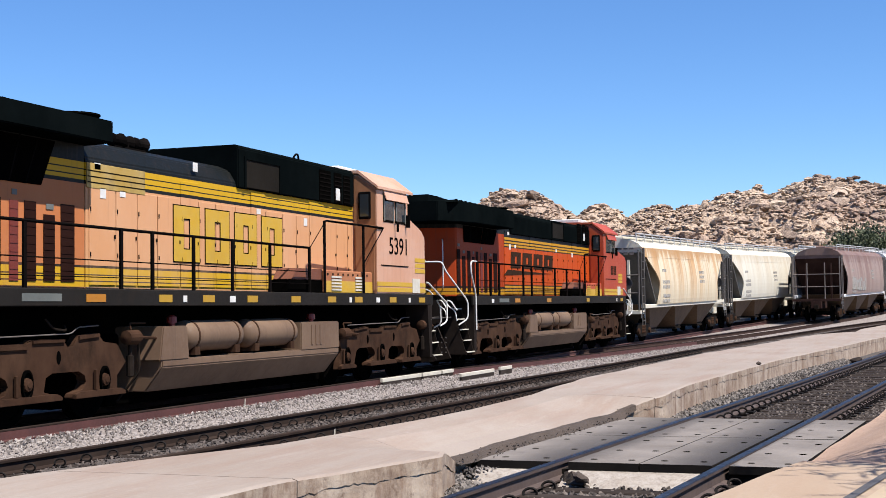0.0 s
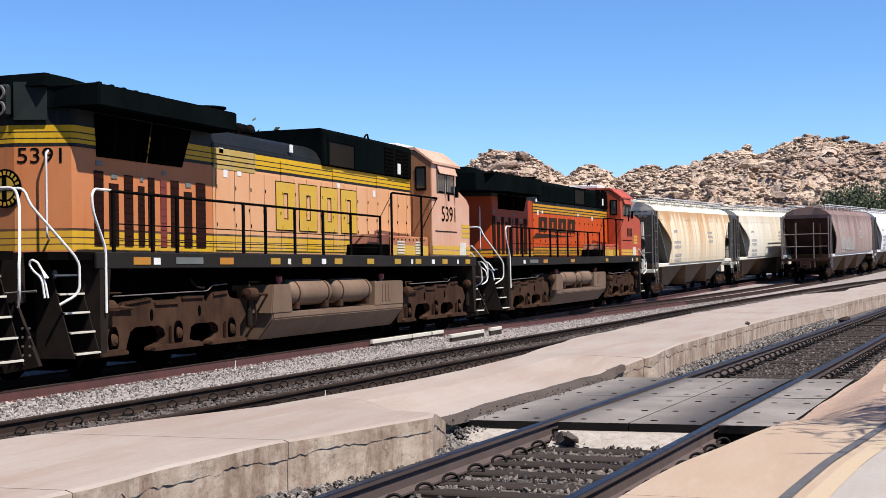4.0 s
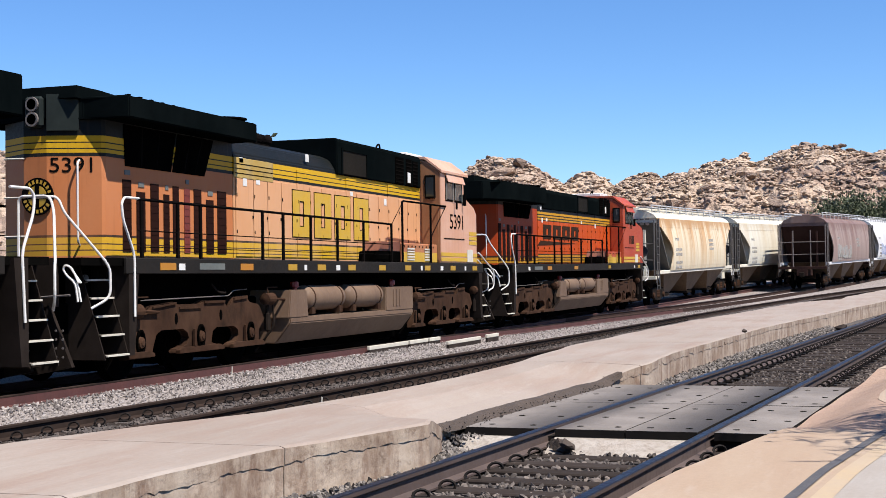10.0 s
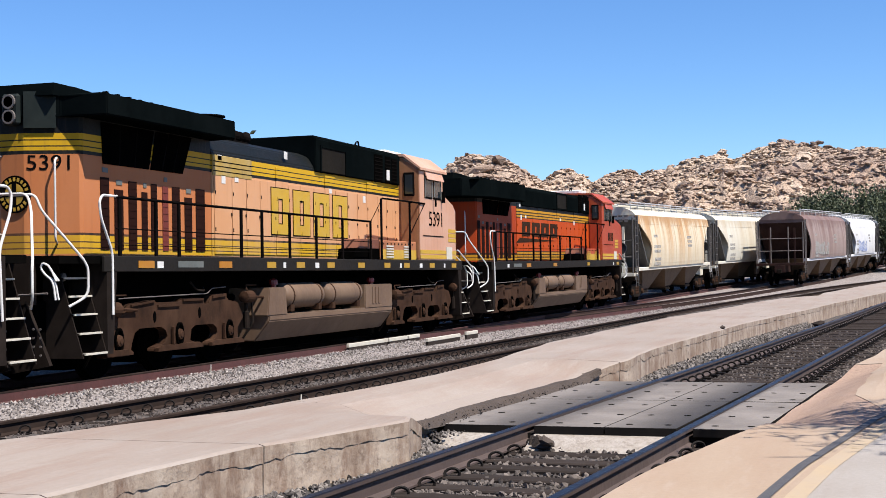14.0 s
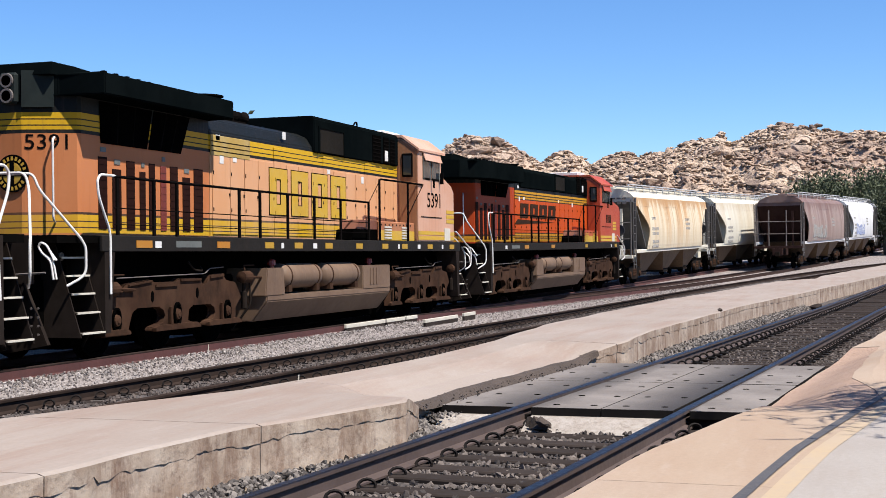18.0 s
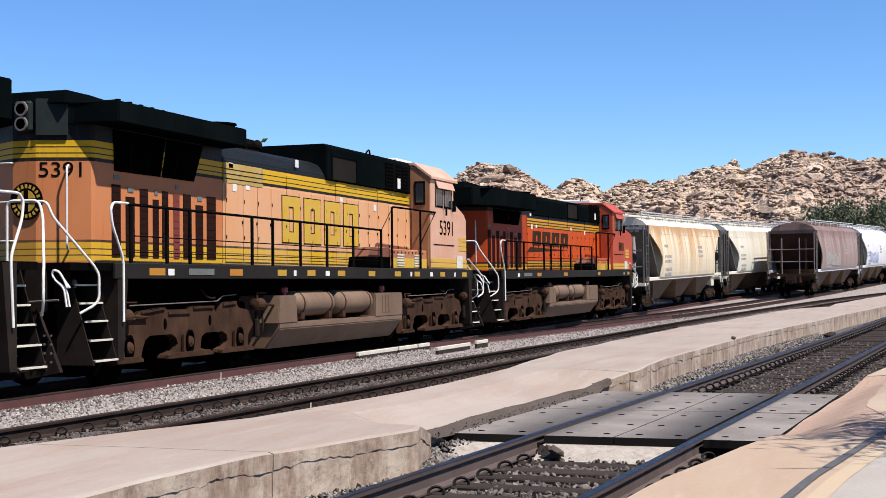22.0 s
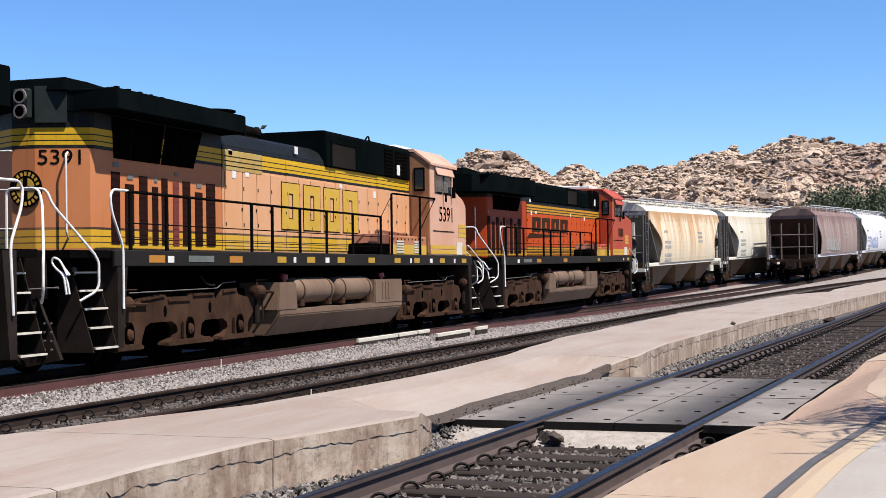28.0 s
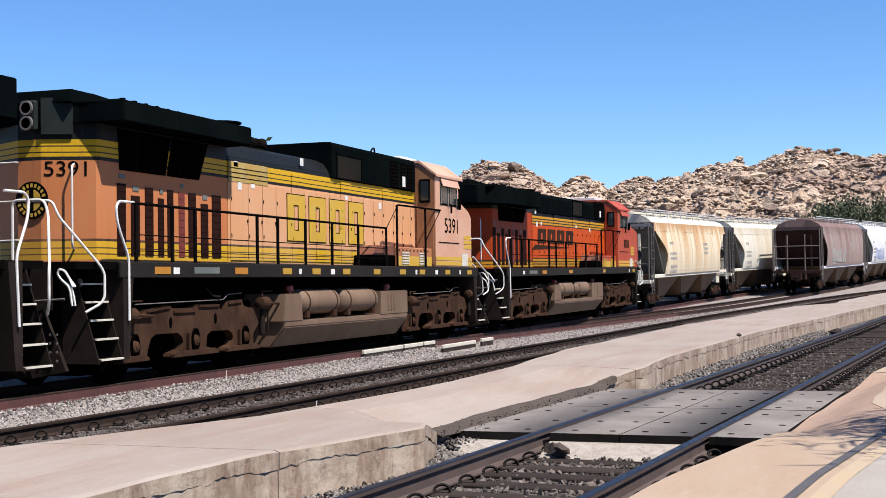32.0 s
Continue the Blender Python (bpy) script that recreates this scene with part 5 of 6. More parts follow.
        bk = prism(bmesh.new(), [(s * 0.97, 2.0), (s * 1.49, 2.0), (s * 1.49, 4.34), (s * 1.06, 4.64), (s * 0.97, 4.64)], 5.625, 5.645, "x")
        part("back_wall", bk, M_CABBACK if number else cabm, cab, "brown-orange back wall, shade in its paint")
        ys = sorted((s * 1.502, s * 1.51))
        part("rub_strip", box(bmesh.new(), 5.9, 7.6, ys[0], ys[1], 2.62, 2.645), M_INK, cab, "thin dark strip below the number")
        ys = sorted((s * 1.462, s * 1.475))
        part("notice", box(bmesh.new(), 7.95, 8.45, ys[0], ys[1], 2.02, 2.36), M_CREAMW, lo, "white notice plate on the nose")
        ys = sorted((s * 1.52, s * 1.62))
        part("mirror", box(bmesh.new(), 7.42, 7.46, ys[0], ys[1], 3.55, 3.85), M_INK, cab)
        mr = bmesh.new()
        rod(mr, [(6.75, s * 1.52, 3.66), (6.75, s * 1.58, 3.62), (6.75, s * 1.58, 3.42)], 0.03, 6)
        part("armrest", mr, M_INK, cab)
        yp = bmesh.new()
        ys = sorted((s * 1.462, s * 1.468))
        for q in range(3):
            box(yp, 8.15, 8.82, ys[0], ys[1], 2.5 + 0.13 * q, 2.60 + 0.13 * q)
        part("stripe", yp, M_YELLOW, lo, "short yellow nose stripes")
        yl = bmesh.new()
        for q in range(2):
            ys = sorted((s * 1.502, s * 1.508))
            box(yl, 5.66, 7.6, ys[0], ys[1], 2.03 + 0.13 * q, 2.13 + 0.13 * q)
            ys = sorted((s * 1.462, s * 1.468))
            box(yl, 7.64, 8.85, ys[0], ys[1], 2.03 + 0.13 * q, 2.13 + 0.13 * q)
        part("stripe", yl, M_YELLOW, lo, "yellow band below the cab")
        # equipment cabinet on the walkway behind the cab
        ys = sorted((s * 0.97, s * 1.42))
        e = part("equipment_cabinet", box(bmesh.new(), 3.0, 5.58, ys[0], ys[1], 1.99, 2.46, 0.02), M_CABINET if number else cabm, lo)
        ys = sorted((s * 1.42, s * 1.425))
        part("yellow_band", box(bmesh.new(), 3.02, 5.56, ys[0], ys[1], 2.0, 2.24), M_YELLOW, e)
        lid = bmesh.new()
        for q in range(9):
            ys = sorted((s * 1.42, s * 1.432))
            box(lid, 3.15 + q * 0.26, 3.20 + q * 0.26, ys[0], ys[1], 2.36, 2.40)
        tagged(part("lid_bolt", lid, M_DARKDUST, e), kind="stuff")
        for xa in (3.35, 4.6):
            lv = bmesh.new()
            for q in range(5):
                ys = sorted((s * 1.425, s * 1.44))
                box(lv, xa, xa + 0.5, ys[0], ys[1], 2.04 + q * 0.066, 2.075 + q * 0.066)
            part("louvre", lv, M_CREAMW if number else M_YELLOW, e, "pale louvre slats")
        ys = sorted((s * 0.97, s * 1.40))
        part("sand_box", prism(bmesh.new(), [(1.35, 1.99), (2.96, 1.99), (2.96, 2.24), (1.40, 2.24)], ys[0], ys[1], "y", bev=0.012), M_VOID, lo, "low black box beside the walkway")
        part("step_box", prism(bmesh.new(), [(1.55, 2.245), (2.96, 2.245), (2.96, 2.47), (1.75, 2.47)], ys[0], ys[1], "y", bev=0.012), M_STEPBOX, lo, "dark red box with a sloping end")
    for ya, yb in ((-1.3, -0.5), (-0.4, 0.4), (0.5, 1.3)):
        part("windshield", B(7.60, 7.64, ya, yb, 3.9, 4.4), M_GLASS, cab)
    if number:
        text_part("cab_number", number, 0.56, 0.004, M_INK, lo, pose(7.0, -1.504, 3.07) @ SIDE, 1.12, "black cab numerals")
        face = Matrix(((0.411, 0, -0.911, 0), (-0.911, 0, -0.411, 0), (0, 1, 0, 0), (0, 0, 0, 1)))
        text_part("end_number", number, 0.34, 0.003, M_INK, lo, pose(-9.257, -0.505, 3.465) @ face, 1.12, "black numerals on the hood corner")
        hr = lathe(bmesh.new(), [(-0.022, 0.30), (-0.003, 0.30)], 32, "x", (-9.425, 0.03, 2.98))
        h = part("herald", hr, M_INK, lo, "round black and yellow herald plate")
        hq = lathe(bmesh.new(), [(-0.026, 0.175), (-0.020, 0.175)], 24, "x", (-9.425, 0.03, 2.98))
        part("herald_disc", hq, M_YELLOW, h)
        hc = bmesh.new()
        box(hc, -9.456, -9.45, -0.01, 0.07, 2.80, 3.16)
        box(hc, -9.456, -9.45, -0.15, 0.21, 2.94, 3.02)
        part("herald_cross", hc, M_INK, h)
        hb = bmesh.new()
        for q in range(20):
            if q % 10 in (0, 1):
                continue
            u = 2 * math.pi * q / 20
            c, d = 0.03 + 0.238 * math.cos(u), 2.98 + 0.238 * math.sin(u)
            tx, tz = -math.sin(u), math.cos(u)
            prism(hb, [(c + tx * 0.02 + tz * 0.03, d + tz * 0.02 - tx * 0.03), (c - tx * 0.02 + tz * 0.03, d - tz * 0.02 - tx * 0.03), (c - tx * 0.02 - tz * 0.03, d - tz * 0.02 + tx * 0.03), (c + tx * 0.02 - tz * 0.03, d + tz * 0.02 + tx * 0.03)], -9.452, -9.446, "x")
        tagged(part("herald_bar", hb, M_YELLOW, h, "yellow bars round the herald's rim"), kind="stuff")
        ep = bmesh.new()
        fx = Matrix(((0.411, 0, -0.911, -9.46), (-0.911, 0, -0.411, -0.14), (0, 1, 0, 0), (0, 0, 0, 1)))
        box(ep, 0.02, 0.52, 4.02, 4.60, -0.01, 0.018)
        # panel added in a lighter green as the sunlit part of the end
        po = part("end_panel", ep, M_GREENLIT, lo, "lighter green panel beside the headlights, sunlight in its colour")
        po.matrix_basis = fx
        for q in range(3):
            part("grab_iron", rod(bmesh.new(), [(-9.43, 0.28, 2.35 + 0.62 * q), (-9.50, 0.28, 2.35 + 0.62 * q), (-9.50, 0.62, 2.35 + 0.62 * q), (-9.43, 0.62, 2.35 + 0.62 * q)], 0.014, 6), M_CREAMW, lo)
    else:
        nb = bmesh.new()
        for q in range(4):
            box(nb, 6.75 + q * 0.24, 6.92 + q * 0.24, -1.508, -1.503, 2.80, 3.14)
        tagged(part("number_bar", nb, M_MARK2, lo, "dark number bars too small to read"), kind="stuff")
    glyphs(lo, -2.25 if not lean else -4.3, 2.1 if not lean else 0.6, 2.50 if not lean else 2.88, 3.46 if not lean else 3.34, -0.972, mark_mat, mark_edge, lean)
    if lean:
        sw = bmesh.new()
        prism(sw, [(-4.9, 2.62), (0.4, 2.74), (-4.5, 2.80)], -0.978, -0.96, "y")
        part("mark", sw, mark_edge, lo, "long tapering dark swoosh bar")
    # hood end: headlights, end rails
    hl = B(-9.52, -9.42, -0.11, 0.22, 4.07, 4.57, bev=0.04)
    h = part("headlight_box", hl, M_GREENLIT, lo, "twin headlight housing")
    for z in (4.20, 4.44):
        part("lamp_rim", lathe(bmesh.new(), [(-0.03, 0.115), (0.0, 0.12), (0.0, 0.085), (-0.03, 0.085)], 18, "x", (-9.525, 0.055, z)), M_POST, h)
        part("lens", lathe(bmesh.new(), [(-0.012, 0.02), (0.0, 0.085), (0.01, 0.086), (0.02, 0.02)], 14, "x", (-9.53, 0.055, z)), M_LENS, h)
    # fuel tank with air reservoirs
    bm = bmesh.new()
    prof = [(-1.45, 0.74), (-1.12, 0.34), (1.12, 0.34), (1.45, 0.74), (1.45, 0.86), (-1.45, 0.86)]
    prism(bm, prof, -3.32 + tank_dx, 3.64 + tank_dx, "x", bev=0.02)
    tk = part("fuel_tank", bm, M_TANK, lo, "dusty brown fuel tank")
    for xa, xb in ((-3.38, -2.45), (1.85, 3.66)):
        part("tank_end", prism(bmesh.new(), [(xa + tank_dx + (0.16 if xa < 0 else 0), 0.84), (xb + tank_dx, 0.84), (xb + tank_dx, 1.40), (xa + tank_dx + (0.16 if xa < 0 else 0), 1.40)] if xa > 0 else [(xa + tank_dx, 0.84), (xb + tank_dx, 0.84), (xb + tank_dx - 0.08, 1.40), (xa + tank_dx + 0.10, 1.40)], -1.448, 1.448, "y", bev=0.02), M_TANK, tk)
    part("tank_core", B(-2.5 + tank_dx, 1.9 + tank_dx, -0.85, 0.85, 0.88, 1.38), M_BLACK, tk)
    for s in (-1, 1):
        gr = bmesh.new()
        for q in range(3):
            ys = sorted((s * 1.448, s * 1.462))
            box(gr, 2.3 + tank_dx + q * 0.2, 2.38 + tank_dx + q * 0.2, ys[0], ys[1], 0.95, 1.34)
        tagged(part("tank_rib", gr, M_TANK, tk), kind="stuff")
        for xa, xb in ((-2.42, -0.45), (-0.25, 1.78)):
            L = xb - xa
            xa += tank_dx
            cy = lathe(bmesh.new(), [(0, 0.03), (0.02, 0.16), (0.10, 0.25), (0.20, 0.265), (L - 0.20, 0.265), (L - 0.10, 0.25), (L - 0.02, 0.16), (L, 0.03)], 24, "x", (xa, s * 1.2, 1.22))
            cl = part("air_reservoir", cy, M_TANK, lo, "dusty brown air reservoir cylinder", True)
            bd = bmesh.new()
            for q in (0.28, L - 0.28):
                lathe(bd, [(q - 0.025, 0.27), (q - 0.02, 0.275), (q + 0.02, 0.275), (q + 0.025, 0.27)], 24, "x", (xa, s * 1.2, 1.22))
                ys = sorted((s * 1.1, s * 1.42))
                box(bd, xa + q - 0.08, xa + q + 0.08, ys[0], ys[1], 0.9, 1.04)
            tagged(part("strap", bd, M_DUST, cl), kind="stuff")
        for xv in (-2.7, 2.7):
            part("filler_cap", lathe(bmesh.new(), [(1.36, 0.05), (1.44, 0.05), (1.45, 0.09), (1.55, 0.085), (1.58, 0.03)], 10, "z", (xv + tank_dx, s * 1.25, 0)), M_RED, lo, "red fuel filler cap")
        # walkway rails
        hr = bmesh.new()
        rod(hr, [(-8.9, s * 1.46, 2.92), (2.24, s * 1.46, 2.88)], 0.024, 8)
        rod(hr, [(2.24, s * 1.46, 2.88), (2.93, s * 1.46, 3.40)], 0.009, 6)
        rod(hr, [(2.93, s * 1.46, 2.0), (2.93, s * 1.46, 3.47), (6.0, s * 1.52, 3.47)], 0.024, 8)
        rod(hr, [(6.0, s * 1.515, 3.45), (4.97, s * 1.46, 2.62)], 0.012, 6)
        part("handrail", hr, M_INK, lo, "black walkway handrail")
        for x in (-8.8, -7.67, -6.9, -4.53, -3.64, -2.35, -0.99, 0.47, 2.20, 2.93, 4.97):
            part("rail_post", box(bmesh.new(), x - post_w, x + post_w, min(s * 1.45, s * 1.485), max(s * 1.45, s * 1.485), 1.75, 2.9 if x < 2.5 else 3.46), M_INK, lo)
        lr = bmesh.new()
        rod(lr, [(-8.9, s * 1.47, 2.42), (2.2, s * 1.47, 2.40)], 0.010, 6)
        rod(lr, [(-8.9, s * 1.47, 2.16), (2.2, s * 1.47, 2.16)], 0.008, 6)
        part("lower_rail", lr, M_INK, lo)
        for xc in (-6.48, 6.55):
            loco_truck(lo, xc, s)
        for sx in (-1, 1):
            corner = [stairs(lo, sx, s)]
            g1 = bmesh.new()
            rod(g1, [(sx * 8.86, s * 1.46, 2.93), (sx * 9.30, s * 1.47, 2.93), (sx * 9.39, s * 1.475, 2.83), (sx * 9.36, s * 1.48, 2.58), (sx * 9.07, s * 1.50, 2.04), (sx * 9.10, s * 1.52, 1.06)], 0.021, 8)
            if sx > 0:
                g1.clear()
                rod(g1, [(8.92, s * 1.47, 2.28), (9.02, s * 1.47, 2.28), (10.26, s * 1.50, 1.80), (10.30, s * 1.51, 1.70), (10.28, s * 1.51, 1.30), (9.95, s * 1.44, 1.20)], 0.021, 8)
            corner.append(part("grab_rail", g1, M_WHITE, lo, "white bent grab rail at the steps"))
            g2 = bmesh.new()
            rod(g2, [(sx * 10.40, s * 0.56, 2.90), (sx * 10.40, s * 1.02, 2.90), (sx * 10.38, s * 1.10, 2.67), (sx * 9.86, s * 1.48, 1.93), (sx * 9.79, s * 1.52, 1.80), (sx * 9.79, s * 1.52, 1.37), (sx * 10.02, s * 1.33, 1.21)], 0.021, 8)
            if sx > 0:
                g2.clear()
                rod(g2, [(10.0, s * 0.95, 2.16), (10.38, s * 1.02, 2.10), (10.42, s * 1.28, 1.72), (10.42, s * 1.30, 1.25), (10.36, s * 1.12, 1.15)], 0.018, 8)
            corner.append(part("grab_rail", g2, M_WHITE, lo, "white sloping end grab rail"))
            cl = bmesh.new()
            rod(cl, [(sx * 10.47, s * 1.46, 1.60), (sx * 10.5, s * 1.38, 1.72), (sx * 10.5, s * 1.30, 1.84), (sx * 10.5, s * 1.20, 1.87), (sx * 10.5, s * 1.17, 1.80), (sx * 10.5, s * 1.24, 1.70), (sx * 10.47, s * 1.40, 1.60), (sx * 10.46, s * 1.45, 1.32)], 0.017, 6)
            corner.append(part("cut_lever", cl, M_WHITE, lo))
            if sx < 0:
                for o in corner:
                    o.location.x = -ext
    for sx in (-1, 1):
        ep = bmesh.new()
        box(ep, sx * 10.42 - 0.05, sx * 10.42 + 0.05, -1.0, 1.0, 1.25, 1.98)
        prism(ep, [(-1.2, 0.34), (-0.55, 0.22), (0.55, 0.22), (1.2, 0.34), (0.8, 1.25), (-0.8, 1.25)], sx * 10.30 - 0.04, sx * 10.30 + 0.04, "x")
        part("pilot", ep, M_WELL, lo, "black end plate and pilot")
        cp = bmesh.new()
        box(cp, min(sx * 10.2, sx * 10.85), max(sx * 10.2, sx * 10.85), -0.13, 0.13, 0.76, 1.0, 0.02)
        prism(cp, [(-0.2, 0.70), (0.2, 0.70), (0.2, 1.06), (-0.2, 1.06)], sx * 10.85 - 0.1, sx * 11.12 + 0.0 if sx > 0 else sx * 10.85 + 0.1, "x", bev=0.03) if sx > 0 else prism(cp, [(-0.2, 0.70), (0.2, 0.70), (0.2, 1.06), (-0.2, 1.06)], -11.12, -10.75, "x", bev=0.03)
        part("coupler", cp, M_DUST, lo, "dusty steel coupler")
        for k in range(5):
            hs = bmesh.new()
            y0 = -0.9 + k * 0.28 + (0.6 if k > 2 else 0)
            rod(hs, [(sx * 10.46, y0, 1.3), (sx * 10.62, y0 + 0.05, 0.9), (sx * 10.80, y0 + 0.10, 0.62), (sx * 11.0, y0 + 0.08, 0.62)], 0.026, 6)
            part("air_hose", hs, M_INK, lo, "hanging black air hose")
        rod_bm = bmesh.new()
        rod(rod_bm, [(sx * 10.52, -1.3, 1.42), (sx * 10.56, -0.5, 1.38), (sx * 10.60, -0.1, 1.2), (sx * 10.70, 0.0, 1.05)], 0.016, 6)
        part("uncoupling_rod", rod_bm, M_POST, lo)
        for y0, z0, w, h in ((-0.62, 1.42, 0.22, 0.26), (0.42, 1.42, 0.22, 0.26), (-0.16, 1.45, 0.32, 0.2)):
            part("draft_box", box(bmesh.new(), min(sx * 10.46, sx * 10.56), max(sx * 10.46, sx * 10.56), y0, y0 + w, z0, z0 + h, 0.015), M_BLACK, lo)
        part("jumper_cap", lathe(bmesh.new(), [(sx * 0.0, 0.09), (sx * 0.07, 0.085), (sx * 0.08, 0.02)], 12, "x", (sx * 10.56, 0.53, 1.56)), M_RED, lo, "red jumper socket cap")
        for y0 in (-0.62, 0.58):
            part("draft_bracket", prism(bmesh.new(), [(sx * 10.36, 0.34), (sx * 10.60, 0.34), (sx * 10.74, 0.95), (sx * 10.44, 1.16)], y0 - 0.05, y0 + 0.05, "y", bev=0.01), M_DARKDUST, lo, "rusty brown bracket")
        for y0 in (-1.12, 0.9):
            pb = bmesh.new()
            for q in range(4):
                for r in range(2):
                    lathe(pb, [(0, 0.02), (0.012, 0.02), (0.013, 0.004)], 6, "x", (sx * 10.445 - (0.012 if sx < 0 else 0), y0 + 0.12 * r, 0.5 + 0.13 * q))
            tagged(part("bolt", pb, M_POST, lo), kind="stuff")
    for y in (-1, 1):
        part("end_rail", rod(bmesh.new(), [(-10.38, y * 0.55, 2.92), (-10.38, y * 0.3, 2.92), (-10.38, y * 0.3, 1.98)], 0.022, 6), M_WHITE, lo)
    gb = bmesh.new()
    rod(gb, [(-9.22, -0.60, 2.2), (-9.36, -0.66, 2.25), (-9.36, -0.66, 3.5), (-9.22, -0.60, 3.55)], 0.018, 6)
    part("end_grab", gb, M_WHITE, lo)
    # the near-black blocks at axles, trucks, ends and tank are added as underside shade
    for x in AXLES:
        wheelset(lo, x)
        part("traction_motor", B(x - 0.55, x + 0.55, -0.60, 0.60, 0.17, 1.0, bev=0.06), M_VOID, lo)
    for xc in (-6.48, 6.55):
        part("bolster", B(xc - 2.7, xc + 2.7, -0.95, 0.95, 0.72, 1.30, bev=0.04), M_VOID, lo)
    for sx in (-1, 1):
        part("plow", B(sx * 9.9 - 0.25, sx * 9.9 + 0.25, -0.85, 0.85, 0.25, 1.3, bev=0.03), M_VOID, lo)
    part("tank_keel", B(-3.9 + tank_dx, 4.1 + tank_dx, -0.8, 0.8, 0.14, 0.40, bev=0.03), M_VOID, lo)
    return lo


loco_1 = build_loco("locomotive", "faded salmon-orange diesel locomotive with yellow bands and dark green roof", M_LIV1, M_CAB1,
                    (-9.46, -4.78, 4.20, 4.54), 0.28, 0.12, M_YELLOW, M_INK, "5391", end_paint=M_LIV1R)
loco_2 = build_loco("locomotive", "bright red-orange diesel locomotive with black radiator housing", M_LIV2, M_CAB2,
                    (-10.5, -5.5, 3.98, 4.52), 1.3, -4.2, M_MARK2, M_MARK2, "", lean=0.12, end_paint=M_LIV2R, tank_dx=-0.5, slot_dx=-0.5, post_w=0.06)
loco_0 = build_loco("locomotive", "orange diesel locomotive coupled back to back, black radiator housing", M_LIV2, M_CAB2,
                    (-9.92, -4.9, 3.92, 4.50), 0.2, -4.2, M_MARK2, M_MARK2, "", lean=0.12, end_paint=M_LIV2R, ext=0.6)


# ---- covered hopper cars ----
HOP_HALF = 9.05


def freight_truck(parent, x):
    for s in (-1, 1):
        bm = bmesh.new()
        y = s * 1.0
        prism(bm, [(x - 1.15, 0.62), (x - 0.95, 0.78), (x - 0.35, 0.82), (x + 0.35, 0.82), (x + 0.95, 0.78), (x + 1.15, 0.62), (x + 1.1, 0.40), (x + 0.85, 0.42), (x + 0.45, 0.22), (x - 0.45, 0.22), (x - 0.85, 0.42), (x - 1.1, 0.40)], y - 0.07, y + 0.07, "y", bev=0.015)
        fr = part("truck_frame", bm, M_DARKDUST, parent, "dark cast truck side frame")
        sp = bmesh.new()
        for k in (-0.2, 0.0, 0.2):
            lathe(sp, [(0.36, 0.07), (0.42, 0.085), (0.48, 0.07), (0.54, 0.085), (0.60, 0.07), (0.66, 0.085), (0.70, 0.07)], 10, "z", (x + k, y + s * 0.03, 0))
        tagged(part("spring", sp, M_DUST, fr), kind="stuff")
        for a in (-0.88, 0.88):
            part("axle_box", lathe(bmesh.new(), [(s * 0.05, 0.13), (s * 0.14, 0.12), (s * 0.15, 0.03)], 12, "y", (x + a, y, 0.47)), M_DUST, fr)
    for a in (-0.88, 0.88):
        wheelset(parent, x + a, 0.46)


def ladder(parent, x, y, z0, z1, mat, w=0.42, along="y", n=5):
    bm = bmesh.new()
    d = (0, 1, 0) if along == "y" else (1, 0, 0)
    for k in (-1, 1):
        rod(bm, [(x + d[0] * k * w / 2, y + d[1] * k * w / 2, z0), (x + d[0] * k * w / 2, y + d[1] * k * w / 2, z1)], 0.022, 6)
    for i in range(n):
        z = z0 + (i + 0.5) * (z1 - z0) / n
        rod(bm, [(x - d[0] * w / 2, y - d[1] * w / 2, z), (x + d[0] * w / 2, y + d[1] * w / 2, z)], 0.016, 6)
    part("ladder", bm, mat, parent)


def belly(z):
    """Half width of a curved hopper side at height z."""
    u = (z - 1.58) / 2.44
    return 1.52 - 0.16 * u + 0.13 * math.sin(math.pi * max(0.0, u) ** 0.85)


SECTION = [(belly(1.58 + 2.44 * i / 12), 1.58 + 2.44 * i / 12) for i in range(13)]
ROOF = [(SECTION[-1][0], 4.02), (1.2, 4.20), (0.8, 4.38), (0.3, 4.47)]


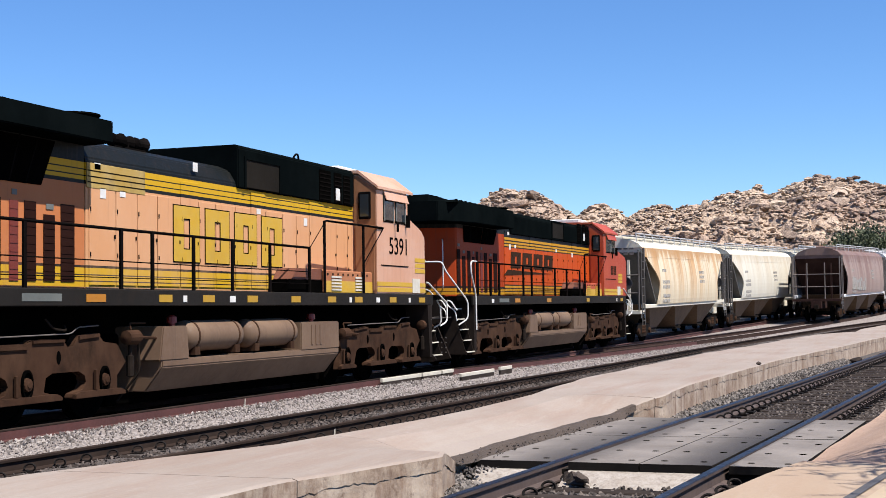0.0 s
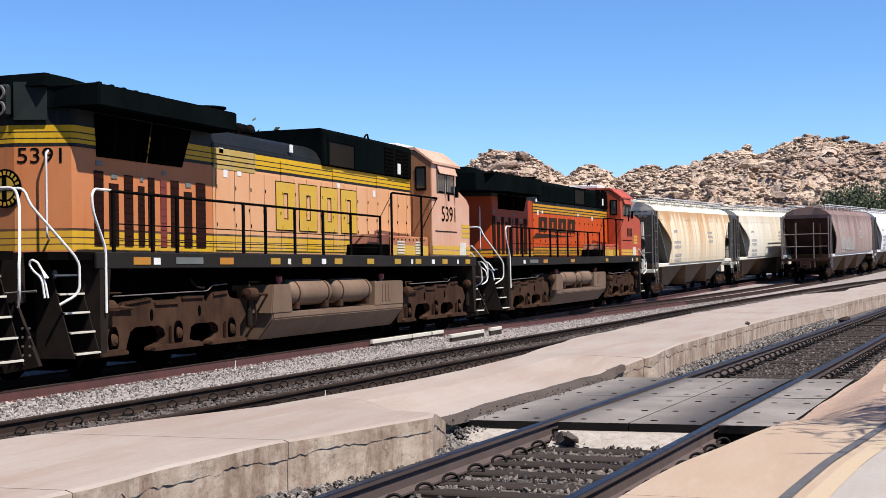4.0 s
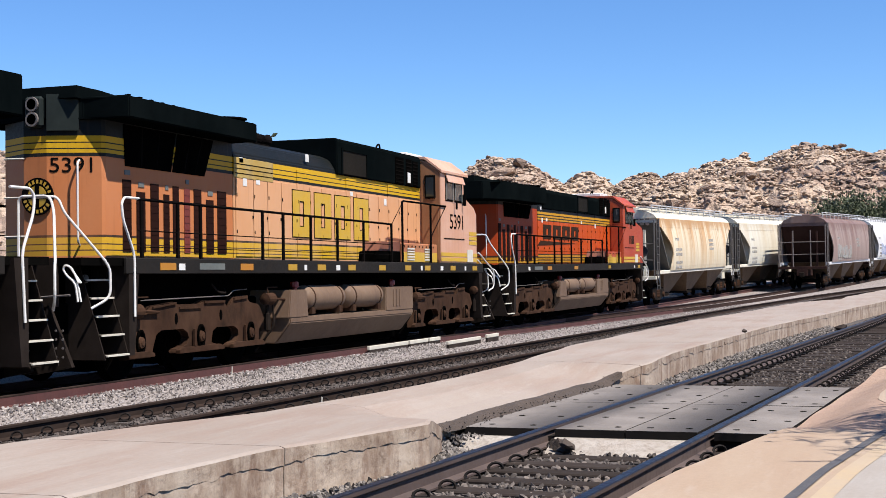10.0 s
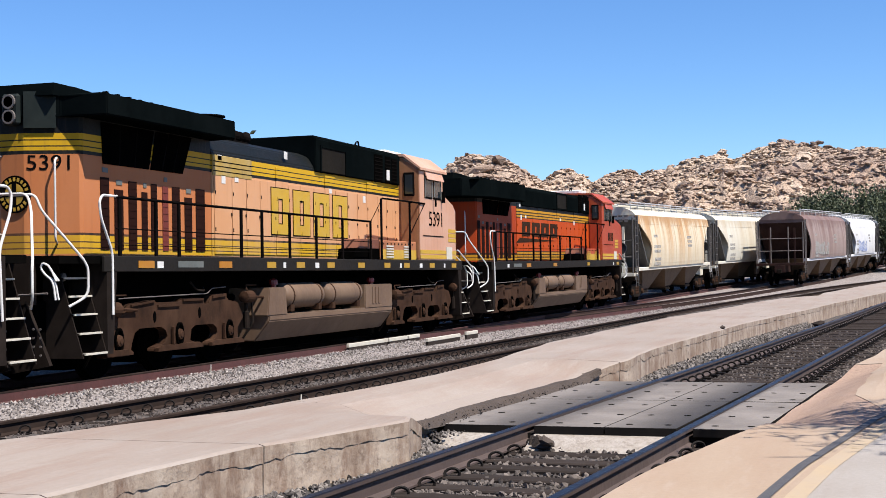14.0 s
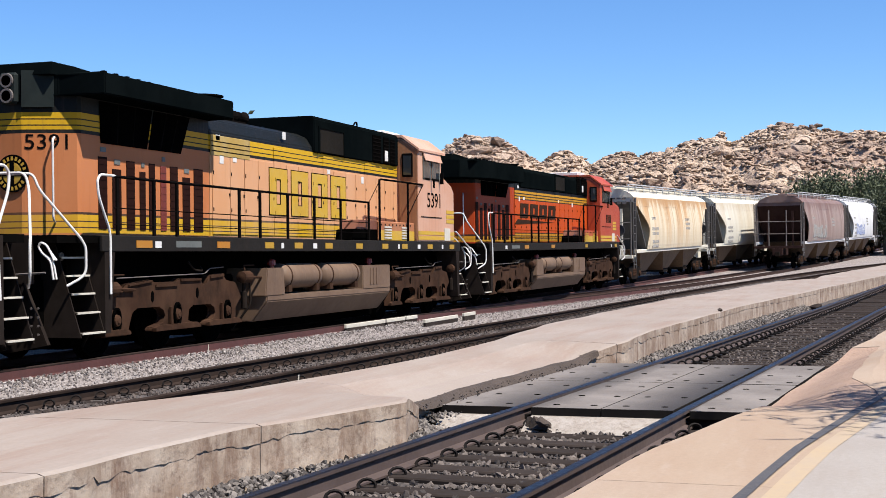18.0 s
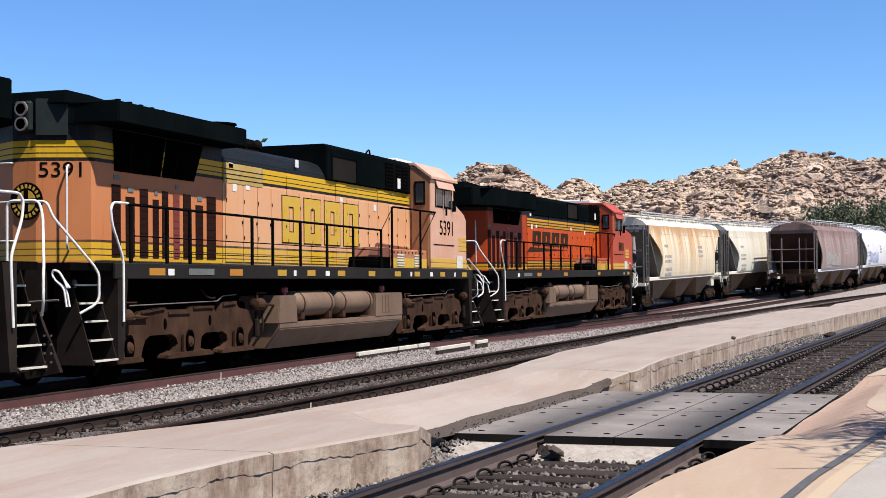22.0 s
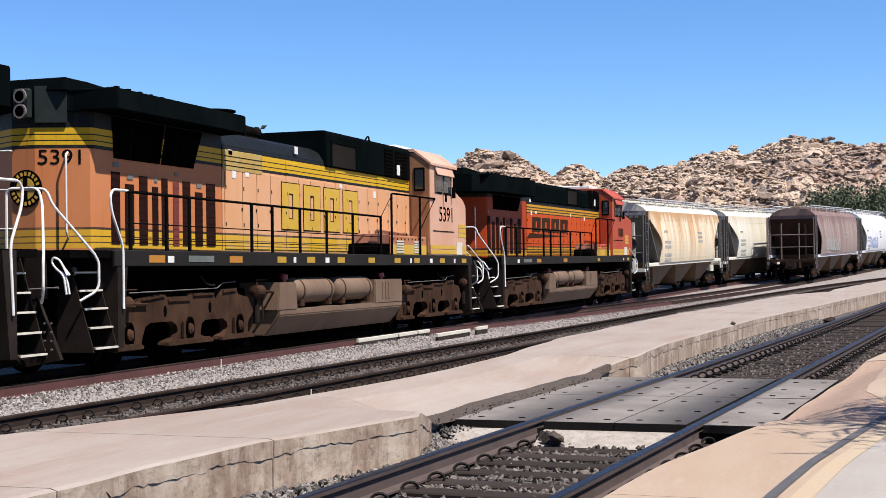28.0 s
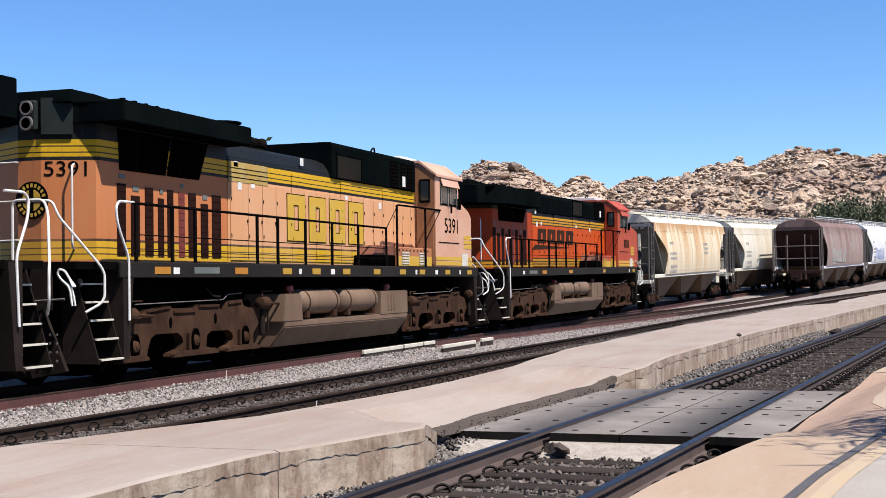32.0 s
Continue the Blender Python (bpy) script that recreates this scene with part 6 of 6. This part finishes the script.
def build_hopper(name, label, body, band, end_mat, roof_mat, marks=True, end_marks=True, end_rail=M_ENDRAIL, writing=None, sill=None, drawn=2.0):
    ca = thing(name, label, "hopper car", group="covered hopper cars")
    half = 7.95
    # on the brown car the lit gable and shaded end are two paint tones
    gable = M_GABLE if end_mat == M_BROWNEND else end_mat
    # curved side sheets and slightly sloped ends
    prof = [(-y, z) for y, z in SECTION] + [(y, z) for y, z in SECTION[::-1]]
    bm = bmesh.new()
    prism(bm, prof, -half + 2.15, half - 2.15, "x")
    part("body", bm, [body], ca)
    upper = SECTION[11:]
    for sx in (-1, 1):
        xs = sorted((sx * (half - 2.15), sx * half))
        for s in (-1, 1):
            # the side sheet follows the slope of the end: drawn in below the eave
            sh = bmesh.new()
            rows = []
            for y, z in SECTION:
                u = max(0.0, min(1.0, (4.0 - z) / 1.55))
                x1 = sx * (half - 0.06 - drawn * smooth(u) * (1.0 - 0.12 * smooth((2.3 - z) / 0.7)))
                rows.append([sh.verts.new((x, s * yy, z)) for x, yy in ((sx * (half - 2.16), y), (x1, y), (x1, y - 0.05), (sx * (half - 2.16), y - 0.05))])
            for p, q in zip(rows, rows[1:]):
                for k in range(4):
                    sh.faces.new((p[k], p[(k + 1) % 4], q[(k + 1) % 4], q[k]))
            sh.faces.new(rows[0])
            sh.faces.new(rows[-1])
            part("side_sheet", sh, body, ca)
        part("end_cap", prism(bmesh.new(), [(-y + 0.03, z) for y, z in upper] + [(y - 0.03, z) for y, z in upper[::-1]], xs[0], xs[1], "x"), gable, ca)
        # slope sheets are darkened in colour for the shade below the eave
        part("slope_sheet", prism(bmesh.new(), [(sx * (half - 0.08), 3.86), (sx * (half - 2.1), 1.6), (sx * (half - 2.0), 1.6), (sx * half - sx * 0.02, 3.84)], -1.40, 1.40, "y"), M_ENDSHADE if end_mat != M_BROWNEND else end_mat, ca, "sloping end sheet set inside the car end")
    # ends: dark sheets set between the corner posts
    rp = [(-y, z) for y, z in ROOF] + [(y, z) for y, z in ROOF[::-1]]
    part("roof", prism(bmesh.new(), rp, -half - 0.05, half + 0.05, "x"), roof_mat, ca)
    for s in (-1, 1):
        part("eave_band", prism(bmesh.new(), [(s * (y + 0.008), z) for y, z in SECTION[10:]] + [(s * (y - 0.02), z) for y, z in SECTION[10:][::-1]], -half, half, "x"), band, ca, "rust-stained band under the eave")
        ys = sorted((s * 1.30, s * 1.47))
        part("side_sill", box(bmesh.new(), -half - 0.1, half + 0.1, ys[0], ys[1], 1.44, 1.60, 0.015), sill or roof_mat, ca)
        for sx in (-1, 1):
            xs = sorted((sx * (half - 0.02), sx * (half + 0.06)))
            ep = bmesh.new()
            prism(ep, [(s * 1.44, 1.40), (s * 1.47, 4.0), (s * 1.40, 4.0), (s * 1.36, 1.40)], xs[0], xs[1], "x")
            part("corner_post", ep, end_rail, ca)
    for sx in (-1, 1):
        xe = sx * (half + 0.005)
        es = bmesh.new()
        prism(es, [(-y, z) for y, z in ROOF] + [(y, z) for y, z in ROOF[::-1]], min(xe, xe + sx * 0.03), max(xe, xe + sx * 0.03), "x")
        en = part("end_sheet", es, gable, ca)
        rb = bmesh.new()
        for y in (-0.75, 0.75):
            prism(rb, [(xe - sx * 0.1, 1.36), (xe + sx * 0.02, 1.36), (xe + sx * 0.02, 3.5), (xe - sx * 0.1, 3.5)], y - 0.05, y + 0.05, "y")
        tagged(part("stiffener", rb, end_mat, en), kind="stuff")
        # end platform and posts
        pf = bmesh.new()
        box(pf, min(sx * half, sx * 8.75), max(sx * half, sx * 8.75), -1.45, 1.45, 1.22, 1.36)
        box(pf, min(sx * 7.0, sx * 8.9), max(sx * 7.0, sx * 8.9), -0.3, 0.3, 0.8, 1.22)
        part("end_sill", pf, end_mat, ca)
        for y in (-1.38, -0.5, 0.55, 1.38):
            part("end_post", rod(bmesh.new(), [(sx * 8.68, y, 1.36), (sx * 8.62, y, 3.55 if abs(y) < 1 else 3.9)], 0.035, 6), end_rail, ca)
        cr = bmesh.new()
        for z in (2.1, 2.85):
            rod(cr, [(sx * 8.66, -1.4, z), (sx * 8.66, 1.4, z)], 0.026, 6)
        part("end_rail", cr, end_rail, ca)
        for s in (-1, 1):
            ladder(ca, sx * (half + 0.35), s * 1.47, 0.75, 3.95, end_rail, 0.44, "x", 9)
            bo = bmesh.new()
            rod(bo, [(sx * (half + 0.1), s * 1.44, 1.5), (sx * (half + 0.1), s * 1.44, 1.05)], 0.03, 6)
            rod(bo, [(sx * (half + 0.55), s * 1.44, 1.3), (sx * (half + 0.55), s * 1.44, 1.05)], 0.03, 6)
            tagged(part("stirrup", bo, M_WHITE, ca), kind="stuff")
        cp = bmesh.new()
        box(cp, min(sx * 8.6, sx * 9.0), max(sx * 8.6, sx * 9.0), -0.14, 0.14, 0.74, 1.02, 0.03)
        part("coupler", cp, M_DARKDUST, ca)
        if end_marks:
            br = bmesh.new()
            lathe(br, [(0, 0.28), (0.05, 0.28), (0.051, 0.24), (0.0, 0.24)], 16, "x", (sx * 8.62, -0.8, 2.5))
            part("brake_wheel", br, end_rail, ca)
        hs = rod(bmesh.new(), [(sx * 8.8, 0.35, 1.0), (sx * 8.95, 0.42, 0.65), (sx * 9.04, 0.40, 0.55)], 0.03, 6)
        part("air_hose", hs, M_INK, ca)
    # discharge bays
    for xc in (-4.6, 0.0, 4.6):
        bm = bmesh.new()
        a, b = 2.25, 0.42
        top = [bm.verts.new((xc + u * a, v * 1.34, 1.60)) for u, v in ((-1, -1), (1, -1), (1, 1), (-1, 1))]
        mid = [bm.verts.new((xc + u * b, v * 0.85, 0.42)) for u, v in ((-1, -1), (1, -1), (1, 1), (-1, 1))]
        bm.faces.new(top)
        bm.faces.new(mid[::-1])
        for i in range(4):
            bm.faces.new((top[i], mid[i], mid[(i + 1) % 4], top[(i + 1) % 4]))
        by = part("bay", bm, M_BAYS, ca, "sloping discharge bay")
        part("gate", B(xc - 0.5, xc + 0.5, -0.9, 0.9, 0.34, 0.43), M_DARKDUST, by)
        rbm = bmesh.new()
        for s in (-1, 1):
            rod(rbm, [(xc - 0.42, s * 0.88, 0.5), (xc + 0.42, s * 0.88, 0.5)], 0.04, 6)
        tagged(part("pipe", rbm, M_DARKDUST, by), kind="stuff")
    # roof walk with supports and hatches
    rw = bmesh.new()
    for y0, y1 in ((-0.95, -0.55), (0.55, 0.95)):
        box(rw, -8.2, 8.2, y0, y1, 4.52, 4.56)
    part("roof_walk", rw, M_GALV, ca, "galvanised roof walkway grating")
    rr = bmesh.new()
    for s in (-1, 1):
        rod(rr, [(-8.1, s * 1.12, 4.62), (8.1, s * 1.12, 4.62)], 0.028, 6)
        for k in range(13):
            x = -8.0 + k * 16.0 / 12
            rod(rr, [(x, s * 1.15, 4.27), (x, s * 1.12, 4.62)], 0.022, 5)
            rod(rr, [(x, s * 1.12, 4.5), (x, s * 0.6, 4.53)], 0.02, 5)
    part("roof_rail", rr, M_GALV, ca)
    for k in range(4):
        part("hatch", B(-7.0 + k * 3.6, -3.8 + k * 3.6, -0.3, 0.3, 4.46, 4.58, bev=0.03), roof_mat, ca)
    if marks:
        wb = bmesh.new()
        for x0, z0, w, n in ((-5.3, 3.05, 0.95, 1), (-5.4, 2.55, 1.5, 2), (-5.3, 1.95, 1.3, 2), (1.9, 3.0, 1.2, 3)):
            for q in range(n):
                for k in range(int(w / 0.26)):
                    zz = z0 - q * 0.22
                    yy = belly(zz) + 0.004
                    box(wb, x0 + k * 0.26, x0 + k * 0.26 + 0.19, -yy - 0.005, -yy + 0.04, zz - 0.07, zz + 0.07)
        tagged(part("lettering_bar", wb, M_GREYBAR, ca, "faded grey reporting marks, unreadable"), kind="stuff")
        eb = bmesh.new()
        for q in range(2):
            for k in range(5):
                box(eb, -half - 0.045, -half - 0.03, -1.0 + k * 0.26, -0.82 + k * 0.26, 3.95 - q * 0.24, 4.08 - q * 0.24)
        if end_marks:
            tagged(part("lettering_bar", eb, M_POST, ca, "small marks on the car end"), kind="stuff")
    if writing:
        gb = bmesh.new()
        rnd = random.Random(5)
        for k in range(7):
            x, z, w, h = writing[1] + k * 0.74 + rnd.uniform(-0.1, 0.1), writing[2] + rnd.uniform(0, 0.12), rnd.uniform(0.6, 0.85), rnd.uniform(0.62, 0.85)
            y = -belly(z + h * 0.5)
            for u0, u1, v0, v1 in ((0, 0.3, 0, 1), (0.3, 0.8, 0, 0.28), (0.62, 1.0, 0.12, 0.9), (0.2, 0.72, 0.7, 1.0)):
                prism(gb, [(x + w * u0, z + h * v0), (x + w * u1, z + h * v0 + 0.04), (x + w * u1 + 0.07, z + h * v1), (x + w * u0 + 0.07, z + h * v1 - 0.04)], y - 0.006, y + 0.03, "y")
        tagged(part("spray_bar", gb, writing[0], ca, "faded spray-painted patches, unreadable"), kind="stuff")
    for x in (-6.9, 6.9):
        freight_truck(ca, x)
    return ca


hop_1 = build_hopper("hopper_car", "cream-white hopper car with heavy orange rust streaks", M_RUSTHOP, M_RUSTHOP, M_CREAM, M_CREAM)
hop_2 = build_hopper("hopper_car", "cream hopper car with light rust along the eave", M_CREAMHOP, M_CREAMHOP, M_CREAM, M_CREAM)
hop_3 = copy_thing(hop_2, pose(0, 0, 0))
hop_b = build_hopper("hopper_car", "dark brown hopper car with faded sides, parked", M_BROWN, M_BROWN, M_BROWNEND, M_BROWN, end_marks=False, end_rail=M_POST, sill=M_PALE, drawn=0.9, writing=(M_TEAL, -5.5, 1.75))
hop_w = build_hopper("hopper_car", "pale white hopper car with blue spray paint, parked", M_PALE, M_PALE, M_PALE, M_PALE, writing=(M_BLUE, -4.5, 1.75))
hop_g = copy_thing(hop_w, pose(0, 0, 0))


def car_pose(fn, s, half, flip=False):
    """Pose of a car whose middle is near x = s, with both trucks on the track."""
    a = Vector((s - half, fn(s - half), grade(s - half)))
    b = Vector((s + half, fn(s + half), grade(s + half)))
    d = b - a
    c = (a + b) / 2
    h = math.degrees(math.atan2(d.y, d.x))
    p = math.degrees(math.asin(d.z / d.length))
    if flip:
        return pose(*c, 0, p, h + 180)
    return pose(*c, 0, -p, h)


L1_X = -8.95
TRAIN = [(loco_0, L1_X - 21.6, 6.5, True), (loco_1, L1_X, 6.5, False), (loco_2, L1_X + 21.9, 6.5, False),
         (hop_1, L1_X + 22.3 + 11.15 + HOP_HALF, 6.9, False), (hop_2, L1_X + 22.3 + 11.15 + 3 * HOP_HALF, 6.9, False), (hop_3, L1_X + 22.3 + 11.15 + 5 * HOP_HALF, 6.9, False)]
for ob, s in ((hop_b, 56.9), (hop_w, 75.0), (hop_g, 93.1)):
    ob.matrix_basis = car_pose(line_brown, s, 6.9)


# ---- what moves: the train rolls to a stop ----
ROLL = [(0.0, -5.25), (0.25, -4.87), (0.5, -4.50), (0.75, -4.15), (1.0, -3.81), (1.5, -3.19), (2.0, -2.66),
        (2.5, -2.15), (3.0, -1.68), (3.5, -1.26), (4.0, -0.89), (4.5, -0.56), (5.0, -0.27), (5.5, -0.05), (6.0, 0.00), (32.0, 0.00)]


def motions():
    for ob, s, half, flip in TRAIN:
        walk(ob, [(t, car_pose(line_a, s + d, half, flip)) for t, d in ROLL])
        for w in [c for c in ob.children if c.name.startswith("wheelset")]:
            at = w.matrix_basis.translation.copy()
            sg = -1 if flip else 1
            walk(w, [(t, pose(*at, 0, math.degrees(sg * d / at.z), 0)) for t, d in ROLL])


# ---- hills, trees ----
SITE = (-36.7, -13.1)
# skyline of the rocky ridge: bearing in degrees, rise per metre of distance
RIDGE = ((-34, 0.075), (-20, 0.083), (-10, 0.088), (0, 0.0880), (2.2, 0.0920), (3.6, 0.0944), (4.75, 0.0932), (5.4, 0.0872), (6.0, 0.0826), (6.3, 0.0812), (6.42, 0.0896),
         (7.25, 0.0880), (8.0, 0.0850), (8.3, 0.0810), (9.2, 0.0796), (10.1, 0.0774), (10.3, 0.0796), (10.9, 0.0780), (11.9, 0.0720), (12.65, 0.0788), (13.4, 0.0768),
         (14.0, 0.0730), (14.6, 0.0798), (15.4, 0.0882), (16.2, 0.0944), (17.4, 0.0922), (18.2, 0.0820), (19.5, 0.072), (22, 0.086), (25.5, 0.101), (37, 0.098), (54, 0.08), (64, 0.06))


def ridge(phi):
    return along(RIDGE, phi)


def hill_z(phi, r):
    u = (r - 125) / 125
    rise = smooth(u) if u < 1 else 1.0 - 0.15 * (u - 1)
    a = radians(phi)
    x, y = SITE[0] + r * math.cos(a), SITE[1] + r * math.sin(a)
    z = ridge(phi) * 250 * rise
    if u > 0:
        q = min(1.0, u * 3)
        z += q * (1.2 * noise.noise((x * 0.045, y * 0.045, 3)) + 0.9 * noise.noise((x * 0.13, y * 0.13, 5)))
        d, _ = noise.voronoi((x * 0.16, y * 0.16, 0.0))
        z += q * (1.2 * min(1.0, (d[1] - d[0]) * 2.2) - 0.6)
        d, _ = noise.voronoi((x * 0.42, y * 0.42, 4.0))
        z += q * (0.8 * min(1.0, (d[1] - d[0]) * 2.5) - 0.4)
    return x, y, z - 0.9


def build_hills():
    verts, faces = [], []
    phis = [-34 + 0.16 * i for i in range(610)]
    rs = [118 + 2.2 * j for j in range(84)]
    for p in phis:
        for r in rs:
            verts.append(hill_z(p, r))
    k = len(rs)
    for i in range(len(phis) - 1):
        for j in range(k - 1):
            faces.append((i * k + j, i * k + j + 1, (i + 1) * k + j + 1, (i + 1) * k + j))
    ob = from_lists("hill", verts, faces, M_ROCK)
    tagged(ob, "rocky tan granite hills behind the railway", "hill", kind="structure")
    rnd = random.Random(11)
    hulls = []
    for q in range(14):
        bm = bmesh.new()
        for i in range(22):
            v = Vector((rnd.gauss(0, 1), rnd.gauss(0, 1), rnd.gauss(0, 1))).normalized() * rnd.uniform(0.92, 1.03)
            bm.verts.new((v.x * 1.15, v.y, v.z * 0.8))
        g = bmesh.ops.convex_hull(bm, input=bm.verts[:])
        bmesh.ops.delete(bm, geom=[v for v in bm.verts if not v.link_faces], context='VERTS')
        bmesh.ops.recalc_face_normals(bm, faces=bm.faces[:])
        bm.verts.index_update()
        hulls.append(([v.co.copy() for v in bm.verts], [[v.index for v in f.verts] for f in bm.faces]))
        bm.free()
    verts, faces = [], []
    for i in range(44000):
        phi = rnd.uniform(-6, 20) if i % 22 else rnd.uniform(20, 45)
        r = 250 - 118 * (rnd.random() ** 1.9)
        x, y, z = hill_z(phi, r)
        s = rnd.choice((0.16, 0.19, 0.22, 0.26, 0.30, 0.36, 0.46)) * rnd.uniform(0.7, 1.3)
        sink = 0.0
        if i % 60 == 0:
            s, sink = rnd.uniform(0.9, 2.0), 0.45
        elif i % 11 == 0:
            s *= 1.7
        vs, fs = hulls[i % len(hulls)]
        m = Matrix.LocRotScale((x, y, z + (0.05 - sink) * s), Euler((rnd.gauss(0.08, 0.16), rnd.gauss(0.0, 0.16), rnd.gauss(0.4, 0.6))), (s * rnd.uniform(1.1, 2.1), s * rnd.uniform(0.8, 1.2), s * rnd.uniform(0.5, 0.85)))
        b = len(verts)
        verts += [m @ v for v in vs]
        faces += [[b + k for k in f] for f in fs]
    ob = from_lists("boulders", verts, faces, M_ROCK)
    tagged(ob, "jumbled tan and brown granite boulders covering the hills", "boulders", kind="stuff")


build_hills()


def build_tree(x, y, z, height, spread, seed, label, leaves=2600, leaf=0.16, wide=0.5):
    rnd = random.Random(seed)
    tr = thing("tree", label, "tree")
    tr.location = (x, y, z)
    bm = bmesh.new()
    th = height * 0.34
    rod(bm, [(0, 0, -0.3), (0.05, 0, th * 0.5), (0.0, 0.08, th)], 0.10 + height * 0.012, 9)
    tips = []
    for i in range(9):
        a, e = rnd.uniform(0, 6.3), rnd.uniform(0.35, 1.2)
        L = spread * rnd.uniform(0.55, 1.0)
        p1 = Vector((math.cos(a) * L * 0.45 * math.cos(e), math.sin(a) * L * 0.45 * math.cos(e), th * 0.8 + L * 0.5 * math.sin(e)))
        p2 = Vector((math.cos(a) * L * math.cos(e), math.sin(a) * L * math.cos(e), th + (height - th) * rnd.uniform(0.25, 0.85)))
        rod(bm, [(0, 0, th * 0.75), p1, p2], 0.04 + height * 0.003, 6)
        tips += [p1, p2, (p1 + p2) / 2, p2 + Vector((0, 0, 0.4))]
    part("trunk", bm, M_BARK, tr)
    verts, faces = [], []
    for i in range(leaves):
        t = tips[rnd.randrange(len(tips))]
        c = t + Vector((rnd.gauss(0, 1), rnd.gauss(0, 1), rnd.gauss(0, 0.75))) * spread * 0.26
        if c.z < th * 0.45:
            c.z = th * 0.45 + rnd.random() * 0.5
        q = Euler((rnd.uniform(0, 6.3), rnd.uniform(0, 6.3), rnd.uniform(0, 6.3))).to_matrix()
        s = leaf * rnd.uniform(0.6, 1.4)
        b = len(verts)
        verts += [c + q @ Vector(v) * s for v in ((-1, 0, 0), (0, -wide, 0.1), (1, 0, 0), (0, wide, 0.1))]
        faces.append((b, b + 1, b + 2, b + 3))
    ob = from_lists("crown", verts, faces, M_LEAF, tr)
    return tr


def at_bearing(phi, r):
    return SITE[0] + r * math.cos(radians(phi)), SITE[1] + r * math.sin(radians(phi))


for i, (phi, r, h, sp) in enumerate(((2.6, 128, 6.0, 2.3), (1.8, 132, 6.9, 2.6), (1.0, 127, 6.2, 2.5), (0.1, 124, 6.6, 2.8), (-0.8, 128, 7.0, 3.0), (-2.2, 124, 7.0, 3.2))):
    x, y = at_bearing(phi, r)
    build_tree(x, y, grade(x) - 0.2, h * 1.1, sp * 1.1, 20 + i, "leafy olive-green tree below the rocky hills", 6500, 0.15)
for i, (phi, r) in enumerate(((6.9, 150), (7.4, 158), (8.7, 150), (5.2, 140))):
    x, y, z = hill_z(phi, r)
    build_tree(x, y, z - 0.3, 2.4, 1.5, 40 + i, "low green desert shrub among the rocks", 700, 0.2)
x, y = at_bearing(26.1, 95)
build_tree(x, y, 0.0, 11.6, 3.0, 60, "tall grey-green tree behind the train", 2600, 0.22)
# a tree behind the camera's platform, whose shade falls across the painted line
build_tree(-26.8, -16.40, 0.40, 5.6, 2.0, 77, "thin-leaved shade tree on the near platform", 5200, 0.17, 0.11)


# loose lumps left on the platform and beside the near rail, and thin stakes in the ballast
def lump(x, y, z, r, flat, seed, label, mat):
    rnd = random.Random(seed)
    bm = bmesh.new()
    for i in range(18):
        v = Vector((rnd.gauss(0, 1), rnd.gauss(0, 1), rnd.gauss(0, 1))).normalized() * rnd.uniform(0.8, 1.1)
        bm.verts.new((v.x * r * 1.5, v.y * r, v.z * r * flat))
    bmesh.ops.convex_hull(bm, input=bm.verts[:])
    bmesh.ops.delete(bm, geom=[v for v in bm.verts if not v.link_faces], context='VERTS')
    low = min(v.co.z for v in bm.verts)
    bmesh.ops.translate(bm, vec=(0, 0, -low), verts=bm.verts[:])
    ob = tagged(link("stone", bm, mat), label, "stone")
    ob.location = (x, y, z)


lump(-9.4, edge_front(-9.4) + 0.03, plat_z(-9.4, 0.03) - 0.012, 0.055, 0.8, 1, "small dark stone on the platform edge", M_TARMAC)
lump(1.83, -11.20, grade(1.83) + 0.0, 0.20, 0.5, 2, "dark brown lump of earth beside the rail", M_TIE)
lump(2.25, -11.25, grade(2.25) + 0.0, 0.12, 0.6, 3, "dark brown lump of earth beside the rail", M_TIE)
for x, y, h in ((-19.5, -5.36, 0.16), (-14.92, -1.55, 0.24)):
    st = tagged(link("stake", rod(bmesh.new(), [(0, 0, -0.05), (0.01, 0, h)], 0.009, 6), M_CREAMW), "thin white marker stake standing in the ballast", "stake")
    st.location = (x, y, -0.172)


motions()
